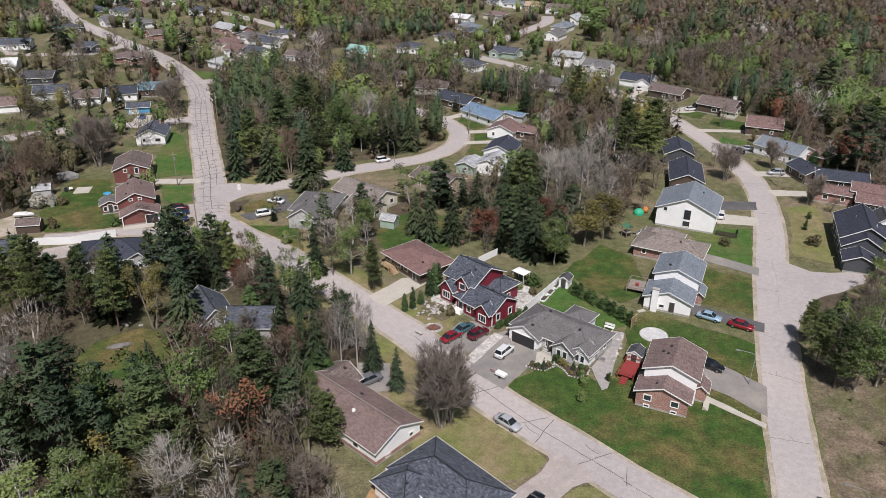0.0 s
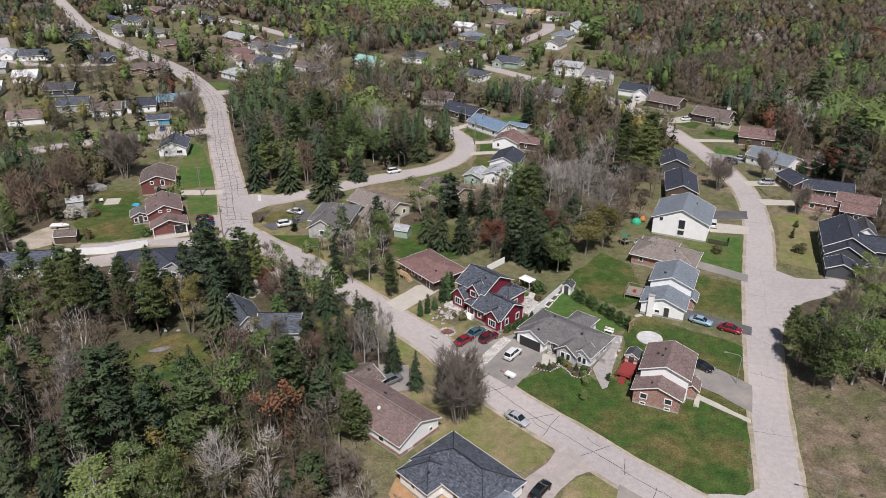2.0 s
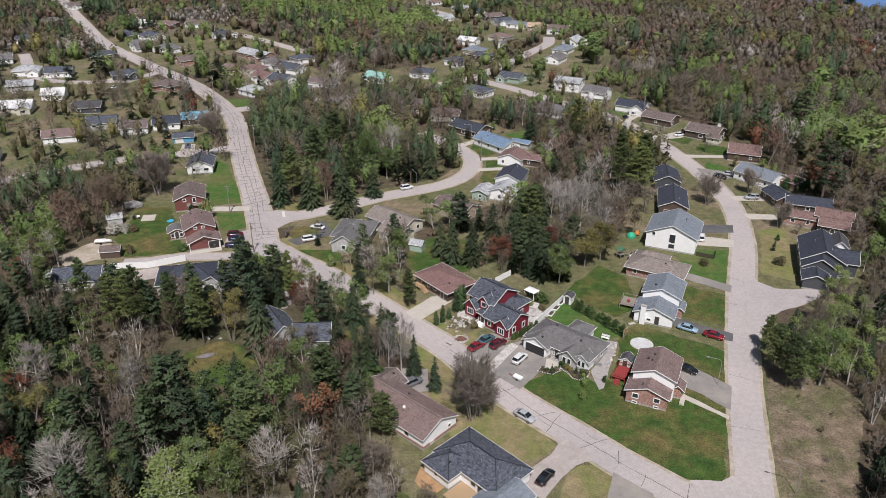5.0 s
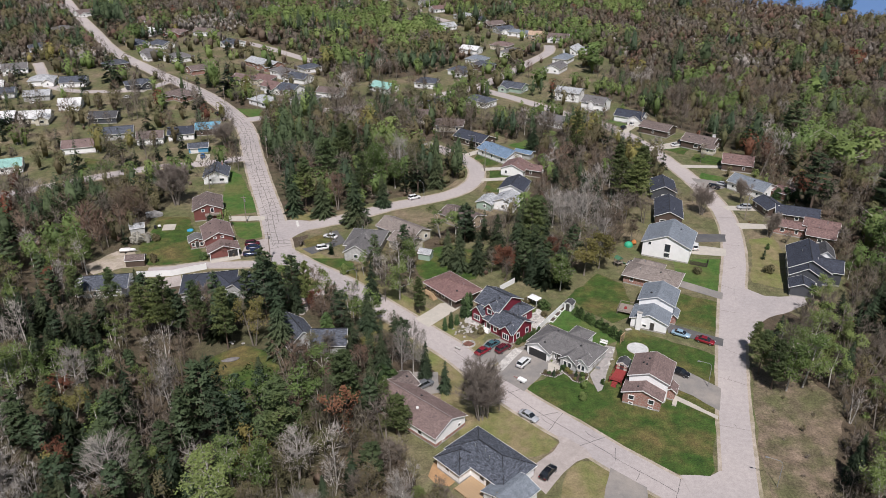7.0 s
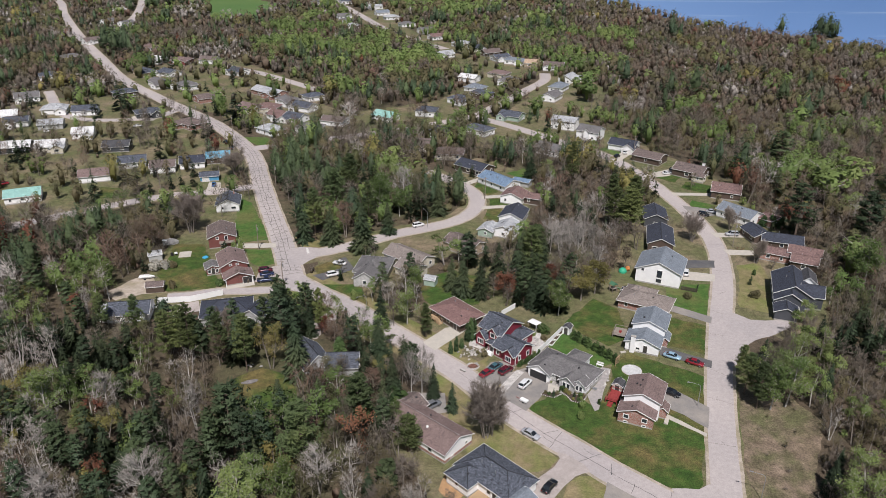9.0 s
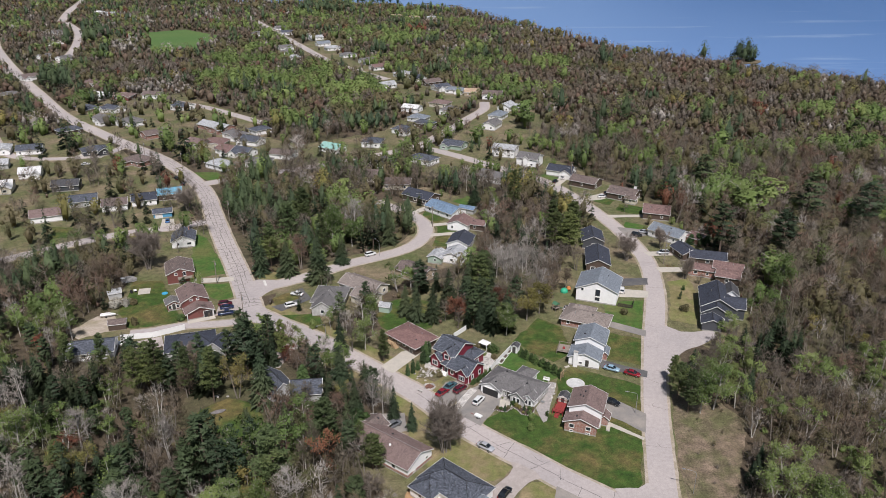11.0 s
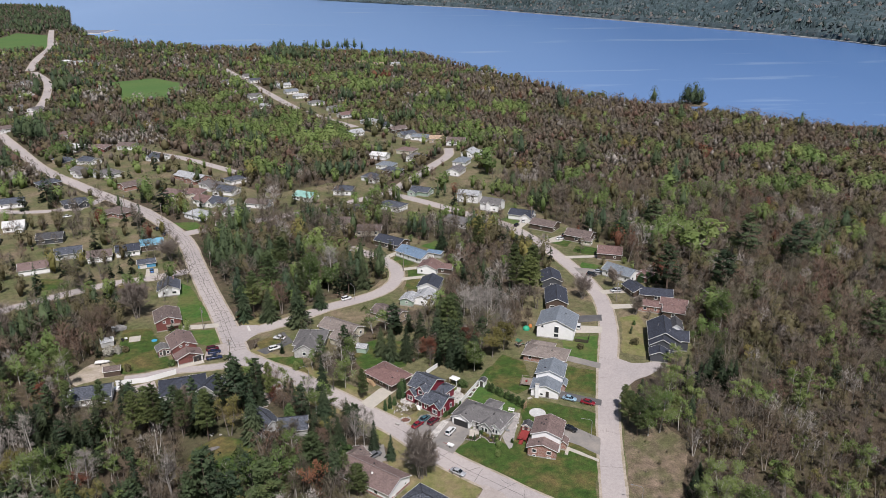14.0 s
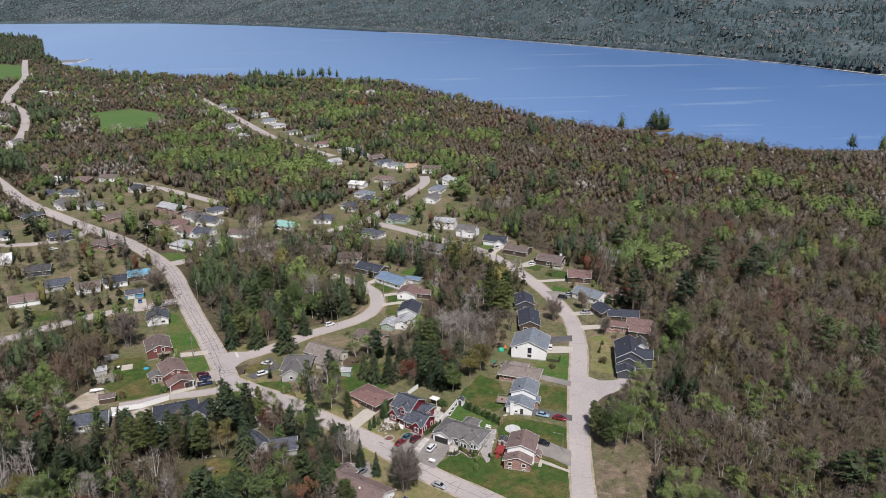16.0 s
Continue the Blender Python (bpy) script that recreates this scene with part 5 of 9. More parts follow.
block(h, 0, 0, 0, 11.4, 8.0, 2.9, 2.0, "gable", "slate", "white", 79)
block(h, -6.6, 0.4, 0, 3.0, 6.4, 2.5, 1.2, "gable", "light_grey", "white", 80, vent=0)
h = thing("house", "large slate hip-roofed house half behind trees", "house", pose(-70.6, 143.4, 0, 0, 0, 12))
block(h, -1, 0, 0, 14.0, 10.0, 2.9, 2.6, "hip", "navy", "grey", 81, vent=3)
block(h, 7.6, -3.2, 60, 7.4, 6.4, 2.8, 2.0, "gable", "navy", "grey", 82)
h = thing("house", "slate-blue roofed house hidden among trees", "house", pose(-41.6, 117.0, 0, 0, 0, -58))
block(h, -2.0, -1.0, 0, 10.0, 7.4, 2.9, 3.0, "gable", "slate", "grey", 83)
block(h, 4.2, 5.2, 60, 8.0, 6.0, 2.8, 2.4, "gable", "slate", "grey", 84)

# houses further off: one mass or two each, sized and turned with their street
ROOFS["tan_roof"] = shingles("pale_tan_shingles", (0.42, 0.31, 0.22))
ROOF_WORDS = {"light_grey": "pale grey", "slate": "slate-blue", "grey": "grey", "teal": "pale teal", "dark_brown": "dark brown", "red": "dull red",
              "white": "white", "brown": "red-brown", "blue_grey": "blue-grey", "tan_roof": "tan"}
far_count = [0]


def far_house(x, y, yaw, L, W, roof, wall):
    i = far_count[0]
    far_count[0] += 1
    h = thing("house", f"distant bungalow with {ROOF_WORDS[roof]} roof and {wall.replace('_', '-')} walls", "house", pose(x, y, 0, 0, 0, yaw), group="distant houses")
    r = random.Random(100 + i)
    block(h, 0, 0, 0, L, W, 2.9 + 0.4 * r.random(), 1.6 + 0.7 * r.random(), "gable" if r.random() < 0.7 else "hip", roof, wall, 200 + i, vent=1)
    if r.random() < 0.55:
        block(h, r.choice((-1, 1)) * L * 0.28, -W * 0.5, 90, W * 0.7, L * 0.42, 2.8, 1.5, "gable", roof, wall, 400 + i, vent=0)


far_house(-96.6, 329.0, -40, 14, 9.4, "light_grey", "white")
far_house(-77.0, 331.6, -12, 13, 9, "grey", "white")
far_house(-39.4, 356.0, -36, 12.5, 9, "teal", "white")
far_house(-17.0, 366.0, -14, 11, 10, "slate", "white")
far_house(-9.8, 324.8, -22, 13, 9, "slate", "white")
far_house(10.4, 330.0, -42, 14, 9, "slate", "white")
far_house(-17.2, 303.0, -12, 13, 10, "dark_brown", "cream")
far_house(-5.4, 290.6, -6, 13, 10, "dark_brown", "cream")
far_house(-107.6, 373.0, -14, 13, 10, "red", "cream")
far_house(-114.4, 411.0, -40, 24, 10, "light_grey", "brick")
far_house(-220, 512, -12, 15, 10, "white", "white")
far_house(-199, 508, -10, 14, 10, "brown", "red_brown")
far_house(-179, 510, -12, 13, 9, "dark_brown", "white")
far_house(-212, 470, -38, 16, 9, "slate", "tan")
far_house(-194, 467, -38, 13, 9, "slate", "white")
far_house(-189, 435, -40, 15, 10, "grey", "white")
far_house(-170, 428, -42, 14, 10, "grey", "white")
far_house(-149, 396, 40, 13, 10, "dark_brown", "brick")
far_house(-148, 471, -40, 12, 9, "slate", "white")
far_house(-99, 390, -40, 14, 9, "grey", "white")
far_house(-86, 400, 38, 11, 9, "slate", "white")
far_house(-117, 372, -36, 13, 9, "brown", "cream")
far_house(-349, 776, 60, 13, 9, "white", "white")
far_house(-308, 689, 62, 13, 10, "grey", "white")
far_house(-385, 876, 60, 13, 9, "grey", "white")
far_house(-411, 1101, 10, 14, 10, "white", "white")
far_house(-390, 1083, 8, 14, 10, "light_grey", "white")
far_house(-360, 1057, 12, 14, 10, "grey", "white")
far_house(-81, 814, 24, 15, 10, "light_grey", "white")
far_house(-70, 766, 24, 14, 10, "blue_grey", "white")
far_house(-58, 735, 24, 15, 10, "light_grey", "white")
far_house(-107, 741, 24, 13, 9, "grey", "white")
far_house(-101, 711, 24, 13, 9, "grey", "white")
far_house(-92, 676, 24, 14, 9, "light_grey", "white")
far_house(-41, 690, 26, 14, 10, "grey", "white")
far_house(-22, 652, 28, 14, 10, "grey", "white")
far_house(-12, 618, 30, 14, 10, "red", "white")
far_house(8, 584, 34, 13, 9, "light_grey", "white")
far_house(18, 562, 34, 12, 9, "slate", "white")
far_house(30, 545, 30, 15, 9, "dark_brown", "brown")
far_house(36, 524, 28, 13, 9, "slate", "white")
far_house(46, 512, -20, 14, 9, "blue_grey", "white")
far_house(58, 502, -14, 11, 9, "tan_roof", "tan")
far_house(72, 492, -14, 14, 9, "dark_brown", "white")
far_house(31, 466, -30, 13, 10, "brown", "cream")
far_house(36, 444, -32, 12, 9, "grey", "white")
far_house(13, 424, -30, 12, 9, "blue_grey", "white")
far_house(16, 408, -34, 13, 9, "slate", "brown")
far_house(2, 394, -34, 12, 9, "slate", "white")
far_house(30, 358, -32, 12, 9, "slate", "green")
far_house(76, 452, 58, 13, 9, "light_grey", "white")
far_house(66, 427, 60, 13, 9, "blue_grey", "white")
far_house(58, 402, 60, 13, 9, "grey", "white")
far_house(10, 452, -30, 12, 9, "white", "white")
far_house(-6, 535, 30, 13, 9, "light_grey", "white")
far_house(-202, 407, 40, 13, 9, "slate", "brown")
far_house(-246, 354, 20, 12, 9, "white", "brick")
far_house(-234, 342, 18, 12, 9, "slate", "white")
far_house(-226, 368, 16, 13, 9, "light_grey", "white")
far_house(-208, 366, 14, 13, 10, "slate", "white")
far_house(-214, 338, 16, 12, 8, "light_grey", "grey")
far_house(-212, 298, 14, 14, 9, "white", "charcoal")
far_house(-196, 300, 14, 13, 9, "white", "cream")
far_house(-190, 322, 14, 10, 9, "white", "white")
far_house(-172, 362, 30, 13, 9, "slate", "charcoal")
far_house(-141, 340, -40, 13, 10, "dark_brown", "brick")
far_house(-88, 352, -30, 11, 9, "slate", "white")
far_house(-66, 346, -20, 13, 9, "dark_brown", "white")
far_house(-87, 375, -30, 12, 9, "slate", "white")
far_house(-98, 357, -36, 11, 9, "red", "white")
far_house(-255, 395, 25, 13, 9, "grey", "white")
far_house(-270, 455, 30, 13, 9, "slate", "white")
far_house(-285, 520, 40, 13, 9, "grey", "brown")
far_house(-240, 560, -20, 13, 9, "brown", "white")
far_house(-300, 590, 50, 13, 9, "dark_brown", "white")
far_house(-330, 700, 60, 12, 9, "grey", "white")
far_house(-130, 905, 25, 14, 10, "grey", "white")
far_house(-118, 860, 25, 14, 10, "slate", "white")
far_house(-150, 850, 25, 13, 9, "grey", "white")
far_house(40, 1010, 0, 15, 10, "tan_roof", "tan")
far_house(62, 1000, 10, 14, 10, "light_grey", "cream")
far_house(16, 1030, 0, 13, 10, "tan_roof", "tan")

# ---- trees: shapes grown once per species and size class, as plain triangles
BARK_GREY = surface("grey_bark", (0.25, 0.22, 0.19), (0.18, 0.155, 0.13), 3.0, 12.0, world_space=False, contrast=0.2)
BARK_BROWN = surface("brown_bark", (0.14, 0.105, 0.08), (0.10, 0.075, 0.06), 3.0, 12.0, world_space=False, contrast=0.2)
BARK_WHITE = surface("white_birch_bark", (0.55, 0.52, 0.48), (0.34, 0.31, 0.28), 3.5, 12.0, world_space=False, contrast=0.2)
LEAF = {
    "spruce": foliage("spruce_needles", (0.050, 0.074, 0.038), (0.042, 0.064, 0.034), (0.070, 0.086, 0.042), 0.2),
    "pine": foliage("pine_needles", (0.112, 0.142, 0.056), (0.152, 0.176, 0.062), (0.088, 0.120, 0.052), 0.3),
    # darker needles for pines in the woods, crown self-shade included in the colour
    "dark_pine": foliage("shaded_pine_needles", (0.062, 0.090, 0.046), (0.082, 0.110, 0.050), (0.054, 0.082, 0.046), 0.2, vary=0.25),
    "bare": foliage("bare_grey_twigs", (0.200, 0.172, 0.145), (0.168, 0.140, 0.113), (0.180, 0.158, 0.114), 0.28, 0.9, vary=0.17),
    "budding": foliage("red_budding_twigs", (0.195, 0.150, 0.112), (0.178, 0.140, 0.102), (0.205, 0.132, 0.100), 0.28, 0.9, vary=0.22),
    "fresh": foliage("fresh_spring_leaves", (0.185, 0.255, 0.082), (0.225, 0.275, 0.098), (0.150, 0.215, 0.072), 0.4, vary=0.24),
    "olive": foliage("olive_young_leaves", (0.166, 0.150, 0.080), (0.180, 0.150, 0.084), (0.138, 0.142, 0.068), 0.4, vary=0.2),
    "silver": foliage("silver_grey_twigs", (0.33, 0.30, 0.265), (0.28, 0.255, 0.225), (0.36, 0.33, 0.30), 0.1, 0.9, vary=0.22),
    "maple": foliage("maple_twigs", (0.280, 0.240, 0.205), (0.245, 0.208, 0.175), (0.285, 0.235, 0.205), 0.15, 0.9),
    "cedar": foliage("cedar_sprays", (0.050, 0.085, 0.028), (0.065, 0.10, 0.032), (0.04, 0.07, 0.028), 0.15),
    "rust": foliage("rust_red_leaves", (0.185, 0.070, 0.045), (0.165, 0.070, 0.045), (0.20, 0.095, 0.055), 0.3),
    "yellow": foliage("yellow_green_leaves", (0.235, 0.205, 0.070), (0.20, 0.19, 0.066), (0.25, 0.21, 0.075), 0.35),
}
BARK = {"spruce": BARK_BROWN, "pine": BARK_BROWN, "bare": BARK_GREY, "budding": BARK_GREY, "fresh": BARK_WHITE, "olive": BARK_GREY,
        "silver": BARK_WHITE, "cedar": BARK_BROWN, "rust": BARK_BROWN, "yellow": BARK_GREY, "maple": BARK_GREY}


def unit(v):
    return v / np.maximum(np.linalg.norm(v, axis=-1, keepdims=True), 1e-9)


def slivers(a, d, length, width, rg):
    """One thin triangle from each point a along d: (n, 3, 3)."""
    side = unit(np.cross(d, rg.normal(size=d.shape)))
    w = (width * 0.5)[:, None] * side
    return np.stack([a - w, a + w, a + d * length[:, None]], 1)


def cards(c, size, rg, flat=0.0):
    """Small leaf triangles round the points c, flat 1: lying."""
    n = len(c)
    u = unit(rg.normal(size=(n, 3)) * np.array([1, 1, 1 - flat]))
    v = unit(np.cross(u, unit(rg.normal(size=(n, 3)) * np.array([1 - 0.7 * flat, 1 - 0.7 * flat, 1]))))
    s = (size * rg.uniform(0.6, 1.4, n))[:, None]
    return np.stack([c - u * s * 0.6, c + u * s * 0.6 + v * s * 0.15, c + v * s], 1)


def tufts(c, size, rg):
    """Slim needle tufts that spread outwards and up."""
    n = len(c)
    d = unit(rg.normal(size=(n, 3)) * np.array([1, 1, 0.45]) + np.array([0, 0, 0.35]))
    return slivers(c - d * size * 0.35, d, size * rg.uniform(0.8, 1.6, n), np.full(n, size * 0.42), rg)


def prism_tris(a, b, r0, r1, sides=3):
    ax = unit(b - a)
    u = unit(np.cross(ax, np.array([0.31, 0.77, 0.55])))
    w = np.cross(ax, u)
    t = np.arange(sides) * 2 * np.pi / sides
    ring = np.cos(t)[:, None] * u + np.sin(t)[:, None] * w
    p, q = a + ring * r0, b + ring * r1
    out = []
    for i in range(sides):
        j = (i + 1) % sides
        out += [(p[i], p[j], q[j]), (p[i], q[j], q[i])]
    return np.array(out)


def grow_spruce(rg, h, r, boughs, per, width=0.34, shape=0.85):
    """A pointed cone of drooping boughs, each a row of paired sprays."""
    wood = [prism_tris(np.array([0, 0, -0.3]), np.array([0, 0, h * 0.95]), 0.014 * h, 0.01, 4)]
    t = 0.05 + 0.93 * (1 - np.sqrt(1 - rg.uniform(0, 1, boughs) * 0.97)) ** 0.9
    half = boughs // 2
    t[:half] = 0.06 + 0.92 * rg.uniform(0, 1, half)
    an = rg.uniform(0, 2 * np.pi, boughs)
    ln = r * (1 - t) ** shape * rg.uniform(0.62, 1.15, boughs) + 0.10
    leaf = []
    for k in range(per):
        f = (k + 0.55) / per
        out = ln * f
        z = t * h - out * 0.30 - 0.16 * ln * f * f + rg.uniform(-0.1, 0.1, boughs)
        sgn = 1 if k % 2 else -1
        base = np.stack([np.cos(an) * out, np.sin(an) * out, z], 1)
        a2 = an + sgn * (0.65 * (1 - f) + 0.12) + rg.uniform(-0.25, 0.25, boughs)
        d = unit(np.stack([np.cos(a2), np.sin(a2), np.full(boughs, -0.45) + rg.uniform(-0.25, 0.2, boughs)], 1))
        L = ln * (0.30 + 0.35 * (1 - f)) * (3.2 / per) ** 0.35 + 0.16
        W = width * (0.30 * ln + 0.22)
        side = unit(np.cross(d, np.array([0, 0, 1.0])) + rg.normal(size=d.shape) * 0.35)
        leaf.append(np.stack([base - side * (W * 0.5)[:, None], base + side * (W * 0.5)[:, None], base + d * L[:, None]], 1))
    top = np.array([[(-0.1, 0, h * 0.90), (0.1, 0, h * 0.90), (0, 0, h * 1.02)], [(0, -0.1, h * 0.90), (0, 0.1, h * 0.90), (0, 0, h * 1.02)]])
    return np.concatenate(wood), np.concatenate(leaf + [top])


def grow_pine(rg, h, r, limbs, per, size):
    """A straight trunk with tiers of level limbs, each a flat plate of needle tufts."""
    wood = [prism_tris(np.array([0, 0, -0.3]), np.array([0.02 * h, 0, h * 0.94]), 0.016 * h, 0.03, 4)]
    leaf = []
    for i in range(limbs):
        t = 0.26 + 0.72 * (i / limbs) ** 0.92
        an = i * 2.4 + rg.uniform(-0.5, 0.5)
        ln = r * (1.1 - t) ** 0.6 * rg.uniform(0.55, 1.15) * (0.75 if t < 0.36 else 1.0)
        a = np.array([0.02 * h * t, 0.0, t * h])
        d = np.array([math.cos(an), math.sin(an), rg.uniform(0.0, 0.28)])
        wood.append(slivers(a[None], unit(d)[None], np.array([ln]), np.array([0.10 + 0.004 * h]), rg))
        n = max(3, int(per * (0.45 + 0.8 * ln / r) * 1.6))
        f = rg.uniform(0.22, 1.05, n) ** 0.8
        lat = rg.normal(size=n) * 0.20 * ln * (0.35 + f)
        side = np.array([-math.sin(an), math.cos(an), 0])
        c = a + d * (ln * f)[:, None] + side * lat[:, None] + np.array([0, 0, 1]) * (rg.normal(size=n) * 0.12 + 0.05)[:, None]
        leaf.append(tufts(c, size, rg))
    n = per
    leaf.append(tufts(np.array([0.02 * h, 0, h * 0.95]) + rg.normal(size=(n, 3)) * np.array([0.25, 0.25, 0.45]), size, rg))
    return np.concatenate(wood), np.concatenate(leaf)


def grow_broad(rg, h, r, limbs, branches, twigs, leaves, twig_w, leaf_size, lean=0.0, stems=1, solid=True, wild=0.75):
    """A trunk or several, limbs that rise, branches and fine twigs, and leaves at their ends."""
    wood, tips, dirs = [], [], []
    for s in range(stems):
        sa = rg.uniform(0, 2 * np.pi)
        sp = 0.0 if stems == 1 else 0.18
        foot = np.array([math.cos(sa), math.sin(sa), 0]) * (0.0 if stems == 1 else 0.35)
        lv = np.array([math.cos(sa) * sp + lean, math.sin(sa) * sp, 1.0])
        top = foot + lv * h * 0.82
        mid = foot + lv * h * 0.4 + rg.normal(size=3) * np.array([0.02, 0.02, 0]) * h
        wood.append(prism_tris(foot + np.array([0, 0, -0.3]), mid, 0.013 * h, 0.009 * h, 5 if solid else 3))
        wood.append(prism_tris(mid, top, 0.009 * h, 0.02, 4 if solid else 3))
        for i in range(limbs):
            t = rg.uniform(0.28, 0.98)
            a = foot + (mid - foot) * (t / 0.49) if t < 0.49 else mid + (top - mid) * ((t - 0.49) / 0.51)
            an = rg.uniform(0, 2 * np.pi)
            ln = r * (1.15 - 0.75 * t) * rg.uniform(0.75, 1.2)
            rise = rg.uniform(0.5, 1.3)
            b = a + np.array([math.cos(an), math.sin(an), rise]) * ln * 0.8
            if solid:
                wood.append(prism_tris(a, b, 0.035 + 0.0035 * h * (1 - t), 0.015, 3))
            else:
                wood.append(slivers(a[None], unit(b - a)[None], np.array([np.linalg.norm(b - a)]), np.array([0.07 + 0.007 * h * (1 - t)]), rg))
            k = max(1, branches)
            f = rg.uniform(0.3, 1.0, k)
            c = a + (b - a) * f[:, None]
            d = unit(unit(b - a) + rg.normal(size=(k, 3)) * 0.6 + np.array([0, 0, 0.35]))
            bl = ln * rg.uniform(0.35, 0.65, k)
            wood.append(slivers(c, d, bl, np.full(k, max(0.05, twig_w * 1.3)), rg))
            g = rg.uniform(0.25, 1.0, (k, twigs))
            tc = (c[:, None] + d[:, None] * (bl[:, None] * g)[..., None]).reshape(-1, 3)
            tips.append(tc)
            dirs.append(np.repeat(d, twigs, 0))
    tips, dirs = np.concatenate(tips), np.concatenate(dirs)
    n = len(tips)
    td = unit(dirs + rg.normal(size=(n, 3)) * wild + np.array([0, 0, 1.0 - wild]))
    tl = rg.uniform(0.5, 1.3, n) * (0.35 + 0.2 * r)
    tw = slivers(tips, td, tl, np.full(n, twig_w), rg)
    leaf = np.zeros((0, 3, 3))
    if leaves:
        pick = rg.integers(0, n, leaves)
        c = tips[pick] + td[pick] * (tl[pick] * rg.uniform(0.2, 1.1, leaves))[:, None] + rg.normal(size=(leaves, 3)) * 0.25
        leaf = cards(c, np.full(leaves, leaf_size), rg)
    return np.concatenate(wood), tw, leaf


def crown_points(rg, n, h, r):
    """Points through an egg-shaped crown, denser towards its skin."""
    q = unit(rg.normal(size=(n, 3))) * (rg.uniform(0.05, 1, n) ** 0.45)[:, None]
    q[:, :2] *= (1.0 - 0.35 * np.clip(q[:, 2], -1, 1))[:, None]
    return q * np.array([r, r, 0.36 * h]) + np.array([0, 0, 0.62 * h])


def lump_crown(rg, n, h, r):
    """Points and outward directions on the skin of a crown built of several rounded lumps."""
    k = 8
    mid = unit(rg.normal(size=(k, 3)) + np.array([0, 0, 0.25])) * np.array([0.55 * r, 0.55 * r, 0.25 * h]) + np.array([0, 0, 0.58 * h])
    mid[0] = (0, 0, 0.80 * h)
    size = r * rg.uniform(0.42, 0.66, k)
    out, dirs = np.zeros((0, 3)), np.zeros((0, 3))
    while len(out) < n:
        i = rg.integers(0, k, 4 * n)
        d = unit(rg.normal(size=(4 * n, 3)) + np.array([0, -0.1, 0.35]))
        c = mid[i] + d * (size[i] * rg.uniform(0.85, 1.08, 4 * n))[:, None] * np.array([1, 1, 1.15])
        deep = (np.linalg.norm((c[:, None] - mid[None]) / np.array([1, 1, 1.15]), axis=2) < 0.78 * size[None]).any(1)
        out, dirs = np.concatenate([out, c[~deep]]), np.concatenate([dirs, d[~deep]])
    return out[:n], dirs[:n]


def crown_core(rg, h, r, sides, levels):
    """The dense inside of a distant crown: a closed uneven skin from the low branches to the top."""
    an = np.arange(sides) * 2 * np.pi / sides + rg.uniform(0, 1)
    rings = []
    for z, w in levels:
        rad = r * w * rg.uniform(0.55, 1.35, sides)
        rings.append(np.stack([np.cos(an) * rad, np.sin(an) * rad, h * (z + rg.uniform(-0.10, 0.10, sides))], 1))
    top = np.array([rg.normal() * 0.1 * r, rg.normal() * 0.1 * r, h * rg.uniform(0.9, 1.0)])
    out = []
    for a, b in zip(rings, rings[1:]):
        for i in range(sides):
            j = (i + 1) % sides
            out += [(a[i], a[j], b[j]), (a[i], b[j], b[i])]
    for i in range(sides):
        out.append((rings[-1][i], rings[-1][(i + 1) % sides], top))
    return np.array(out)


FULL = ((0.14, 0.62), (0.46, 1.0), (0.76, 0.72))
LOW = ((0.12, 0.80), (0.68, 0.98))


def grow_crown(rg, species, level):
    """A distant broad-leaved tree: trunk, a few limbs, and a full crown of twig sprays or leaf clumps."""
    h = rg.uniform(9.5, 14.5)
    r = h * (rg.uniform(0.20, 0.27) if level == 2 else rg.uniform(0.22, 0.29))
    wood = [prism_tris(np.array([0, 0, -0.3]), np.array([rg.normal() * 0.3, rg.normal() * 0.3, h * 0.8]), 0.011 * h, 0.03, 3)]
    a = np.stack([np.zeros(8), np.zeros(8), h * rg.uniform(0.3, 0.7, 8)], 1)
    an = rg.uniform(0, 6.283, 8)
    wood.append(slivers(a, unit(np.stack([np.cos(an), np.sin(an), np.full(8, 1.1)], 1)), np.full(8, r * 1.5), np.full(8, 0.16), rg))
    k = level - 2
    if species in ("bare", "silver", "budding", "maple"):
        n = (150, 48, 18)[k]
        c, out = lump_crown(rg, n, h, r)
        d = unit(out * np.array([1, 1, 0.6]) + np.array([0, 0, 0.9]) + rg.normal(size=(n, 3)) * 0.35)
        length = h * (rg.uniform(0.11, 0.22, n) if k == 0 else rg.uniform(0.08, 0.15, n))
        twigs = slivers(c - d * length[:, None] * 0.6, d, length, np.full(n, (0.17, 0.32, 0.70)[k]), rg)
        if k:
            twigs = np.concatenate([crown_core(rg, h * 0.66, r * 0.46, (0, 5, 5)[k], LOW), twigs])
        return np.concatenate(wood), twigs
    n = (215, 58, 17)[k]
    c, out = lump_crown(rg, n, h, r)
    out = unit(out + rg.normal(size=(n, 3)) * 0.22)
    u = unit(np.cross(out, rg.normal(size=(n, 3))))
    v = np.cross(out, u)
    s = ((0.47, 0.80, 1.35)[k] * rg.uniform(0.7, 1.3, n))[:, None]
    leaf = np.stack([c - u * s * 0.7 - v * s * 0.4, c + u * s * 0.7 - v * s * 0.4, c + v * s * 0.8], 1)
    return np.concatenate(wood), np.concatenate([crown_core(rg, h * 0.84, r * (0.45, 0.58, 0.66)[k], (6, 5, 5)[k], (FULL, LOW, LOW)[k]), leaf])


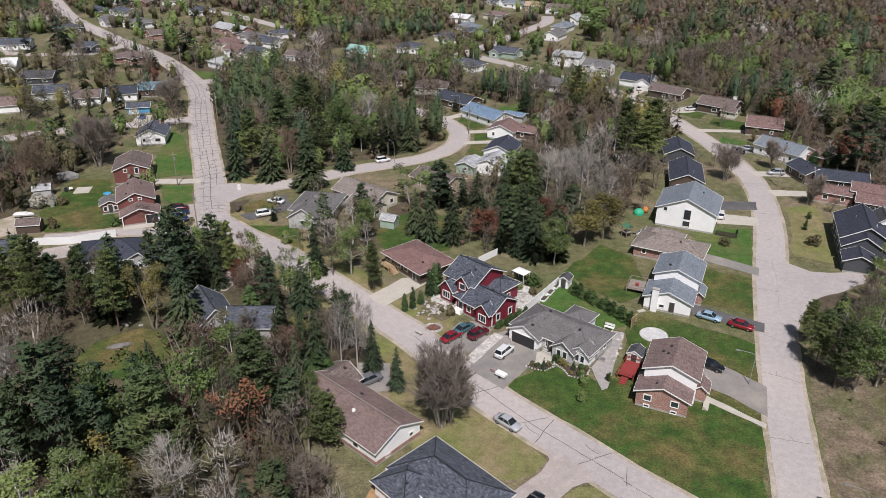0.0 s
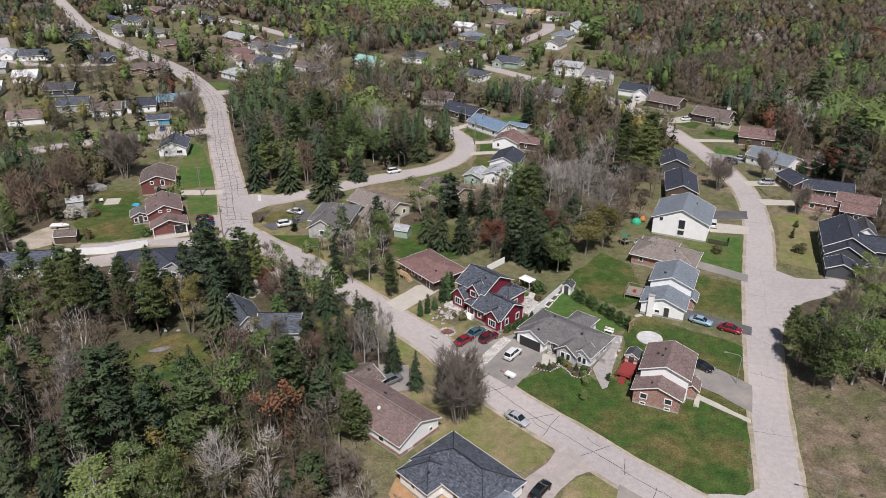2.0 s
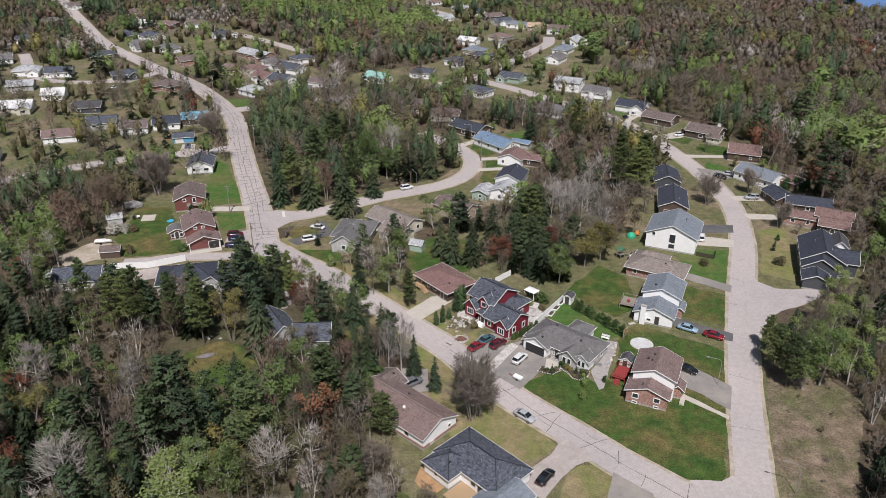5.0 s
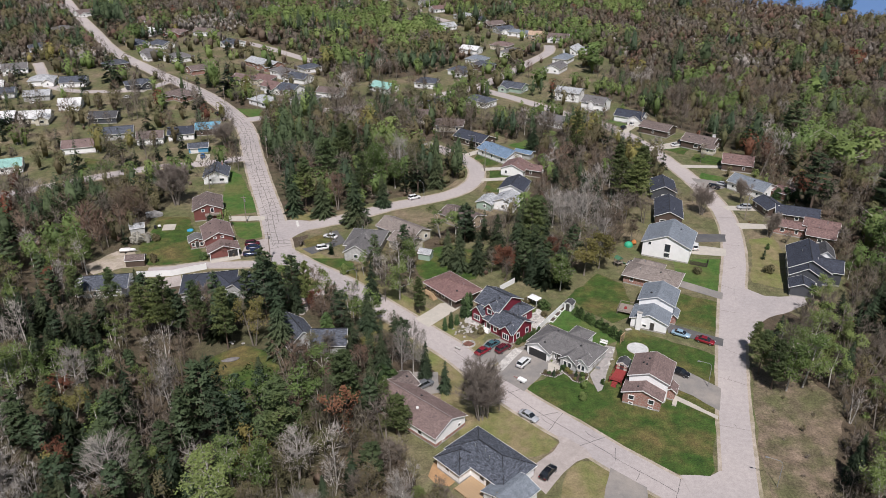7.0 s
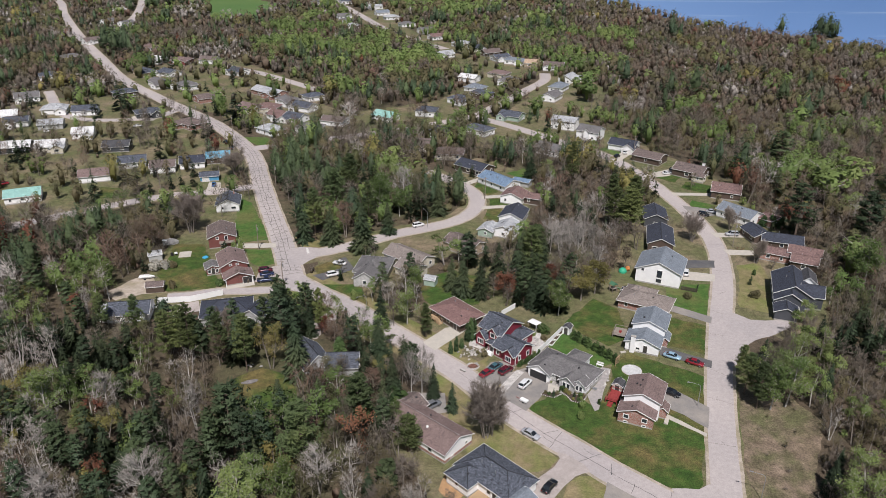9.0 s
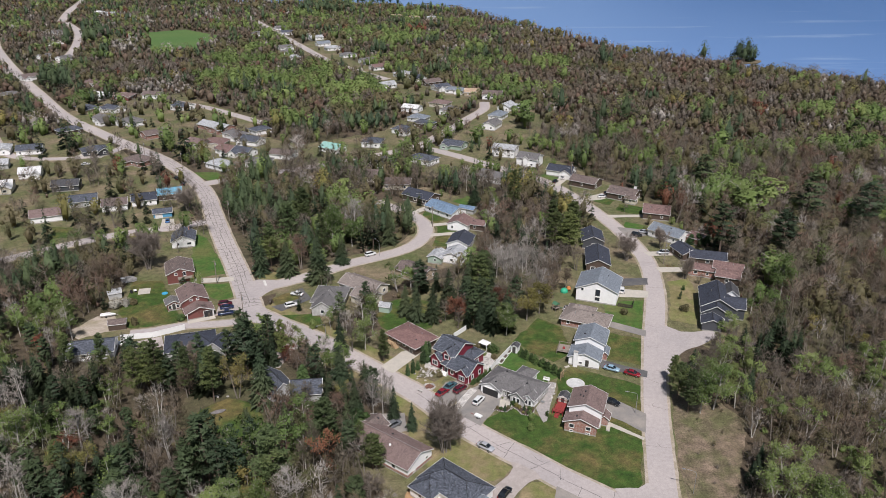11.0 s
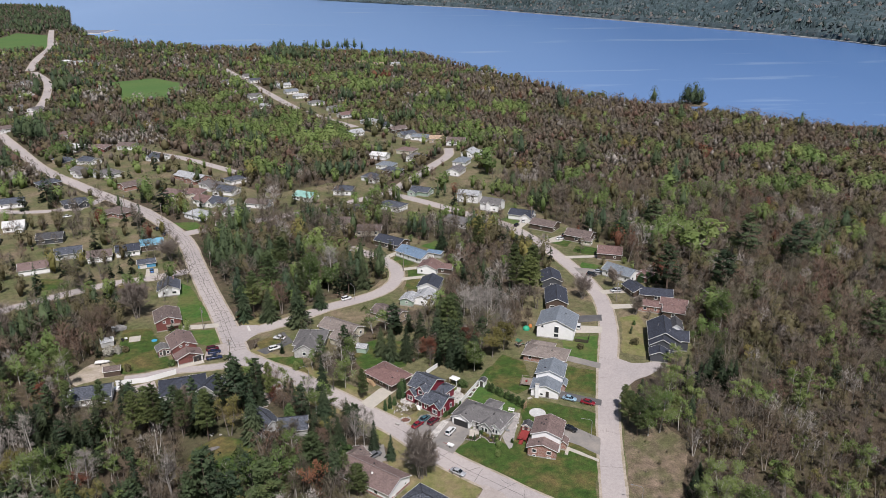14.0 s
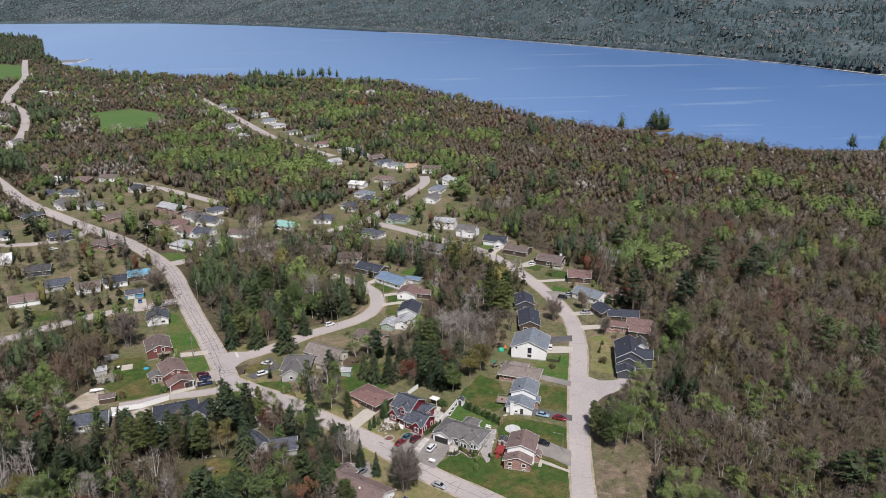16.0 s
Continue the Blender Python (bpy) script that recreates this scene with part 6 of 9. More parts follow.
def grow_far_pine(rg, k):
    """A distant pine: a straight trunk and an irregular tall crown of needle clumps in rough tiers."""
    h = rg.uniform(13, 18)
    r = h * rg.uniform(0.19, 0.25)
    wood = prism_tris(np.array([0, 0, -0.3]), np.array([0.02 * h, 0, h * 0.92]), 0.014 * h, 0.03, 3)
    n = (270, 80, 20)[k]
    t = 0.24 + 0.76 * rg.uniform(0, 1, n) ** 1.25
    an = rg.uniform(0, 2 * np.pi, n)
    ph = rg.uniform(0, 6.28, 4)
    bulge = 1 + 0.28 * np.sin(2 * an + ph[0] + 9 * t) + 0.22 * np.sin(3 * an + ph[1] - 14 * t)
    out = r * (1.06 - t) ** 0.62 * np.clip((t - 0.16) * 6, 0.3, 1) * bulge * rg.uniform(0.72, 1.06, n)
    c = np.stack([np.cos(an) * out + 0.02 * h * t, np.sin(an) * out, t * h + 0.10 * out], 1)
    d = unit(np.stack([np.cos(an), np.sin(an), np.full(n, 0.75)], 1) + rg.normal(size=(n, 3)) * 0.3)
    u = unit(np.cross(d, np.array([0, 0, 1.0])) + rg.normal(size=(n, 3)) * 0.25)
    v = np.cross(u, d)
    s = ((0.58, 0.98, 1.8)[k] * rg.uniform(0.65, 1.35, n) * (0.55 + 0.6 * (1 - t)))[:, None]
    core = crown_core(rg, h * 0.92, r * (0.36, 0.46, 0.52)[k], (7, 6, 5)[k], ((0.22, 0.55), (0.42, 1.0), (0.62, 0.85), (0.82, 0.45)) if k < 2 else LOW)
    return wood, np.concatenate([core, np.stack([c - u * s * 0.8, c + u * s * 0.8, c - v * s * 0.9], 1)])


def grow(species, level, rg):
    """Wood triangles and crown triangles of one tree at unit scale; level 0 is the nearest, 4 the farthest."""
    if species == "spruce":
        h = rg.uniform(10, 15)
        n, per, w = ((320, 7, 0.50), (170, 5, 0.72), (60, 3, 1.35), (30, 2, 2.0), (16, 2, 2.8))[level]
        return grow_spruce(rg, h, h * rg.uniform(0.16, 0.22), n, per, w)
    if species == "cedar":
        h = 4.0
        n, per, w = ((220, 4, 0.8), (90, 3, 1.2), (50, 2, 1.8), (24, 2, 2.2), (14, 1, 3.0))[level]
        return grow_spruce(rg, h, 0.85, n, per, w, 0.35)
    if species == "pine":
        if level >= 2:
            return grow_far_pine(rg, level - 2)
        h = rg.uniform(13, 18)
        n, per, s = ((50, 44, 0.56), (36, 26, 0.72))[level]
        return grow_pine(rg, h, h * rg.uniform(0.21, 0.27), n, per, s)
    if species == "maple":
        w2, tw, lf = grow_broad(rg, 11.0, 3.4, (18, 8, 5, 3, 2)[level], (10, 6, 4, 3, 2)[level], (12, 6, 5, 4, 3)[level], 0, (0.034, 0.09, 0.2, 0.4, 0.8)[level], 0.2, 0.0, 6, level == 0, 0.38)
        return w2, tw
    h = rg.uniform(10, 14.5)
    r = h * rg.uniform(0.17, 0.25)
    if level >= 2:
        return grow_crown(rg, species, level)
    limbs, br, tg, w = ((15, 9, 7, 0.055), (9, 5, 3, 0.12))[level]
    lv, size = {"bare": (0.25, 0.09), "silver": (0.2, 0.09), "budding": (0.7, 0.10), "olive": (1.5, 0.15), "fresh": (2.5, 0.175), "rust": (2.2, 0.17), "yellow": (2.2, 0.17)}[species]
    count, grow_size = ((1500, 1.2), (330, 1.75))[level]
    stems = 2 if rg.random() < 0.25 and level < 2 else 1
    wood, tw, leaf = grow_broad(rg, h, r, limbs if stems == 1 else int(limbs * 0.65), br, tg, int(lv * count), w, size * grow_size, rg.uniform(-0.05, 0.05), stems, level == 0)
    n = (420, 120)[level]
    if species in ("bare", "silver", "budding"):
        c = crown_points(rg, n, h, r)
        c[:, 2] -= 0.06 * h
        d = unit(c * np.array([1.0, 1.0, 0]) / r * 0.7 + np.array([0, 0, 1.0]) + rg.normal(size=(n, 3)) * 0.35)
        tw = np.concatenate([tw, slivers(c, d, h * rg.uniform(0.08, 0.17, n), np.full(n, (0.05, 0.12)[level]), rg)])
    if species in ("fresh", "rust", "yellow", "olive"):
        wood = np.concatenate([wood, tw[::(2, 3)[level]]])
        return wood, leaf
    return wood, np.concatenate([tw, leaf])


def tri_mesh(name, tris, material, normals=None, tints=None):
    n = len(tris)
    if normals is not None:
        face = np.cross(tris[:, 1] - tris[:, 0], tris[:, 2] - tris[:, 0])
        turn = (face * normals.mean(1)).sum(1) < 0
        tris, normals = tris.copy(), normals.copy()
        tris[turn], normals[turn] = tris[turn][:, ::-1], normals[turn][:, ::-1]
    me = bpy.data.meshes.new(name)
    me.vertices.add(3 * n)
    me.vertices.foreach_set("co", np.ascontiguousarray(tris, dtype=np.float32).ravel())
    me.loops.add(3 * n)
    me.loops.foreach_set("vertex_index", np.arange(3 * n, dtype=np.int32))
    me.polygons.add(n)
    me.polygons.foreach_set("loop_start", np.arange(0, 3 * n, 3, dtype=np.int32))
    me.materials.append(material)
    me.update(calc_edges=True)
    if tints is not None:
        at = me.attributes.new("tree_tint", "FLOAT", "POINT")
        at.data.foreach_set("value", np.repeat(np.asarray(tints, dtype=np.float32), 3))
    if normals is not None:
        at = me.attributes.new("custom_normal", "FLOAT_VECTOR", "POINT")
        at.data.foreach_set("vector", np.ascontiguousarray(normals, dtype=np.float32).ravel())
    return me


rg = np.random.default_rng(11)
SPECIES = [s for s in LEAF if s != "dark_pine"]
SHAPES = {(s, lv): [grow(s, lv, rg) for _ in range(5)] for s in SPECIES for lv in range(5)}
NEAR_MESH = {}
TREE_LABEL = {
    "spruce": ("dark green spruce with drooping boughs", "spruce"), "pine": ("tall white pine with tiered green needle plates", "pine"),
    "bare": ("bare grey-brown deciduous tree in early spring", "bare tree"), "budding": ("deciduous tree with red-brown buds", "budding tree"),
    "fresh": ("tree with bright green spring leaves and pale trunk", "leafing tree"), "olive": ("tree with thin olive young leaves", "leafing tree"),
    "maple": ("wide bare maple with many stems", "bare tree"), "silver": ("bare tree with pale silver-grey branches", "bare tree"), "cedar": ("narrow green cedar with dense sprays", "cedar"),
    "rust": ("small tree with rust-red leaves", "leafing tree"), "yellow": ("round tree with yellow-green young leaves", "leafing tree"),
}
tri_total = [0]


def plant(species, x, y, height, spread=1.0, label="", variant=None, turn=None, z=0.0):
    """One tree as a thing of its own: trunk with limbs, and crown."""
    r = random.Random(int(x * 31 + y * 17))
    k = r.randrange(5) if variant is None else variant
    lv = 0 if height > 3.3 else 1
    wood, leaf = SHAPES[(species, lv)][k]
    if (species, k, lv) not in NEAR_MESH:
        NEAR_MESH[(species, k, lv)] = (tri_mesh("trunk", wood, BARK[species]), tri_mesh("crown", leaf, LEAF[species], tints=np.full(len(leaf), (0.17, 0.42, 0.63, 0.79, 0.94)[k])))
    tall = leaf[:, :, 2].max()
    s = height / tall
    t = thing("tree" if species != "cedar" else "cedar_shrub", label or TREE_LABEL[species][0], TREE_LABEL[species][1], group=TREE_LABEL[species][1] + "s of the wood" if not label else "")
    t.matrix_world = pose(x, y, z, 0, 0, r.uniform(0, 360) if turn is None else turn) @ Matrix.Diagonal((s * spread, s * spread, s, 1))
    wm, lm = NEAR_MESH[(species, k, lv)]
    part("trunk", wm, None, t)
    part("crown", lm, None, t)
    tri_total[0] += len(wood) + len(leaf)
    return t


# single trees in the gardens and along the streets
garden_spots = []


def garden(species, x, y, height, spread, label, clear=1.8):
    garden_spots.append((x, y, clear))
    plant(species, x, y, height, spread, label)


garden("maple", 0.0, 89.6, 15.2, 1.0, "wide bare maple with many stems on the verge")
garden("maple", 1.5, 90.4, 12.4, 1.05, "bare maple beside its taller twin")
garden("budding", 4.2, 92.4, 7.0, 1.0, "small reddish budding tree beside the maple")
garden("spruce", -7.4, 99.0, 8.6, 1.0, "single dark spruce beside the drive")
garden("bare", -19.6, 109.6, 9.0, 1.0, "bare tree beside the pale birches")
garden("spruce", -3.2, 155.6, 15.0, 1.15, "tall dark spruce in the back garden")
garden("spruce", 2.1, 154.6, 14.0, 1.2, "tall dark spruce in the back garden")
garden("spruce", 8.0, 163.5, 15.0, 1.3, "tall dark spruce in the back garden")
garden("spruce", -6.5, 159.5, 12.0, 1.2, "dark spruce in the back garden")
garden("olive", -15.0, 137.6, 7.0, 1.2, "olive-leaved tree by the lawn")
garden("rust", 9.3, 154.5, 9.0, 1.5, "small tree with deep rust-red leaves")
garden("spruce", 16.6, 148.0, 11.5, 1.0, "tall dark spruce in the back garden")
garden("spruce", 19.6, 152.0, 12.5, 1.0, "tall dark spruce in the back garden")
garden("fresh", 24.3, 143.9, 11.0, 1.3, "light green birch in the back garden")
garden("yellow", 32.3, 152.4, 12.0, 1.5, "round tree with mustard young leaves")
garden("budding", 21.0, 158.4, 8.0, 1.2, "reddish budding tree in the garden")
garden("fresh", 22.0, 147.6, 9.0, 1.0, "fresh green birch in the garden")
garden("cedar", -2.6, 130.0, 6.4, 0.62, "narrow cedar beside the red house")
garden("cedar", -1.7, 130.6, 7.4, 0.6, "narrow cedar beside the red house")
garden("cedar", -0.8, 131.4, 6.9, 0.62, "narrow cedar beside the red house")
garden("cedar", -5.8, 124.9, 4.9, 0.6, "small clipped green garden cedar")
garden("cedar", -7.3, 123.9, 4.0, 0.75, "small clipped green garden cedar")
garden("cedar", -4.3, 126.6, 3.2, 1.0, "small clipped green garden cedar")
garden("pine", 56.0, 221.0, 17.0, 1.1, "tall white pine behind houses")
garden("maple", 79.3, 195.8, 11.5, 1.0, "round bare tree on the street's verge")
garden("maple", 96.7, 205.9, 9.5, 1.0, "round bare tree beside the white house")
garden("maple", 95.2, 178.0, 9.5, 0.9, "bare tree at the drive")
garden("cedar", 110.5, 210.0, 4.5, 1.6, "dense dark cedar of a garden row")
garden("cedar", 113.5, 209.5, 4.8, 1.6, "dense dark cedar of a garden row")
garden("cedar", 116.5, 208.5, 4.5, 1.6, "dense dark cedar of a garden row")
garden("spruce", 119.5, 206.0, 8.0, 1.3, "dark spruce behind the bungalow")
garden("pine", -17.2, 84.8, 10.6, 1.55, "round-topped pine beside the bungalow")
garden("fresh", -20.5, 93.5, 8.0, 1.0, "green leafing tree against the bungalow")
garden("spruce", -21.8, 106.5, 11.0, 1.2, "dark spruce behind the pale birches")
garden("olive", -37.6, 108.2, 9.5, 1.2, "olive-leaved tree before the hidden house")
garden("bare", -41.0, 107.0, 9.0, 1.2, "bare tree before the hidden house")
garden("cedar", -36.4, 121.5, 7.0, 1.2, "tall cedar behind the hidden house")
garden("bare", -34.6, 111.5, 8.5, 1.2, "bare tree beside the hidden house")
garden("spruce", -39.0, 101.0, 9.0, 1.3, "dark spruce before the hidden house")
garden("pine", 18.6, 169.4, 18.0, 1.1, "tall dark pine behind the gardens")
garden("pine", 21.0, 173.0, 17.0, 1.0, "tall dark pine behind the gardens")
garden("spruce", 14.5, 167.0, 15.5, 1.2, "tall dark spruce behind the gardens")
garden("spruce", 23.1, 173.7, 15.0, 1.2, "tall dark spruce behind the gardens")
garden("spruce", 18.0, 161.0, 14.0, 1.1, "tall dark spruce behind the gardens")
garden("silver", 30.8, 182.2, 15.0, 1.0, "tall pale birch in the back wood")
garden("silver", 34.5, 186.0, 15.5, 1.0, "tall pale birch in the back wood")
garden("silver", 39.7, 190.5, 15.0, 1.0, "tall pale birch in the back wood")
garden("silver", 27.5, 185.0, 14.0, 1.0, "tall pale birch in the back wood")
garden("silver", 43.0, 186.0, 13.0, 1.0, "tall pale birch in the back wood")
garden("rust", 24.1, 156.0, 10.5, 1.4, "rust-leaved tree behind the gardens")
garden("olive", 27.4, 158.0, 8.0, 1.3, "olive-leaved tree behind the gardens")
garden("budding", -41.8, 143.0, 9.0, 1.1, "reddish budding tree at the junction")
garden("budding", -49.5, 140.6, 9.0, 1.2, "reddish budding tree at the junction")
garden("spruce", -87.5, 134.5, 12.0, 1.1, "dark spruce before the slate roofs")
garden("pine", -93.5, 132.5, 13.0, 1.0, "white pine before the slate roofs")
garden("pine", -104.0, 134.5, 12.5, 1.1, "white pine at the wood's edge")
garden("maple", -70.2, 136.5, 7.0, 0.8, "bare tree against the slate roof")
garden("bare", -72.8, 137.5, 7.0, 1.0, "bare tree against the slate roof")
garden("spruce", 17.4, 104.6, 2.7, 1.3, "small blue spruce in the flower bed")
garden("spruce", 22.5, 104.6, 2.1, 1.4, "small blue spruce in the flower bed")
garden("spruce", 87.6, 163.2, 2.8, 1.2, "small spruce on the dry lawn")
garden("spruce", 89.0, 165.6, 2.6, 1.2, "small spruce on the dry lawn")
garden("cedar", 91.6, 170.0, 2.0, 1.6, "low shrub on the dry lawn")
garden("bare", 99.0, 174.0, 4.5, 1.6, "dark bare shrub at the drive")
for bx, by, bh in ((62.5, 92.0, 0.9), (66.4, 96.5, 1.1), (70.2, 101.0, 0.8), (61.0, 83.5, 0.8), (70.5, 91.0, 1.3), (66.8, 79.0, 1.0), (60.6, 73.0, 1.0), (74.0, 99.0, 1.4), (58.8, 66.5, 1.2), (64.2, 103.0, 0.9)):
    garden("olive" if bh > 1.0 else "bare", bx, by, bh, 2.2, "low scrubby shrub on bare ground")
garden("olive", 66.0, 86.0, 1.7, 2.2, "low round shrub on bare ground")
garden("bare", 63.5, 78.0, 1.4, 2.2, "low bare shrub on bare ground")
garden("silver", -99.5, 174.0, 3.5, 1.6, "pale blossoming shrub by the lawn")
garden("bare", -104.0, 181.0, 6.0, 1.3, "bare tree beside the lawn")
garden("bare", -92.0, 253.0, 4.5, 1.4, "bare shrub at the side street")
garden("fresh", 70.5, 64.0, 13.0, 1.35, "broad bright green tree at the wood's corner")
garden("fresh", 76.0, 70.0, 13.0, 1.3, "broad bright green tree at the wood's corner")
garden("fresh", 78.0, 60.0, 13.0, 1.3, "broad bright green tree at the wood's corner")
garden("spruce", 69.5, 72.5, 9.0, 1.2, "dark spruce at the wood's corner")
garden("spruce", 73.0, 77.0, 8.0, 1.1, "dark spruce at the wood's corner")
garden("spruce", 72.5, 116.0, 10.0, 1.2, "dark spruce at the street's edge")
garden("fresh", 74.5, 111.0, 10.5, 1.1, "green leafing tree at the street's edge")
garden("bare", 77.0, 115.5, 12.0, 0.9, "bare tree beside the pines")
garden("pine", 79.8, 108.0, 10.0, 1.1, "dark pine beside the bare ground")
garden("bare", 76.0, 106.5, 9.5, 1.0, "bare tree beside the pines")
garden("fresh", 82.0, 118.0, 10.5, 1.1, "green leafing tree beside the pines")
garden("bare", 82.5, 123.5, 11.0, 1.0, "bare tree at the forecourt")
garden("olive", 75.5, 121.0, 5.0, 1.4, "olive shrub at the forecourt")
garden("pine", 86.0, 112.0, 10.5, 1.1, "dark pine in the corner wood")
garden("spruce", 84.0, 105.0, 10.0, 1.1, "dark spruce in the corner wood")
garden("bare", 80.0, 102.0, 10.0, 1.0, "bare tree in the corner wood")
garden("fresh", 90.0, 121.0, 10.0, 1.1, "green leafing tree in the corner wood")
garden("bare", 89.0, 127.0, 11.0, 0.9, "bare tree behind the forecourt")
garden("fresh", 94.0, 138.5, 8.5, 1.3, "green leafing tree before the dark house")
garden("pine", -66.8, 119.1, 15.7, 0.8, "tall white pine beside the clearing", 2.4)
garden("pine", -59.5, 115.3, 17.4, 0.87, "tall white pine beside the clearing", 2.9)
garden("pine", -77.1, 120.5, 16.7, 1.07, "tall white pine before the slate roofs", 3.4)
garden("budding", -67.0, 117.7, 10.2, 1.02, "red-brown budding tree at the clearing", 1.8)
garden("yellow", -53.5, 116.9, 14.8, 0.93, "yellow-green leafing tree at the clearing", 2.4)
garden("spruce", -46.3, 114.0, 18, 1.17, "large dark spruce at the clearing", 3.0)
garden("spruce", -51.1, 133.1, 11.0, 1.23, "dark spruce at the junction", 2.0)
garden("spruce", -46.2, 132.5, 10.7, 1.18, "dark spruce at the junction", 1.8)
garden("pine", -43.0, 133.3, 14.9, 0.77, "thin open pine at the junction", 2.2)
garden("rust", -41.2, 133.3, 6.5, 1.66, "small rust-red leafing garden tree", 1.9)
garden("pine", -28.7, 91.3, 16.8, 1.32, "broad round-topped dark pine by the bungalow", 4.2)
garden("pine", -39.7, 80.0, 17.5, 1.41, "broad bright green pine in the near wood", 4.7)
garden("fresh", -48.9, 82.8, 15.4, 1.09, "bright green tree with a pale dead trunk", 2.9)
garden("silver", -34.8, 72.2, 12.9, 1.38, "pale bare tree with spreading branches", 3.0)
garden("bare", -30.8, 84.8, 15.2, 0.77, "tall thin bare tree in the near wood", 2.0)
garden("bare", -33.1, 83.6, 12.2, 0.81, "tall thin bare tree in the near wood", 1.8)
garden("fresh", -46.8, 69.7, 11.2, 1.34, "bright green leafing tree in the near wood", 2.6)
garden("spruce", -49.5, 104.1, 5.7, 1.41, "young spruce in the clearing", 1.8)
garden("spruce", -23.6, 98.5, 11.0, 1.09, "bright green spruce behind the bungalow", 1.8)
garden("cedar", -21.2, 99.8, 7.2, 1.38, "tall green cedar behind the bungalow", 1.8)
garden("cedar", -18.9, 100.7, 5.0, 1.51, "green cedar behind the bungalow", 1.8)
garden("spruce", -25.9, 119.0, 14.0, 1.41, "broad blue-green spruce beside the street", 2.8)
garden("bare", -33.4, 123.8, 8.7, 1.8, "bare grey clump of garden shrubs", 2.7)
garden("spruce", -38.9, 138.5, 5.5, 1.03, "young spruce beside the front street", 1.8)
garden("spruce", -36.7, 138.6, 6.1, 0.93, "young spruce beside the front street", 1.8)
garden("spruce", -34.1, 138.6, 3.0, 1.68, "young spruce beside the front street", 1.8)
garden("spruce", -26.8, 138.2, 12.6, 1.08, "tall grey-green spruce by the lawn", 2.0)
garden("bare", -23.2, 137.8, 10.3, 1.15, "bare grey tree beside the spruce", 2.0)
garden("fresh", -19.5, 138.9, 11.8, 1.52, "bright green maple in full spring leaf", 3.1)
garden("pine", -14.0, 131.5, 11.5, 0.8, "thin ragged green pine on the dry lawn", 2.4)
garden("olive", -22.1, 74.4, 11.6, 0.68, "olive-leaved tree beside the bungalow", 1.8)
garden("bare", -17.8, 73.7, 9.0, 1.74, "wide bare shrub tree beside the bungalow", 2.7)
garden("olive", -29.1, 113.5, 5.4, 1.9, "olive shrub tree before the hidden house", 2.3)
garden("silver", -65.5, 92.4, 16, 0.93, "pale bare birch in the near wood", 2.5)
garden("silver", -87.6, 97.6, 13.4, 1.46, "pale bare birch in the near wood", 3.3)
garden("silver", -67.4, 67.6, 16, 1.39, "pale bare tree with spreading branches", 3.8)
garden("silver", -86.1, 65.7, 15.0, 1.38, "pale bare tree with spreading branches", 3.5)
garden("fresh", -47.2, 63.1, 14.2, 1.68, "bright green leafing tree in the near wood", 4.1)
garden("fresh", -40.7, 67.3, 14.4, 0.97, "thin bright green tree with pale stem", 2.4)
garden("fresh", -99.1, 94.7, 16, 1.37, "green leafing birch in the near wood", 3.8)
garden("spruce", -48.0, 100.3, 8.7, 1.17, "young spruce in the near wood", 1.8)
garden("pine", -80.3, 118.6, 16.4, 0.85, "white pine before the slate roofs", 2.7)
garden("pine", -74.6, 118.7, 18.7, 0.82, "white pine before the slate roofs", 2.9)
garden("pine", -89.6, 90.2, 9.0, 1.62, "dense pine in the near wood", 2.8)
garden("yellow", -83.8, 86.5, 9.7, 1.36, "yellow-green leafing tree in the near wood", 2.2)
garden("spruce", -58.0, 195.0, 17.7, 1.2, "tall spruce at the edge of the bend's wood", 3.1)
garden("spruce", -48.1, 193.5, 14.0, 1.69, "tall spruce at the edge of the bend's wood", 3.4)
garden("pine", -54.8, 200.5, 18.6, 1.06, "tall pine at the edge of the bend's wood", 3.8)
garden("pine", -49.3, 216.3, 21, 1.21, "tall pine in the bend's wood", 4.8)
garden("budding", -43.6, 198.5, 15.3, 1.04, "red-brown budding tree in the bend's wood", 2.7)
garden("spruce", -36.5, 187.8, 17.8, 1.52, "broad dark spruce at the street's corner", 3.9)
garden("fresh", -33.0, 226.4, 16, 1.53, "bright green tree in the bend's wood", 4.2)
garden("pine", -35.8, 205.8, 18.9, 0.86, "tall pine in the bend's wood", 3.1)
garden("spruce", -10.6, 219.7, 14.0, 1.43, "dark spruce at the edge of the bend's wood", 2.9)
garden("pine", -46.3, 238.4, 19.2, 1.27, "tall pine in the bend's wood", 4.6)
garden("olive", -16.6, 222.3, 16, 1.21, "olive-leaved tree in the bend's wood", 3.3)
garden("fresh", -25.4, 218.2, 12.2, 1.13, "green leafing tree in the bend's wood", 2.4)
garden("silver", -24.8, 235.9, 16, 1.28, "pale bare tree in the bend's wood", 3.5)
garden("spruce", -28.7, 202.1, 12.7, 1.34, "dark spruce at the edge of the bend's wood", 2.5)
garden("maple", -100.0, 202.5, 16, 1.22, "wide bare tree behind the red-brown houses", 5.2)
garden("budding", -108.0, 186.1, 15.3, 1.53, "red-brown budding tree beside the lawn", 4.0)
garden("budding", -114.6, 190.1, 11.7, 1.46, "red-brown budding tree beside the lawn", 2.9)
garden("spruce", -120.1, 190.0, 12.4, 1.37, "dark spruce beside the lawn", 2.4)
garden("olive", -128.6, 235.0, 16, 1.78, "broad olive-leaved tree by the side street", 4.9)
garden("maple", -99.1, 264.1, 13.1, 1.29, "wide bare tree at the street corner", 4.5)
garden("pine", 60.9, 210.3, 20.5, 1.16, "very tall spreading white pine", 4.5)
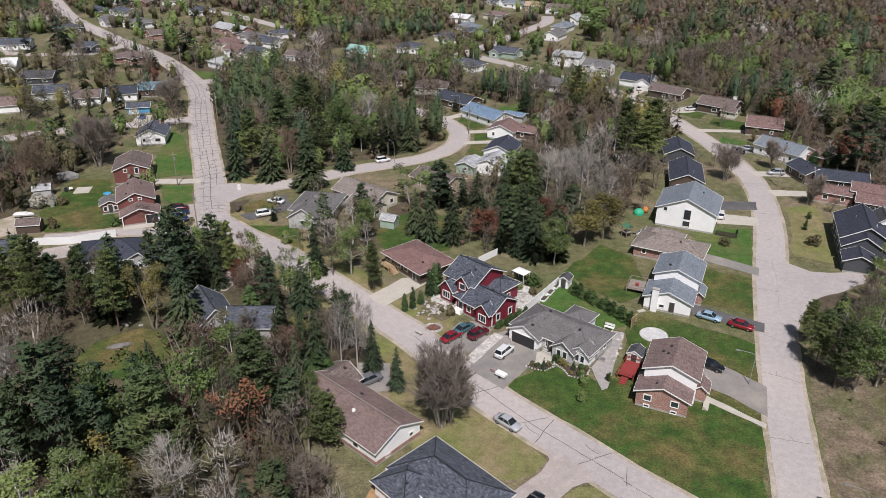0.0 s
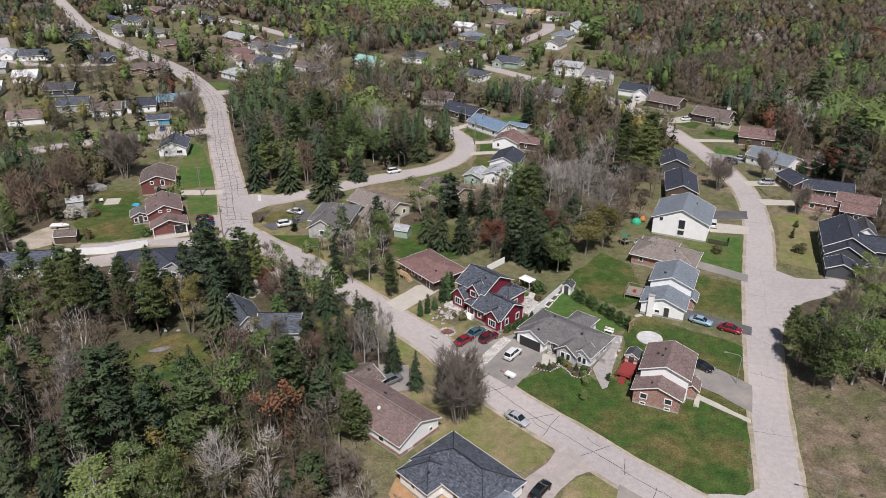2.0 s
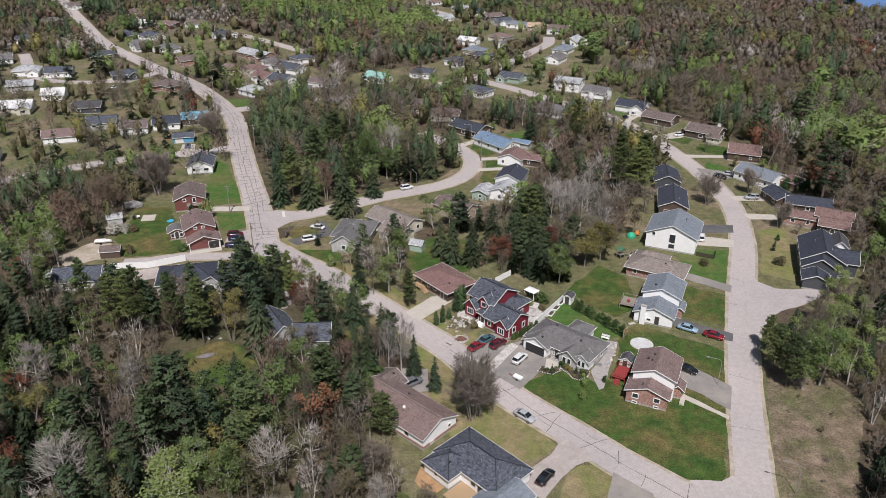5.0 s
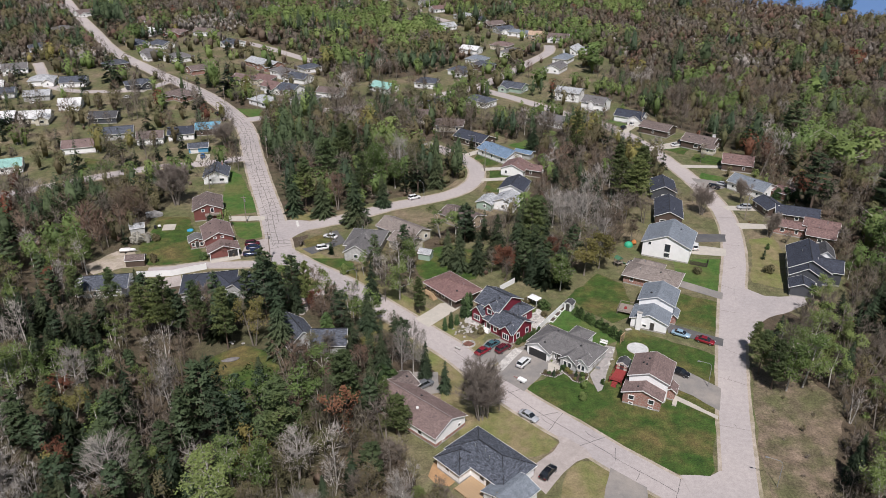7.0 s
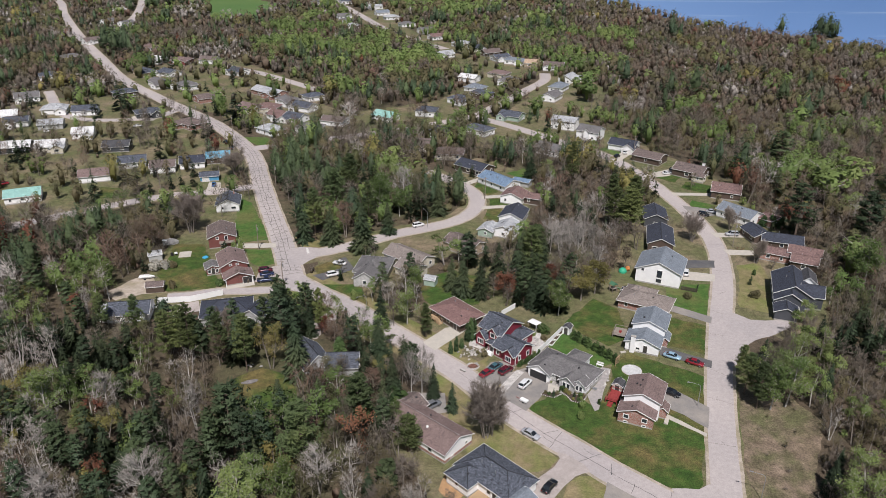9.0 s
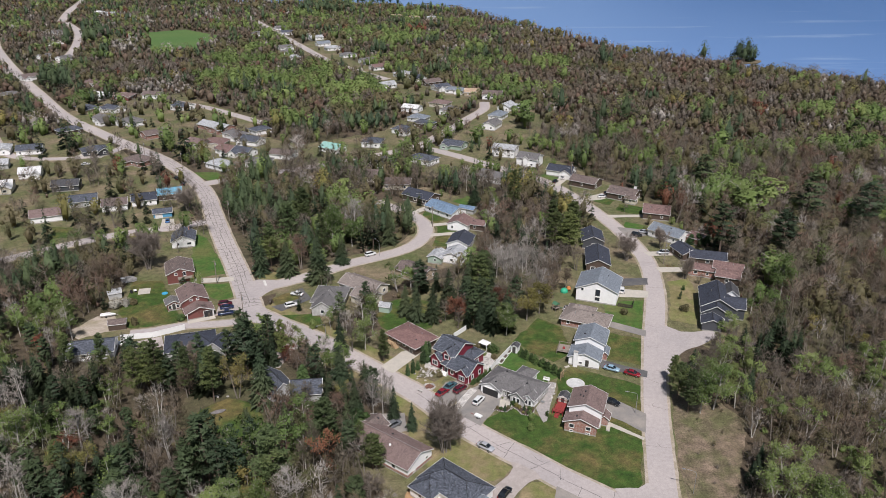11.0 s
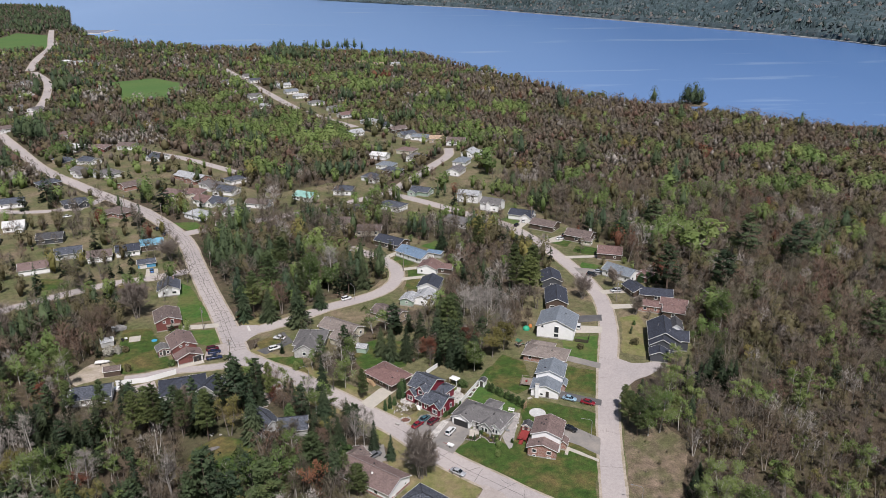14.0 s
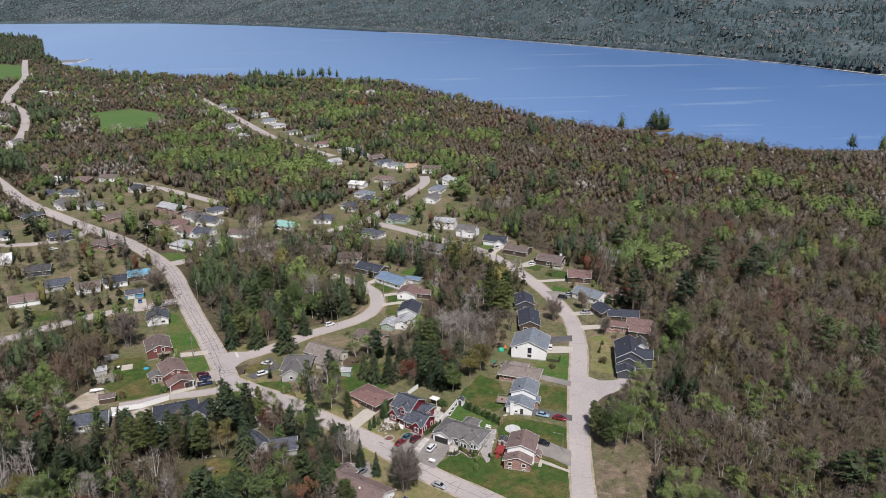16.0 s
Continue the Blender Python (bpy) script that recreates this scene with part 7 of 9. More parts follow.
garden("pine", 45.0, 250.2, 20.7, 0.86, "tall dark pine behind the gardens", 3.4)
garden("spruce", 29.2, 260.2, 10.8, 1.9, "broad dark spruce behind the houses", 3.7)
garden("fresh", 37.0, 265.5, 7.5, 1.9, "yellow-green leafing tree behind the houses", 3.1)
garden("silver", -17.1, 104.1, 15.6, 0.65, "tall pale birch with white stems", 1.8)
garden("silver", -14.6, 105.6, 16, 0.65, "tall pale birch with white stems", 1.8)
garden("silver", -12.8, 104.3, 14.1, 0.65, "tall pale birch with white stems", 1.8)
garden("yellow", -24.4, 112.8, 5.3, 1.9, "yellow-green shrub tree beside the birches", 1.9)
garden("olive", -21.1, 116.5, 4.9, 1.9, "olive shrub tree beside the birches", 2.0)
garden("spruce", -11.8, 103.9, 10.7, 0.89, "dark spruce behind the birches", 1.8)
garden("budding", -26.6, 106.5, 7.5, 1.73, "red-brown budding shrub tree", 2.2)
garden("bare", -20.8, 109.1, 9.9, 1.33, "bare grey tree beside the birches", 2.2)
garden("budding", -38.7, 127.6, 7.6, 1.9, "red-brown budding tree at the junction", 2.5)
garden("bare", -19.9, 121.5, 7.4, 1.29, "bare grey tree beside the street", 1.8)
garden("pine", 64.4, 105.8, 12.2, 1.04, "dark pine at the street's edge", 2.4)
garden("pine", 65.1, 100.1, 14.1, 0.93, "dark pine at the street's edge", 2.5)
garden("fresh", 68.3, 99.6, 13.9, 1.14, "broad green leafing tree beside the bare ground", 2.7)
garden("fresh", 72.4, 100.8, 15.8, 1.03, "broad green leafing tree beside the bare ground", 2.8)
garden("bare", 70.4, 107.1, 14.2, 0.9, "bare tree beside the pines", 2.2)
garden("pine", 66.1, 113.2, 9.5, 1.07, "dark pine at the street's edge", 1.9)
garden("budding", 45.4, 173.5, 12.8, 1.11, "red-brown budding tree beside the narrow houses", 2.4)
garden("budding", 49.8, 172.5, 11.0, 1.2, "red-brown budding tree beside the narrow houses", 2.2)
garden("bare", 58.0, 188.9, 11.8, 1.21, "bare tree beside the narrow houses", 2.4)
garden("bare", 42.3, 176.0, 12.6, 1.22, "bare tree behind the gardens", 2.6)
garden("bare", 51.8, 188.7, 13.7, 1.14, "bare tree behind the gardens", 2.7)
garden("budding", 25.9, 161.5, 10.6, 1.63, "red-brown budding tree in the back garden", 3.0)
garden("olive", 31.7, 168.3, 10.2, 1.66, "olive-leaved tree in the back garden", 2.9)
garden("bare", 36.6, 164.3, 10.3, 1.32, "bare tree in the back garden", 2.3)
garden("spruce", 16.3, 171.1, 18, 0.9, "tall dark spruce in the back garden", 2.3)
garden("fresh", 27.0, 154.7, 7.2, 1.61, "light green birch in the back garden", 2.0)
garden("fresh", -32.8, 221.2, 16.1, 1.10, "tall bright green tree in the wooded block", 3.2)
garden("fresh", -17.8, 154.3, 11.3, 1.10, "bright green tree behind the cream house", 3.2)
garden("fresh", 120.9, 159.1, 18.0, 1.25, "broad bright green tree at the wood's edge", 3.2)
garden("fresh", 144.4, 214.4, 11.9, 1.40, "broad bright green tree in the wood", 3.2)
garden("fresh", 164.1, 231.9, 10.5, 1.40, "broad bright green tree in the wood", 3.2)
garden("fresh", 151.8, 247.1, 9.4, 1.40, "broad bright green tree in the wood", 3.2)
garden("fresh", 177.6, 265.6, 9.4, 1.50, "broad bright green tree in the wood", 3.2)
garden("fresh", 156.8, 277.6, 9.1, 1.50, "broad bright green tree in the wood", 3.2)
garden("fresh", 178.1, 286.7, 9.6, 1.50, "broad bright green tree in the wood", 3.2)
garden("pine", 58.3, 201.9, 19.0, 1.35, "large dense white pine behind the dark-roofed houses", 3.2)
garden("pine", 53.8, 207.0, 16.6, 1.30, "large dense white pine behind the dark-roofed houses", 3.2)
garden("silver", 35.1, 176.5, 17.3, 1.20, "pale bare tree in the back gardens", 3.2)
garden("silver", 37.6, 164.5, 15.7, 1.20, "pale bare tree in the back gardens", 3.2)
garden("yellow", 37.4, 157.0, 12.6, 1.50, "mustard-leaved tree in the back gardens", 3.2)
garden("bare", 29.5, 164.5, 15.7, 1.30, "grey bare tree in the back gardens", 3.2)
hedge_rows = (((26.4, 131.6), (35.6, 119.6), 15, 2.9, "cedar of a tall hedge row"), ((10.3, 117.5), (15.9, 122.9), 12, 1.7, "small cedar of a row beside the red wall"),
              ((31.0, 100.6), (34.4, 97.6), 8, 0.8, "low cedar of a clipped row"))
for a, b, n, hgt, label in hedge_rows:
    for i in range(n):
        t = i / (n - 1)
        r = random.Random(i + n)
        o = plant("cedar", a[0] + (b[0] - a[0]) * t + r.uniform(-0.2, 0.2), a[1] + (b[1] - a[1]) * t + r.uniform(-0.2, 0.2), hgt * r.uniform(0.85, 1.15), 1.25, label)
        o["group"] = "hedge cedars"

def grow_bush(rg):
    """A dense rounded bush of unit height: leaf clumps on a lumpy skin down to the ground."""
    c, out = lump_crown(rg, 340, 1.0, 0.5)
    c[:, 2] = (c[:, 2] - 0.22) * 1.22
    keep = c[:, 2] > 0.02
    c, out = c[keep], unit(out[keep] + rg.normal(size=(keep.sum(), 3)) * 0.45)
    u = unit(np.cross(out, rg.normal(size=out.shape)))
    v = np.cross(out, u)
    s = (0.11 * rg.uniform(0.6, 1.4, len(c)))[:, None]
    core = crown_core(rg, 0.86, 0.40, 7, ((0.03, 0.75), (0.35, 1.0), (0.7, 0.75)))
    return np.concatenate([core, np.stack([c - u * s * 0.7 - v * s * 0.4, c + u * s * 0.7 - v * s * 0.4, c + v * s * 0.8], 1)])


BUSH_SHAPES = [grow_bush(rg) for _ in range(4)]
BUSH_MESH = {}
LEAF["blossom"] = foliage("white_blossom", (0.46, 0.44, 0.39), (0.36, 0.34, 0.28), (0.52, 0.50, 0.45), 0.3, 0.8, vary=0.2)


def bush(leaf, x, y, height, wide, label, z=0.03):
    r = random.Random(int(x * 53 + y * 29))
    k = r.randrange(4)
    if (leaf, k) not in BUSH_MESH:
        BUSH_MESH[(leaf, k)] = tri_mesh("foliage", BUSH_SHAPES[k], LEAF[leaf], tints=np.full(len(BUSH_SHAPES[k]), (0.2, 0.45, 0.66, 0.9)[k]))
    b = thing("bush", label, "bush", group="garden bushes")
    b.matrix_world = pose(x, y, z, 0, 0, r.uniform(0, 360)) @ Matrix.Diagonal((height * wide, height * wide, height, 1))
    part("foliage", BUSH_MESH[(leaf, k)], None, b)
    garden_spots.append((x, y, 1.2))


bush("fresh", 22.6, 96.2, 1.9, 1.0, "round bright green bush on the lawn")
bush("fresh", 23.6, 100.6, 1.9, 1.0, "round bright green bush on the lawn")
bush("cedar", 28.0, 101.6, 1.6, 0.6, "narrow clipped green bush beside the path")
bush("fresh", -36.2, 153.0, 3.0, 0.85, "young round green tree on the lawn")
bush("olive", 86.0, 154.6, 2.4, 1.35, "wide olive bush on the dry lawn")
bush("olive", 65.0, 154.0, 2.0, 1.2, "round olive bush on the lawn")
bush("olive", 1.6, 122.4, 1.6, 1.1, "rounded dull green bush among rocks")
bush("olive", -0.2, 123.6, 1.0, 1.2, "rounded dull green bush among rocks")
bush("cedar", 19.0, 134.3, 2.3, 1.35, "round clipped dark green bush")
bush("fresh", 15.6, 132.6, 1.2, 1.3, "low yellow-green bush among rocks")
bush("olive", 18.4, 130.6, 1.3, 1.3, "low yellow-green bush among rocks")
bush("olive", 14.6, 137.2, 1.7, 1.2, "round dull bush behind the rocks")
bush("blossom", -102.4, 172.6, 3.6, 1.1, "wide bush in white blossom at the wood's edge")
bush("blossom", -99.8, 173.4, 2.6, 1.0, "bush in white blossom at the wood's edge")
bush("olive", -97.6, 174.6, 2.0, 1.4, "low dull bush beside the lawn")
bush("olive", -93.0, 159.8, 2.6, 0.9, "leafy bush beside the brown shed")
bush("cedar", -78.8, 161.9, 2.2, 1.3, "round dark bush by the white fence")

# ---- the woods: where trees may stand
HOUSE_SPOTS = [(o.matrix_world.translation.x, o.matrix_world.translation.y) for o in scene.objects if o.parent is None and o.name.split(".")[0] in ("house", "garage")]
road_pts = np.array([(p.x, p.y, half) for line, half in ROAD_LINES for p in line])
house_pts = np.array(HOUSE_SPOTS)
garden_pts = np.array(garden_spots)
CLEAR = LAWNS + DRIVES + [[(74, 150), (92, 140), (86, 131), (66, 110), (60, 104), (60, 70), (50, 58), (44, 66)]]
GAPS = [[(-6, 92), (-2, 99), (-8, 104), (-16, 97), (-12, 88), (8, 62), (24, 70), (16, 84)], [(-106, 150), (-60, 158), (-54, 140), (-57, 131), (-76, 130), (-104, 131)], [(-66, 112), (-66, 98), (-60, 88), (-48, 90), (-43, 99), (-45, 110), (-50, 118), (-62, 117)], [(-20, 205), (2, 217), (1, 226), (-8, 217), (-24, 207)], [(-48, 128), (-34, 112), (-48, 108), (-56, 112), (-62, 120)]]


LEAFING_CLUMPS = [(316, 397, 22), (249, 332, 24), (187, 317, 20), (308, 335, 18), (314, 294, 18), (150, 261, 18), (96, 501, 26), (82, 409, 16), (143, 626, 24), (130, 329, 14),
                  (-17, 464, 22), (-34, 505, 24), (3, 807, 45), (-136, 571, 36), (-66, 557, 34), (-26, 516, 28), (-129, 680, 40)]
PINE_CLUMPS = [(346, 358, 9), (196, 628, 9), (86, 668, 9), (-259, 562, 22), (-332, 835, 28), (-93, 1132, 40)]
PALE_CLUMPS = [(331, 370, 11), (203, 246, 6), (-243, 775, 50)]


def wood_zone(x, y):
    """Height factor of the wood here, and the weights of its species; kinds stand in clumps."""
    def field(scale, seed):
        return noise.noise(Vector((x * scale, y * scale, seed)))
    n1, n2, n3, n4, n5 = field(0.021, 0.7), field(0.030, 5.1), field(0.019, 2.2), field(0.034, 8.4), field(0.05, 14.0)
    w = {"spruce": 0.08, "pine": 0.07, "bare": 0.30, "budding": 0.14, "fresh": 0.16, "olive": 0.20, "silver": 0.03, "yellow": 0.02, "rust": 0.01}
    hf, leafing = 0.85, 1.0
    if x < 0 and y < 165:                                   # the near wood on the lower left
        w = {"spruce": 0.09, "pine": 0.17, "bare": 0.19, "budding": 0.07, "fresh": 0.15, "olive": 0.27, "silver": 0.05, "yellow": 0.03, "rust": 0.01}
        hf, leafing = 0.9, 0.5
        if y < 96:
            w.update({"pine": 0.26, "fresh": 0.12, "silver": 0.06, "budding": 0.05})
            leafing = 0.0
    elif -85 < x < 8 and 195 < y < 330:                     # the block inside the bend
        edge = y < 226 + 0.55 * (x + 40) or x < -62
        w = {"spruce": 0.14, "pine": 0.36, "fresh": 0.15, "olive": 0.18, "bare": 0.15, "rust": 0.02} if edge else {"pine": 0.12, "spruce": 0.05, "bare": 0.38, "budding": 0.10, "fresh": 0.16, "olive": 0.19}
        hf, leafing = 1.0, 0.6
    elif x > 95 + 0.02 * y or (x > 60 and y < 125):         # the big bare wood on the right
        w = {"spruce": 0.008, "pine": 0.012, "bare": 0.54, "budding": 0.20, "fresh": 0.025, "olive": 0.17, "silver": 0.03, "yellow": 0.012, "rust": 0.004}
        hf, leafing = 0.82, 0.22
    elif x < -60 and y < 260:
        w = {"spruce": 0.15, "pine": 0.13, "bare": 0.28, "budding": 0.14, "fresh": 0.08, "olive": 0.19, "rust": 0.03}
    if 18 < x < 64 and 165 < y < 250:
        w = {"silver": 0.34, "bare": 0.16, "budding": 0.16, "spruce": 0.12, "pine": 0.04, "olive": 0.12, "fresh": 0.06}
        leafing = 0.4
    if -140 < x < 95 and y > 335:
        w["fresh"] += 0.13
        w["pine"] += 0.05
    if x < -140 and y > 380:                                # grey woods round the western streets
        w = {"bare": 0.40, "budding": 0.14, "spruce": 0.15, "pine": 0.10, "olive": 0.13, "fresh": 0.06, "silver": 0.04}
        leafing = 0.4
    if n3 > 0.16:
        w["fresh"] = w.get("fresh", 0) + 7.0 * leafing * (n3 - 0.12)
    if n1 > 0.18:
        w["olive"] = w.get("olive", 0) + (0.2 if x > 95 else 0.5)
        w["yellow"] = w.get("yellow", 0) + 0.06
    if n2 > 0.26:
        w["pine"] = w.get("pine", 0) + (0.0 if x > 60 else 0.4)
        w["spruce"] = w.get("spruce", 0) + (0.0 if x > 60 else 0.3)
    if n4 > 0.25:
        w["budding"] = w.get("budding", 0) + 0.6
    if n5 > 0.34:
        w["rust"] = w.get("rust", 0) + 0.12
    if n5 < -0.38:
        w["silver"] = w.get("silver", 0) + 0.5
    for spots, kind in ((LEAFING_CLUMPS, "fresh"), (PINE_CLUMPS, "pine"), (PALE_CLUMPS, "silver")):
        for cx, cy, r in spots:
            if math.dist((x, y), (cx, cy)) < r * (1 + 0.5 * n5):
                w = {kind: 2.6, "bare": 0.8, "olive": 0.7, "spruce": 0.25}
                hf = 1.35 if kind == "pine" else 0.95
    return hf * (1 + 0.3 * noise.noise(Vector((x * 0.03, y * 0.03, 9.0)))), w


def free(x, y, crowd=9.5):
    if len(road_pts):
        d = np.hypot(road_pts[:, 0] - x, road_pts[:, 1] - y) - road_pts[:, 2]
        if d.min() < (6.5 if x > -24 and y < 175 else 2.6):
            return False
    if np.hypot(house_pts[:, 0] - x, house_pts[:, 1] - y).min() < crowd:
        return False
    if (np.hypot(garden_pts[:, 0] - x, garden_pts[:, 1] - y) - garden_pts[:, 2]).min() < 0.0:
        return False
    for poly in CLEAR + GAPS:
        if inside(x, y, poly):
            return False
    return True


def in_yard(x, y):
    return any(inside(x, y, p) for p in YARDS)


rnd = random.Random(77)
batches = {}
counts = [0, 0, 0, 0, 0]
near_list = []
EYE_PLAN = (-10.0, -45.0)


def scatter(y0, y1, step):
    y = y0
    while y < y1:
        lo, hi = (-0.66 * (y + 75) - 15 if y < 1000 else -0.45 * (y + 90) - 60), 0.90 * (y + 85) + 12
        x = lo
        while x < hi:
            px, py = x + rnd.uniform(-0.48, 0.48) * step, y + rnd.uniform(-0.48, 0.48) * step
            x += step
            if py > along(SHORE, px) - 6 or not free(px, py, 9.5 if py < 230 else 7.6):
                continue
            hf, w = wood_zone(px, py)
            if in_yard(px, py):
                if rnd.random() > (0.0 if px > -24 and py < 200 else 0.24 if py < 330 and px > -80 else 0.17 if px > -145 and py > 330 else 0.30):
                    continue
                hf *= 0.66 if px > -85 and py < 330 else 1.05
                w = {"bare": 0.30, "budding": 0.16, "olive": 0.19, "fresh": 0.12, "spruce": 0.16, "pine": 0.03, "rust": 0.02, "yellow": 0.02}
            elif rnd.random() > 0.93:
                continue
            if py > 1650:
                w = {"spruce": 0.4, "pine": 0.35, "bare": 0.25}
                hf *= 1.35
            elif along(SHORE, px) - py < (34 if px < 150 else 75):
                hf *= 0.42
                w = {"bare": 0.5, "silver": 0.4, "budding": 0.1, "spruce": 0.02}
            size = 15.0 if py < 500 else 26.0
            cell = random.Random(int((px + 6 * noise.noise(Vector((px * 0.05, py * 0.05, 3.0)))) // size) * 7919 + int((py + 6 * noise.noise(Vector((px * 0.05, py * 0.05, 6.0)))) // size) * 104729)
            clump = cell.choices(list(w), list(w.values()))[0]
            s = clump if rnd.random() < 0.72 else rnd.choices(list(w), list(w.values()))[0]
            hf *= cell.uniform(0.88, 1.14)
            d = math.dist((px, py), EYE_PLAN)
            lv = 0 if d < 158 else 1 if d < 232 else 2 if d < 440 else 3 if d < 760 else 4
            if lv == 0:
                near_list.append((s, px, py, hf))
                continue
            counts[lv] += 1
            batches.setdefault((s, lv), []).append((px, py, land_height(px, py) - 0.1, hf * rnd.uniform(0.65, 1.1) * (1.0 if lv < 3 else 0.9), rnd.uniform(0, 6.283), rnd.uniform(1.0, 1.4) * (1.0 if lv < 3 or s in ("spruce", "pine") else 1.22), rnd.randrange(5)))
        y += step


scatter(48, 160, 3.9)
scatter(160, 330, 4.8)
scatter(330, 640, 5.4)
scatter(640, 1000, 7.2)
scatter(1000, 1330, 8.6)
scatter(1330, 1700, 13.0)
scatter(1700, 2300, 11.0)
scatter(2300, 3000, 15.0)
# low brush between the trunks
for _ in range(5200):
    py = 50 + 330 * rnd.random() ** 1.5
    px = rnd.uniform(-0.74 * (py + 95) - 15, 0.98 * (py + 62) + 25)
    if not free(px, py) or (in_yard(px, py) and (rnd.random() > 0.12 or (px > -24 and py < 200))):
        continue
    s = rnd.choices(("bare", "budding", "olive", "spruce", "fresh"), (0.36, 0.26, 0.22, 0.1, 0.06))[0]
    batches.setdefault((s, 3 if py < 200 else 4), []).append((px, py, -0.3, rnd.uniform(0.14, 0.30), rnd.uniform(0, 6.283), rnd.uniform(1.4, 2.4), rnd.randrange(5)))
near_list.sort(key=lambda q: math.dist(q[1:3], EYE_PLAN))
for s, px, py, hf in near_list[90:]:
    batches.setdefault((s, 1), []).append((px, py, -0.1, hf * rnd.uniform(0.66, 1.12), rnd.uniform(0, 6.283), rnd.uniform(0.95, 1.25), rnd.randrange(5)))
for s, px, py, hf in near_list[:90]:
    hgt = {"spruce": 12.0, "pine": 14.0, "cedar": 6.0}.get(s, 11.5) * hf * rnd.uniform(0.6, 1.15)
    plant(s, px, py, hgt, rnd.uniform(0.95, 1.3))

lone = []
while len(lone) < 34:
    py = 190 + 710 * rnd.random() ** 1.3
    px = rnd.uniform(60 if py > 330 else 112, 0.95 * (py + 62) + 20)
    if py < along(SHORE, px) - 40 and free(px, py) and not in_yard(px, py) and noise.noise(Vector((px * 0.02, py * 0.02, 21.0))) > -0.05:
        lone.append((px, py, 0.0, rnd.choice(("pine", "pine", "pine", "spruce")), rnd.uniform(15, 21)))
for px, py, z, s, hgt in lone + [(352, 682, -8.4, "pine", 23), (358, 686, -8.4, "spruce", 25), (364, 688, -8.4, "pine", 24), (372, 692, -8.4, "spruce", 21), (360, 694, -8.6, "pine", 19), (349, 687, -8.6, "spruce", 20), (353, 690, -8.6, "spruce", 23), (364, 683, -8.6, "spruce", 24), (368, 695, -8.6, "pine", 18), (344, 683, -8.6, "spruce", 17), (357, 679, -8.6, "pine", 19), (372, 687, -8.6, "pine", 17), (366, 683, -8.6, "pine", 17), (197, 636, 0, "pine", 24), (470, 480, -2, "spruce", 15)] + \
        [(-45 + i * 10 + rnd.uniform(-14, 14), 1290 + i * 2.0 + rnd.uniform(-14, 14), -4, "pine", rnd.uniform(12, 18)) for i in range(-9, 6)] + [(rnd.uniform(-130, 40), rnd.uniform(1270, 1320), -6, "pine", rnd.uniform(14, 19)) for _ in range(12)] + [(-372 + i * 13 + rnd.uniform(-8, 8), 1275 + rnd.uniform(-20, 20), -4, "pine", rnd.uniform(17, 26)) for i in range(6)]:
    batches.setdefault((s, 1 if py < 230 else 2 if py < 800 else 3), []).append((px, py, z, hgt / 15.0, rnd.uniform(0, 6.28), 1.5, rnd.randrange(5)))


def far_tree(species, x, y, height, spread):
    """One tall tree that stands out of the wood."""
    d = math.dist((x, y), EYE_PLAN)
    lv = 2 if species == "fresh" and d > 200 else 1 if d < 360 else 2 if d < 600 else 3
    k = rnd.randrange(5)
    batches.setdefault((species, lv), []).append((x, y, 0.0, height / SHAPES[(species, lv)][k][1][:, :, 2].max(), rnd.uniform(0, 6.28), spread, k))


far_tree("spruce", -118.2, 345.1, 18.0, 1.9)
far_tree("fresh", -133.2, 367.7, 16, 1.37)
far_tree("spruce", -198.5, 356.7, 16.1, 1.22)
far_tree("spruce", -192.1, 375.5, 18, 1.55)
far_tree("spruce", -184.7, 365.3, 17.5, 1.02)
far_tree("yellow", -76.2, 400.9, 15.0, 1.54)
far_tree("silver", -57.2, 335.3, 16, 1.9)
far_tree("fresh", -86.9, 309.2, 7.5, 1.9)
far_tree("fresh", 79.4, 397.4, 16, 1.9)
far_tree("fresh", 43.4, 364.6, 11.0, 1.9)
far_tree("pine", 146.3, 408.1, 21, 1.9)
far_tree("pine", 117.3, 371.3, 17.9, 1.26)
far_tree("pine", 111.4, 459.4, 16.9, 1.9)
far_tree("pine", 141.7, 271.9, 19.5, 1.76)
far_tree("spruce", 210.0, 461.2, 12.6, 1.73)
far_tree("pine", 230.8, 438.0, 13.5, 1.28)
far_tree("pine", 195.6, 391.8, 16.0, 0.9)
far_tree("pine", 209.4, 378.9, 14.4, 1.33)
far_tree("pine", 232.0, 373.0, 12.6, 1.5)
far_tree("fresh", 80.3, 410.4, 16, 1.9)
far_tree("fresh", 177.1, 334.6, 13.2, 1.9)
far_tree("fresh", 195.5, 327.7, 13.6, 1.9)
far_tree("silver", 124.0, 245.6, 16, 1.26)
far_tree("budding", 113.0, 233.4, 16, 1.46)
far_tree("fresh", 140.3, 550.2, 16, 1.82)
far_tree("fresh", 145.3, 242.2, 16, 1.9)
far_tree("fresh", 158.7, 242.4, 16, 1.87)
far_tree("pine", 169.4, 139.2, 21, 1.24)
far_tree("pine", 180.2, 129.2, 18.8, 1.24)
far_tree("pine", 125.0, 67.3, 14.2, 1.9)
far_tree("fresh", 122.2, 169.6, 14.1, 1.66)
far_tree("fresh", 144.7, 230.5, 14.9, 1.9)
far_tree("fresh", 186.8, 226.6, 10.6, 1.9)
far_tree("pine", 181.9, 212.3, 15.4, 0.85)
far_tree("yellow", 128.1, 125.8, 6.9, 1.71)
far_tree("fresh", 148.2, 182.0, 10.7, 1.13)
far_tree("fresh", 118.0, 76.6, 9.9, 1.51)
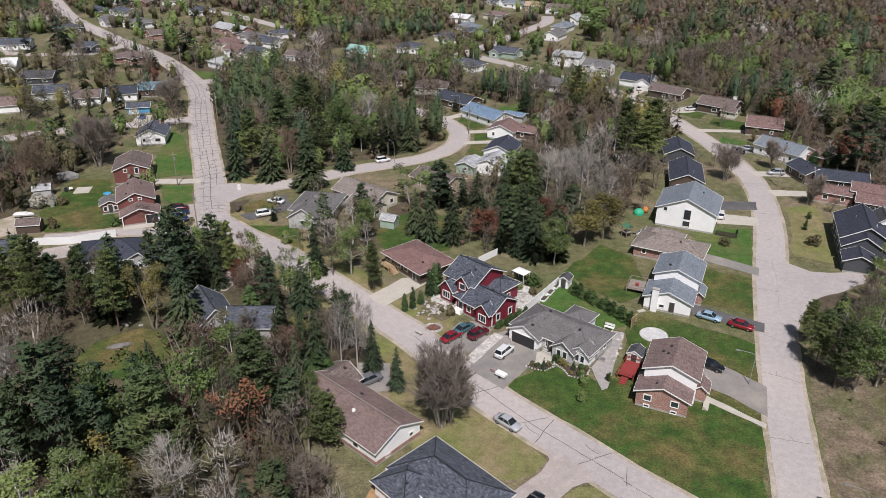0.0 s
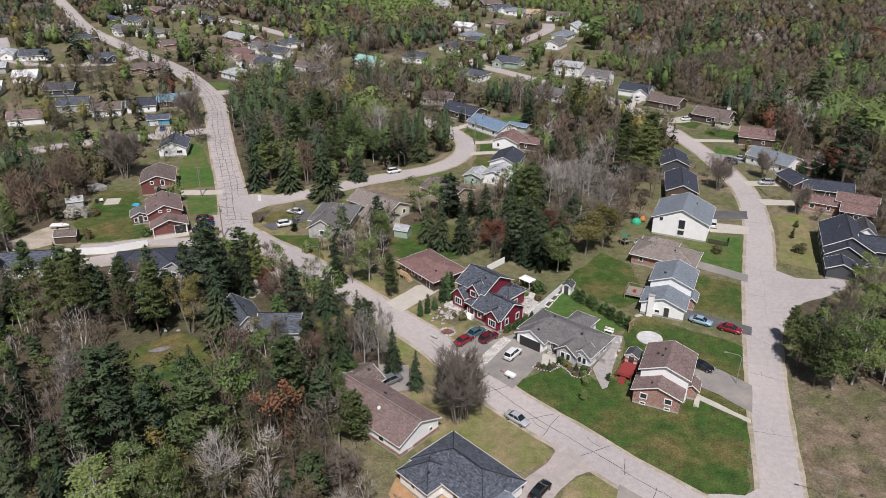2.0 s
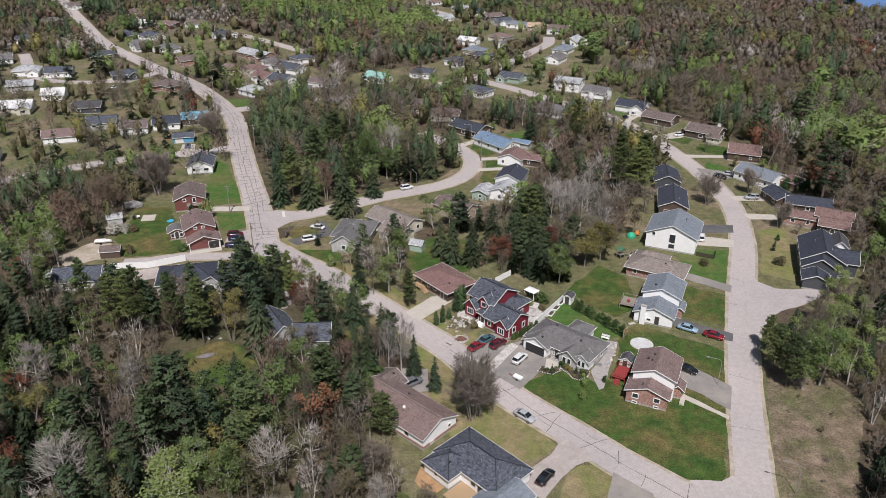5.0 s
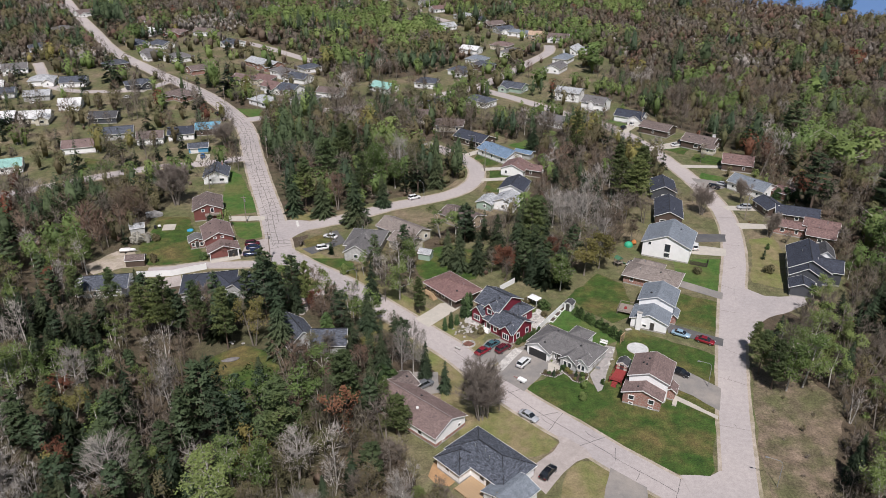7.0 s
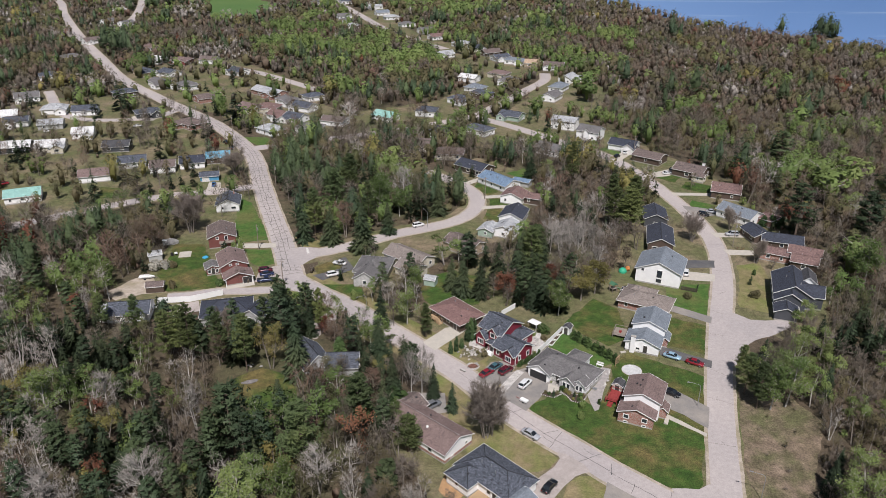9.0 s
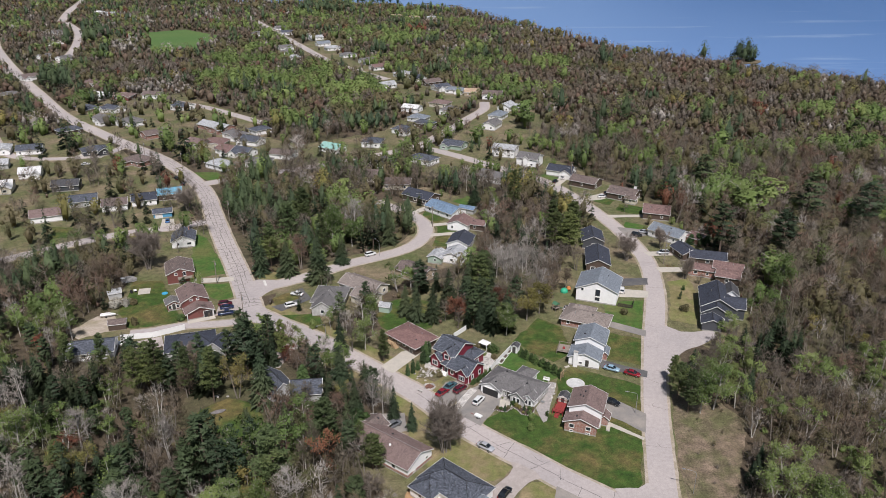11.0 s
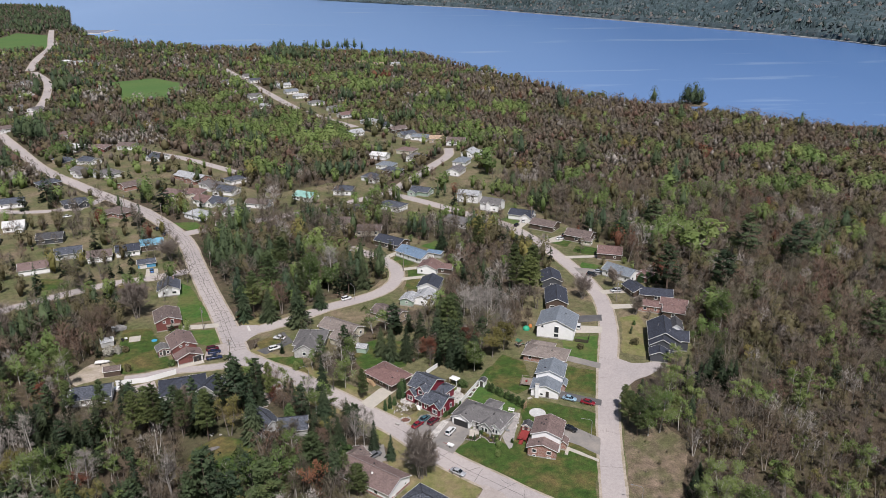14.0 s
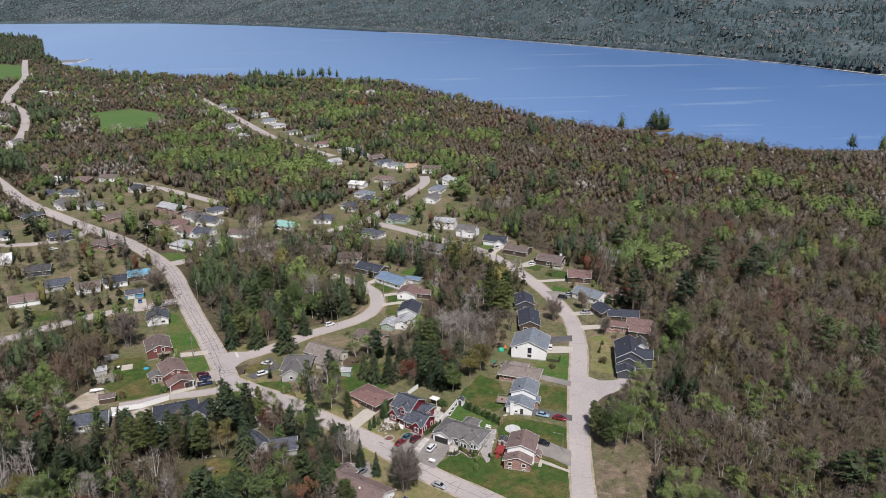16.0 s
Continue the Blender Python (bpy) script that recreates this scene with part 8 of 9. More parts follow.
far_tree("fresh", 109.9, 67.4, 6.7, 1.9)
far_tree("pine", 136.8, 70.5, 11.6, 1.43)

WOOD_NAME = {"spruce": "spruce_wood", "pine": "pine_wood", "bare": "bare_wood", "budding": "budding_wood", "fresh": "leafing_wood", "olive": "olive_wood", "silver": "birch_wood", "yellow": "yellow_wood", "cedar": "cedar_wood", "rust": "rust_wood"}
by_species = {}
for (s, lv), rows in batches.items():
    by_species.setdefault(s, []).append((lv, rows))
for s, groups in by_species.items():
    wood_all, leaf_all, soft_all, tint_all = [], [], [], []
    for lv, rows in groups:
        rows = np.array(rows)
        for k in range(5):
            sel = rows[rows[:, 6] == k]
            if not len(sel):
                continue
            wood, leaf = SHAPES[(s, lv)][k]
            if lv >= 1:
                wood = wood[:(0, 56, 18, 6, 4)[lv]]
            c, sn = np.cos(sel[:, 4]), np.sin(sel[:, 4])
            for src, dst in ((wood, wood_all), (leaf, leaf_all)):
                if not len(src):
                    continue
                v = src.reshape(-1, 3)
                sc, sp = sel[:, 3][:, None], (sel[:, 3] * sel[:, 5])[:, None]
                out = np.empty((len(sel), len(v), 3), np.float32)
                out[:, :, 0] = (v[None, :, 0] * c[:, None] - v[None, :, 1] * sn[:, None]) * sp + sel[:, 0][:, None]
                out[:, :, 1] = (v[None, :, 0] * sn[:, None] + v[None, :, 1] * c[:, None]) * sp + sel[:, 1][:, None]
                out[:, :, 2] = v[None, :, 2] * sc + sel[:, 2][:, None]
                dst.append(out.reshape(-1, 3, 3))
                if dst is leaf_all:
                    top = v[:, 2].max()
                    wide = np.hypot(v[:, 0], v[:, 1]).max()
                    nv = unit(unit(np.stack([v[:, 0] / wide, v[:, 1] / wide, (v[:, 2] - 0.5 * top) / (0.5 * top)], 1)) + np.array([0, 0, 0.35]) + rg.normal(size=v.shape) * 0.12)
                    if lv >= 2 and s != "spruce":
                        face = unit(np.cross(src[:, 1] - src[:, 0], src[:, 2] - src[:, 0]))
                        nv = unit(nv * 0.8 + np.repeat(face * np.sign((face * nv[::3]).sum(1, keepdims=True)), 3, 0) * (0.2 if s in ("bare", "silver", "budding") or lv > 2 else 0.45))
                    nn = np.empty_like(out)
                    nn[:, :, 0] = nv[None, :, 0] * c[:, None] - nv[None, :, 1] * sn[:, None]
                    nn[:, :, 1] = nv[None, :, 0] * sn[:, None] + nv[None, :, 1] * c[:, None]
                    nn[:, :, 2] = nv[None, :, 2]
                    soft_all.append(nn.reshape(-1, 3, 3))
                    tint_all.append(np.repeat(rg.uniform(0, 1, len(sel)), len(src)))
    leaf, wood = np.concatenate(leaf_all), np.concatenate(wood_all)
    tri_total[0] += len(leaf) + len(wood)
    ob = part(WOOD_NAME[s], tri_mesh("crowns", leaf, LEAF["dark_pine" if s == "pine" else s], np.concatenate(soft_all), np.concatenate(tint_all)), None)
    tagged(ob, "woodland: " + TREE_LABEL[s][0], "woodland", kind="stuff")
    part("trunks", tri_mesh("trunks", wood, BARK[s]), None, ob)

# ---- forest of the far shore: small cones and domes, dark conifers and pale bare stands in drifts
def far_forest():
    r = np.random.default_rng(23)
    kinds = {"conifer": [], "birch": [], "scrub": []}
    for i in range(34000):
        px = float(r.uniform(-1750, 1700))
        far = along(FAR_SHORE, px)
        deep = min(1.0, (4860 - far) / 1900.0)
        e = float(r.random() ** 1.5) * 1500
        py = far + 8 + e * deep
        drift = noise.noise(Vector((px * 0.004, py * 0.011, 4.0))) + 0.5 * noise.noise(Vector((px * 0.013, py * 0.03, 11.0)))
        # extra pale trees to the left stand for thicker haze there
        pale = 0.28 + 0.9 * drift + (0.15 if e > 500 and px < 700 else -0.30 if px > 900 else 0.0) + 0.22 * float(smooth(300, -900, px))
        kind = "birch" if r.random() < pale else "scrub" if r.random() < (0.45 if e < 25 else 0.10) else "conifer"
        s = float(r.uniform(0.75, 1.3)) * (0.55 if e < 12 else 1.0)
        kinds[kind].append((px, py, land_height(px, py) + (2.5 if e > 20 else 0.0), s, float(r.uniform(0, 6.28))))
    for kind, rows in kinds.items():
        rows = np.array(rows)
        n = 5
        an = np.arange(n) * 2 * np.pi / n
        tris = []
        w, h = (4.4, 11.5) if kind == "conifer" else (5.2, 9.0)
        for q in range(n):
            p0 = (math.cos(an[q]) * w, math.sin(an[q]) * w, 0.0 if kind == "conifer" else 4.0)
            p1 = (math.cos(an[(q + 1) % n]) * w, math.sin(an[(q + 1) % n]) * w, p0[2] - 1.0)
            tris.append((p0, p1, (0, 0, h)))
            if kind != "conifer":
                tris.append((p1, p0, (0, 0, -1.0)))
        v = np.array(tris).reshape(-1, 3)
        c, sn = np.cos(rows[:, 4])[:, None], np.sin(rows[:, 4])[:, None]
        out = np.empty((len(rows), len(v), 3), np.float32)
        jit = 1 + 0.25 * r.normal(size=(len(rows), len(v)))
        out[:, :, 0] = (v[:, 0] * c - v[:, 1] * sn) * rows[:, 3:4] * jit + rows[:, 0:1]
        out[:, :, 1] = (v[:, 0] * sn + v[:, 1] * c) * rows[:, 3:4] * jit + rows[:, 1:2]
        out[:, :, 2] = v[:, 2] * rows[:, 3:4] + rows[:, 2:3]
        words = {"conifer": "dark conifers on the far shore's hills", "birch": "pale bare birches on the far shore's hills", "scrub": "brown bare scrub along the far shore"}[kind]
        ob = part("far_" + kind + "_forest", tri_mesh("trees", out.reshape(-1, 3, 3), HAZY_LEAF[kind], tints=np.repeat(r.uniform(0, 1, len(rows)), len(tris))), None)
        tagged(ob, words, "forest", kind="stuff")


# needle and twig colours greyed towards blue to paint in the haze
HAZY_LEAF = {
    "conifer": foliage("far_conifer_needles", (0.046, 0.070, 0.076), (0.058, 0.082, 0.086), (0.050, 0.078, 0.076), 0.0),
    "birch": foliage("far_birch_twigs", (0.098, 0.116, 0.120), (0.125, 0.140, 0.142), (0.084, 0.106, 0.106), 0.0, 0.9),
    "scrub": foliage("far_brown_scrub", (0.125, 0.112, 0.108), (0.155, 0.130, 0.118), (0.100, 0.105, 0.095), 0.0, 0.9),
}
far_forest()

# ---- cars
PAINT = {n: plain(n + "_car_paint", c, 0.25, 0.15, 0.5, 0.8) for n, c in {
    "white": (0.75, 0.75, 0.74), "silver": (0.42, 0.43, 0.45), "black": (0.012, 0.012, 0.014), "dark_red": (0.11, 0.009, 0.018), "red": (0.24, 0.014, 0.024),
    "teal": (0.06, 0.13, 0.15), "navy": (0.015, 0.025, 0.07), "grey": (0.16, 0.165, 0.175), "pale_blue": (0.30, 0.44, 0.55), "maroon": (0.09, 0.012, 0.02), "blue": (0.05, 0.16, 0.36)}.items()}
M_TYRE = plain("black_tyre_rubber", (0.015, 0.015, 0.016), 0.85)
M_RIM = plain("alloy_rim", (0.42, 0.43, 0.44), 0.3, 0.8)
M_LAMP = plain("clear_headlamp", (0.6, 0.62, 0.62), 0.1)
M_TAIL = plain("red_tail_lamp", (0.30, 0.01, 0.01), 0.2)
M_CARGLASS = plain("tinted_car_glass", (0.018, 0.022, 0.026), 0.05, 0.0, 0.9)


def loft(rings):
    """A closed skin through rings of equal count."""
    g = Geo()
    n = len(rings[0])
    vs = [p for r in rings for p in r]
    fs = [tuple(range(n - 1, -1, -1)), tuple(range((len(rings) - 1) * n, len(rings) * n))]
    for i in range(len(rings) - 1):
        for k in range(n):
            a, b = i * n + k, i * n + (k + 1) % n
            fs.append((a, b, b + n, a + n))
    return g.add(vs, fs)


def car_ring(x, z0, z1, w, top=0.86):
    return [(x, -w * 0.92, z0), (x, -w, z0 + (z1 - z0) * 0.3), (x, -w, z0 + (z1 - z0) * 0.7), (x, -w * top, z1), (x, w * top, z1), (x, w, z0 + (z1 - z0) * 0.7), (x, w, z0 + (z1 - z0) * 0.3), (x, w * 0.92, z0)]


CAR_MESH = {}
def car_meshes(kind, paint):
    if (kind, paint) in CAR_MESH:
        return CAR_MESH[(kind, paint)]
    tall = {"sedan": 0.0, "suv": 0.22, "pickup": 0.28, "van": 0.3}[kind]
    b = 0.95 + tall * 0.6
    L = {"sedan": 2.3, "suv": 2.3, "pickup": 2.75, "van": 2.4}[kind]
    body_rings = [car_ring(-L, 0.42, b * 0.86, 0.70), car_ring(-L + 0.12, 0.3, b * 0.97, 0.84), car_ring(-L * 0.6, 0.24, b, 0.90), car_ring(0, 0.24, b, 0.91), car_ring(L * 0.45, 0.24, b * 0.98, 0.90), car_ring(L * 0.8, 0.27, b * 0.88, 0.87), car_ring(L - 0.08, 0.34, b * 0.76, 0.78), car_ring(L, 0.42, b * 0.68, 0.64)]
    z = b - 0.02
    top = 1.45 + tall
    if kind == "pickup":
        x0, x1, x2, x3 = -0.55, -0.4, 0.75, 1.25
    elif kind in ("suv", "van"):
        x0, x1, x2, x3 = -2.1, -1.75, 0.55, 1.15 if kind == "suv" else 1.5
    else:
        x0, x1, x2, x3 = -1.65, -0.95, 0.35, 1.15
    def lid(x, zz, w):
        return [(x, -w, zz), (x, w, zz)]
    glass = Geo().add([(x0, -0.78, z), (x0, 0.78, z), (x3, 0.78, z), (x3, -0.78, z), (x1, -0.60, top), (x1, 0.60, top), (x2, 0.60, top), (x2, -0.60, top)],
                      [(0, 4, 7, 3), (1, 2, 6, 5), (0, 1, 5, 4), (3, 7, 6, 2), (4, 5, 6, 7), (3, 2, 1, 0)])
    roof = Geo().add([(x1 - 0.06, -0.63, top), (x1 - 0.06, 0.63, top), (x2 + 0.05, 0.63, top), (x2 + 0.05, -0.63, top), (x1 + 0.05, -0.52, top + 0.06), (x1 + 0.05, 0.52, top + 0.06), (x2 - 0.06, 0.52, top + 0.06), (x2 - 0.06, -0.52, top + 0.06)],
                     [(0, 4, 7, 3), (1, 2, 6, 5), (0, 1, 5, 4), (3, 7, 6, 2), (4, 5, 6, 7), (3, 2, 1, 0)])
    pillars = []
    for s in (-1, 1):
        for xa, xb in ((x0, x1), (x3, x2), ((x1 + x2) / 2, (x1 + x2) / 2 - 0.02)):
            pillars.append(Geo().tube((xa, s * 0.785, z), (xb, s * 0.61, top), 0.04, 0.04, 4).mesh("pillar", PAINT[paint]))
    tyre = Geo().tube((0, -0.11, 0), (0, 0.11, 0), 0.33, 0.33, 14)
    rim = Geo().tube((0, -0.118, 0), (0, 0.118, 0), 0.2, 0.2, 10)
    P = PAINT[paint]
    out = dict(body=loft(body_rings).mesh("body", P, True), glass=glass.mesh("window_glass", M_CARGLASS), roof=roof.mesh("roof_panel", P), pillars=pillars,
               tyre=tyre.mesh("tyre", M_TYRE), rim=rim.mesh("rim", M_RIM), lamp=Geo().box(0, 0, 0, 0.16, 0.34, 0.14).mesh("headlamp", M_LAMP), tail=Geo().box(0, 0, 0, 0.1, 0.3, 0.16).mesh("tail_lamp", M_TAIL), L=L, b=b)
    if kind == "pickup":
        out["bed"] = Geo().box(-1.65, 0, b - 0.01, 1.9, 1.45, 0.03).mesh("cargo_bed", M_TYRE)
    CAR_MESH[(kind, paint)] = out
    return out


def car(kind, paint, x, y, yaw, where, z=0.1):
    c = car_meshes(kind, paint)
    words = {"sedan": "sedan", "suv": "sport utility car", "pickup": "pickup truck", "van": "minivan"}[kind]
    t = thing("car", f"{paint.replace('_', ' ')} {words} parked {where}", "car", pose(x, y, z, 0, 0, yaw), group="parked cars")
    bo = part("body", c["body"], None, t)
    part("window_glass", c["glass"], None, t)
    part("roof_panel", c["roof"], None, t)
    for pm in c["pillars"]:
        part("pillar", pm, None, t)
    L, b = c["L"], c["b"]
    for sx in (-1, 1):
        for sy in (-1, 1):
            w = part("wheel", c["tyre"], None, t, m=pose(sx * L * 0.6, sy * 0.83, 0.33))
            part("rim", c["rim"], None, w)
    for sy in (-1, 1):
        part("headlamp", c["lamp"], None, bo, m=pose(L - 0.12, sy * 0.55, b * 0.62))
        part("tail_lamp", c["tail"], None, bo, m=pose(-L + 0.03, sy * 0.6, b * 0.72))
    if "bed" in c:
        part("cargo_bed", c["bed"], None, t)
    return t


car("suv", "white", 11.0, 109.2, 52, "on the grey drive")
car("sedan", "teal", 4.1, 116.7, 44, "beside the red house")
car("suv", "dark_red", 6.6, 114.9, 44, "beside the red house")
car("sedan", "red", 1.7, 113.9, 44, "beside the red house")
car("sedan", "silver", 10.2, 90.0, -43, "at the street's edge")
car("suv", "grey", -12.0, 100.6, 38, "on the shaded drive")
car("sedan", "red", 56.3, 118.6, -32, "on the dark drive")
car("sedan", "pale_blue", 51.2, 121.6, -32, "under a pale cover on the drive")
car("sedan", "black", 46.4, 105.6, -38, "beside the brick house")
car("sedan", "white", -43.3, 176.8, 160, "on the looped drive")
car("suv", "white", -44.4, 168.6, 24, "on the looped drive")
car("suv", "maroon", -66.6, 171.4, 14, "on the gravel drive")
car("sedan", "navy", -65.6, 168.8, 14, "on the gravel drive")
car("pickup", "navy", -65.0, 164.6, 12, "on the gravel drive")
car("suv", "white", -18.1, 208.6, 28, "on the bend street")
car("sedan", "black", -60.7, 199.4, 108, "on the verge")
car("van", "silver", 95.6, 200.8, 178, "on the pale drive")
car("sedan", "silver", 95.4, 222.4, -24, "on the short drive")
car("suv", "black", 91.2, 219.4, -30, "on the short drive")
car("sedan", "white", 90.6, 267.2, 14, "on the upper drive")
car("suv", "black", 94.8, 271.2, 14, "on the upper drive")
car("suv", "black", 73.5, 290.6, 52, "on the upper street's drive")
car("van", "white", 79.2, 296.6, 50, "on the upper street's drive")
car("suv", "black", 63.4, 311.6, 54, "on the upper street's drive")
car("suv", "white", 69.6, 170.2, 70, "before the big white house")
car("sedan", "black", -115.6, 311.0, 122, "at the street's edge")
car("suv", "black", -110.4, 302.0, 116, "at the street's edge")
car("suv", "red", -193.7, 251.4, 30, "beside the teal-roofed house")
car("sedan", "blue", -105.2, 251.4, 104, "before the blue garage")
car("sedan", "white", -169.6, 340.0, 20, "beside the house")
car("suv", "black", -85.6, 322.0, 104, "between two bungalows")
car("sedan", "black", 12.2, 73.6, 52, "before the low garage")
car("suv", "black", 97.4, 129.4, 60, "at the wood's edge")
car("sedan", "white", 35, 356, 40, "near the upper street")
car("suv", "grey", 8, 380, 60, "near the upper street")
car("sedan", "silver", -176, 360, 30, "on the pale yard")
car("suv", "black", -170, 357, 30, "on the pale yard")
car("sedan", "white", -212, 330, 20, "beside a far bungalow")

# ---- fences
def panel_fence(a, b, n, h, label):
    a, b = Vector((*a, 0)), Vector((*b, 0))
    d = b - a
    yaw = math.degrees(math.atan2(d.y, d.x))
    f = thing("fence", label, "fence", pose(a.x, a.y, 0, 0, 0, yaw))
    w = d.length / n
    pm = Geo().box(0, 0, 0, w - 0.13, 0.05, h - 0.12).mesh("panel", M_PVC)
    po = Geo().box(0, 0, -0.1, 0.13, 0.13, h + 0.12).box(0, 0, h, 0.17, 0.17, 0.06, taper=0.5).mesh("post", M_PVC)
    ra = Geo().box(0, 0, h - 0.1, w - 0.13, 0.08, 0.09).mesh("rail", M_PVC)
    for i in range(n):
        part("panel", pm, None, f, m=pose((i + 0.5) * w, 0, 0.05))
        part("rail", ra, None, f, m=pose((i + 0.5) * w, 0, 0.03))
    for i in range(n + 1):
        part("post", po, None, f, m=pose(i * w, 0, 0))
    return f


panel_fence((-94.4, 150.6), (-85.0, 151.5), 4, 1.9, "long white vinyl privacy fence beside the lane")
panel_fence((-85.0, 151.5), (-76.3, 155.7), 4, 1.9, "white vinyl privacy fence bending up along the lane")
panel_fence((15.4, 122.6), (24.0, 134.9), 7, 1.7, "white vinyl fence between two gardens")
panel_fence((7.8, 143.6), (12.1, 148.0), 3, 1.7, "white vinyl fence behind the red house")

# raised beds along the fence
m_soil = surface("dark_garden_soil", (0.06, 0.045, 0.035), (0.09, 0.065, 0.05), 2.0, 9.0)
for i in range(3):
    t = thing("raised_bed", "white-framed raised bed with dark soil", "planter", pose(20.4 + i * 1.55, 128.6 + i * 2.6, 0.03, 0, 0, 59), group="raised beds")
    part("soil", Geo().box(0, 0, 0.05, 2.0, 0.9, 0.25), m_soil, t)
    for s in (-1, 1):
        part("side_board", Geo().box(0, s * 0.5, 0, 2.2, 0.08, 0.36), M_PVC, t)
        part("side_board", Geo().box(s * 1.06, 0, 0, 0.08, 0.92, 0.36), M_PVC, t)

# ---- sheds, pads, decks on the lots
def shed(x, y, yaw, L, W, h, roof, wall, label):
    s = thing("shed", label, "shed", pose(x, y, 0.02, 0, 0, yaw))
    block(s, 0, 0, 0, L, W, h, W * 0.3, "gable", roof, wall, int(x * 3), windows=[], base=0.1, over=0.2, vent=0, doors="w:0:door")


shed(25.4, 134.2, 60, 2.4, 2.0, 2.0, "charcoal", "white", "small white garden shed with grey roof")
shed(33.8, 107.4, 60, 2.6, 2.4, 2.1, "charcoal", "cream", "small cream shed with dark roof")
shed(19.4, 156.0, 30, 2.2, 2.2, 2.4, "charcoal", "brown", "small dark wooden shed")
shed(-13.0, 163.0, -20, 3.6, 3.0, 2.2, "light_grey", "green", "pale green garden shed with grey roof")
shed(40.1, 169.8, 20, 2.6, 2.4, 2.0, "light_grey", "white", "small white shed between trees")
shed(-105.2, 180.4, 20, 4.2, 3.2, 2.2, "light_grey", "grey", "grey garden shed by the lawn")
shed(-97.6, 158.6, 10, 5.2, 3.2, 2.1, "dark_brown", "brown", "low brown shed at the edge of the bare earth")
shed(46.4, 156.6, 64, 2.0, 1.6, 1.8, "charcoal", "grey", "small grey storage shed")

g = Geo()
n = 20
ring = [(39.2 + 2.5 * math.cos(2 * math.pi * i / n), 115.9 + 2.5 * math.sin(2 * math.pi * i / n)) for i in range(n)]
pool = thing("round_pad", "round pale grey pool base on the lawn", "pad", pose(0, 0, 0))
part("liner", Geo().prism(ring, 0.02, 0.11), surface("pale_pool_liner", (0.55, 0.55, 0.54), (0.48, 0.48, 0.47), 0.6, 5.0), pool)
part("edge", Geo().prism([(39.2 + 2.62 * math.cos(2 * math.pi * i / n), 115.9 + 2.62 * math.sin(2 * math.pi * i / n)) for i in range(n)], 0.0, 0.07), M_SAND, pool)

t = thing("garden_deck", "red-stained timber deck with steps", "deck", pose(32.0, 104.0, 0.0, 0, 0, 60))
deck(t, 0, 0, 0.9, 4.6, 2.6, M_DECK_RED, 0.8)
steps(t, pose(-2.4, 0, 0, 0, 0, -90), 4, 1.2, M_DECK_RED)

t = thing("concrete_slab", "square pale concrete slab on the lawn", "slab", pose(-96.6, 184.2, 0.04, 0, 0, 10))
part("slab", Geo().box(0, 0, 0, 4.0, 4.4, 0.12, taper=0.99), M_CONCRETE, t)

# boat on its trailer
t = thing("boat_trailer", "small white boat on a trailer on bare earth", "boat", pose(-103.2, 166.4, 0.05, 0, 0, 8))
hull = loft([[(x, -w, 0.95), (x, -w * 0.75, 0.5), (x, 0, 0.35 + k), (x, w * 0.75, 0.5), (x, w, 0.95)] for x, w, k in ((-2.3, 0.85, 0.0), (-1.0, 0.95, 0.0), (0.6, 0.85, 0.05), (1.7, 0.5, 0.2), (2.4, 0.08, 0.5))])
part("hull", hull, M_PVC, t)
part("cover", Geo().box(-0.6, 0, 0.94, 3.0, 1.5, 0.28, taper=0.8), M_GARAGE, t)
part("trailer_frame", Geo().box(0.3, 0, 0.3, 5.6, 0.14, 0.1), M_METAL, t)
for sy in (-1, 1):
    part("wheel", Geo().tube((-0.4, sy * 0.95 - 0.08, 0.28), (-0.4, sy * 0.95 + 0.08, 0.28), 0.28, 0.28, 12), M_TYRE, t)

# things on the lawn beside the wood
t = thing("covered_boat", "boat under a grey and white tarpaulin beside the wood", "boat", pose(-104.2, 192.6, 0.05, 0, 0, 15))
cover = loft([[(x, -w, 0.1), (x, -w * 0.9, 0.9), (x, -w * 0.35, z), (x, w * 0.35, z), (x, w * 0.9, 0.9), (x, w, 0.1)] for x, w, z in ((-2.6, 1.0, 1.2), (-1.4, 1.2, 1.9), (0.2, 1.25, 2.1), (1.6, 1.0, 1.7), (2.7, 0.3, 1.1))])
part("tarpaulin", cover, surface("grey_tarpaulin", (0.30, 0.29, 0.28), (0.22, 0.215, 0.21), 0.8, 4.0, contrast=0.35, bump=0.4), t, "grey tarpaulin with sagging folds")
part("sheet_end", Geo().box(-1.9, 0, 1.72, 1.6, 1.3, 0.07, taper=0.8), M_PVC, t, "white plastic sheet")
t = thing("garden_tractor", "small dark garden tractor with a white hood on the lawn", "tractor", pose(-100.2, 183.6, 0.05, 0, 0, 30))
part("hood", Geo().box(0.7, 0, 0.45, 1.0, 0.7, 0.5, taper=0.85), M_PVC, t)
part("seat", Geo().box(-0.5, 0, 0.5, 0.7, 0.6, 0.6, taper=0.8), M_TYRE, t)
for x, w in ((-0.6, 0.42), (0.8, 0.28)):
    for sy in (-1, 1):
        part("wheel", Geo().tube((x, sy * 0.5 - 0.1, w), (x, sy * 0.5 + 0.1, w), w, w, 12), M_TYRE, t)
t = thing("paddling_pool", "small round blue paddling pool on the lawn", "paddling pool", pose(-89.0, 181.6, 0.06))
ring = [(math.cos(2 * math.pi * i / 16), math.sin(2 * math.pi * i / 16)) for i in range(16)]
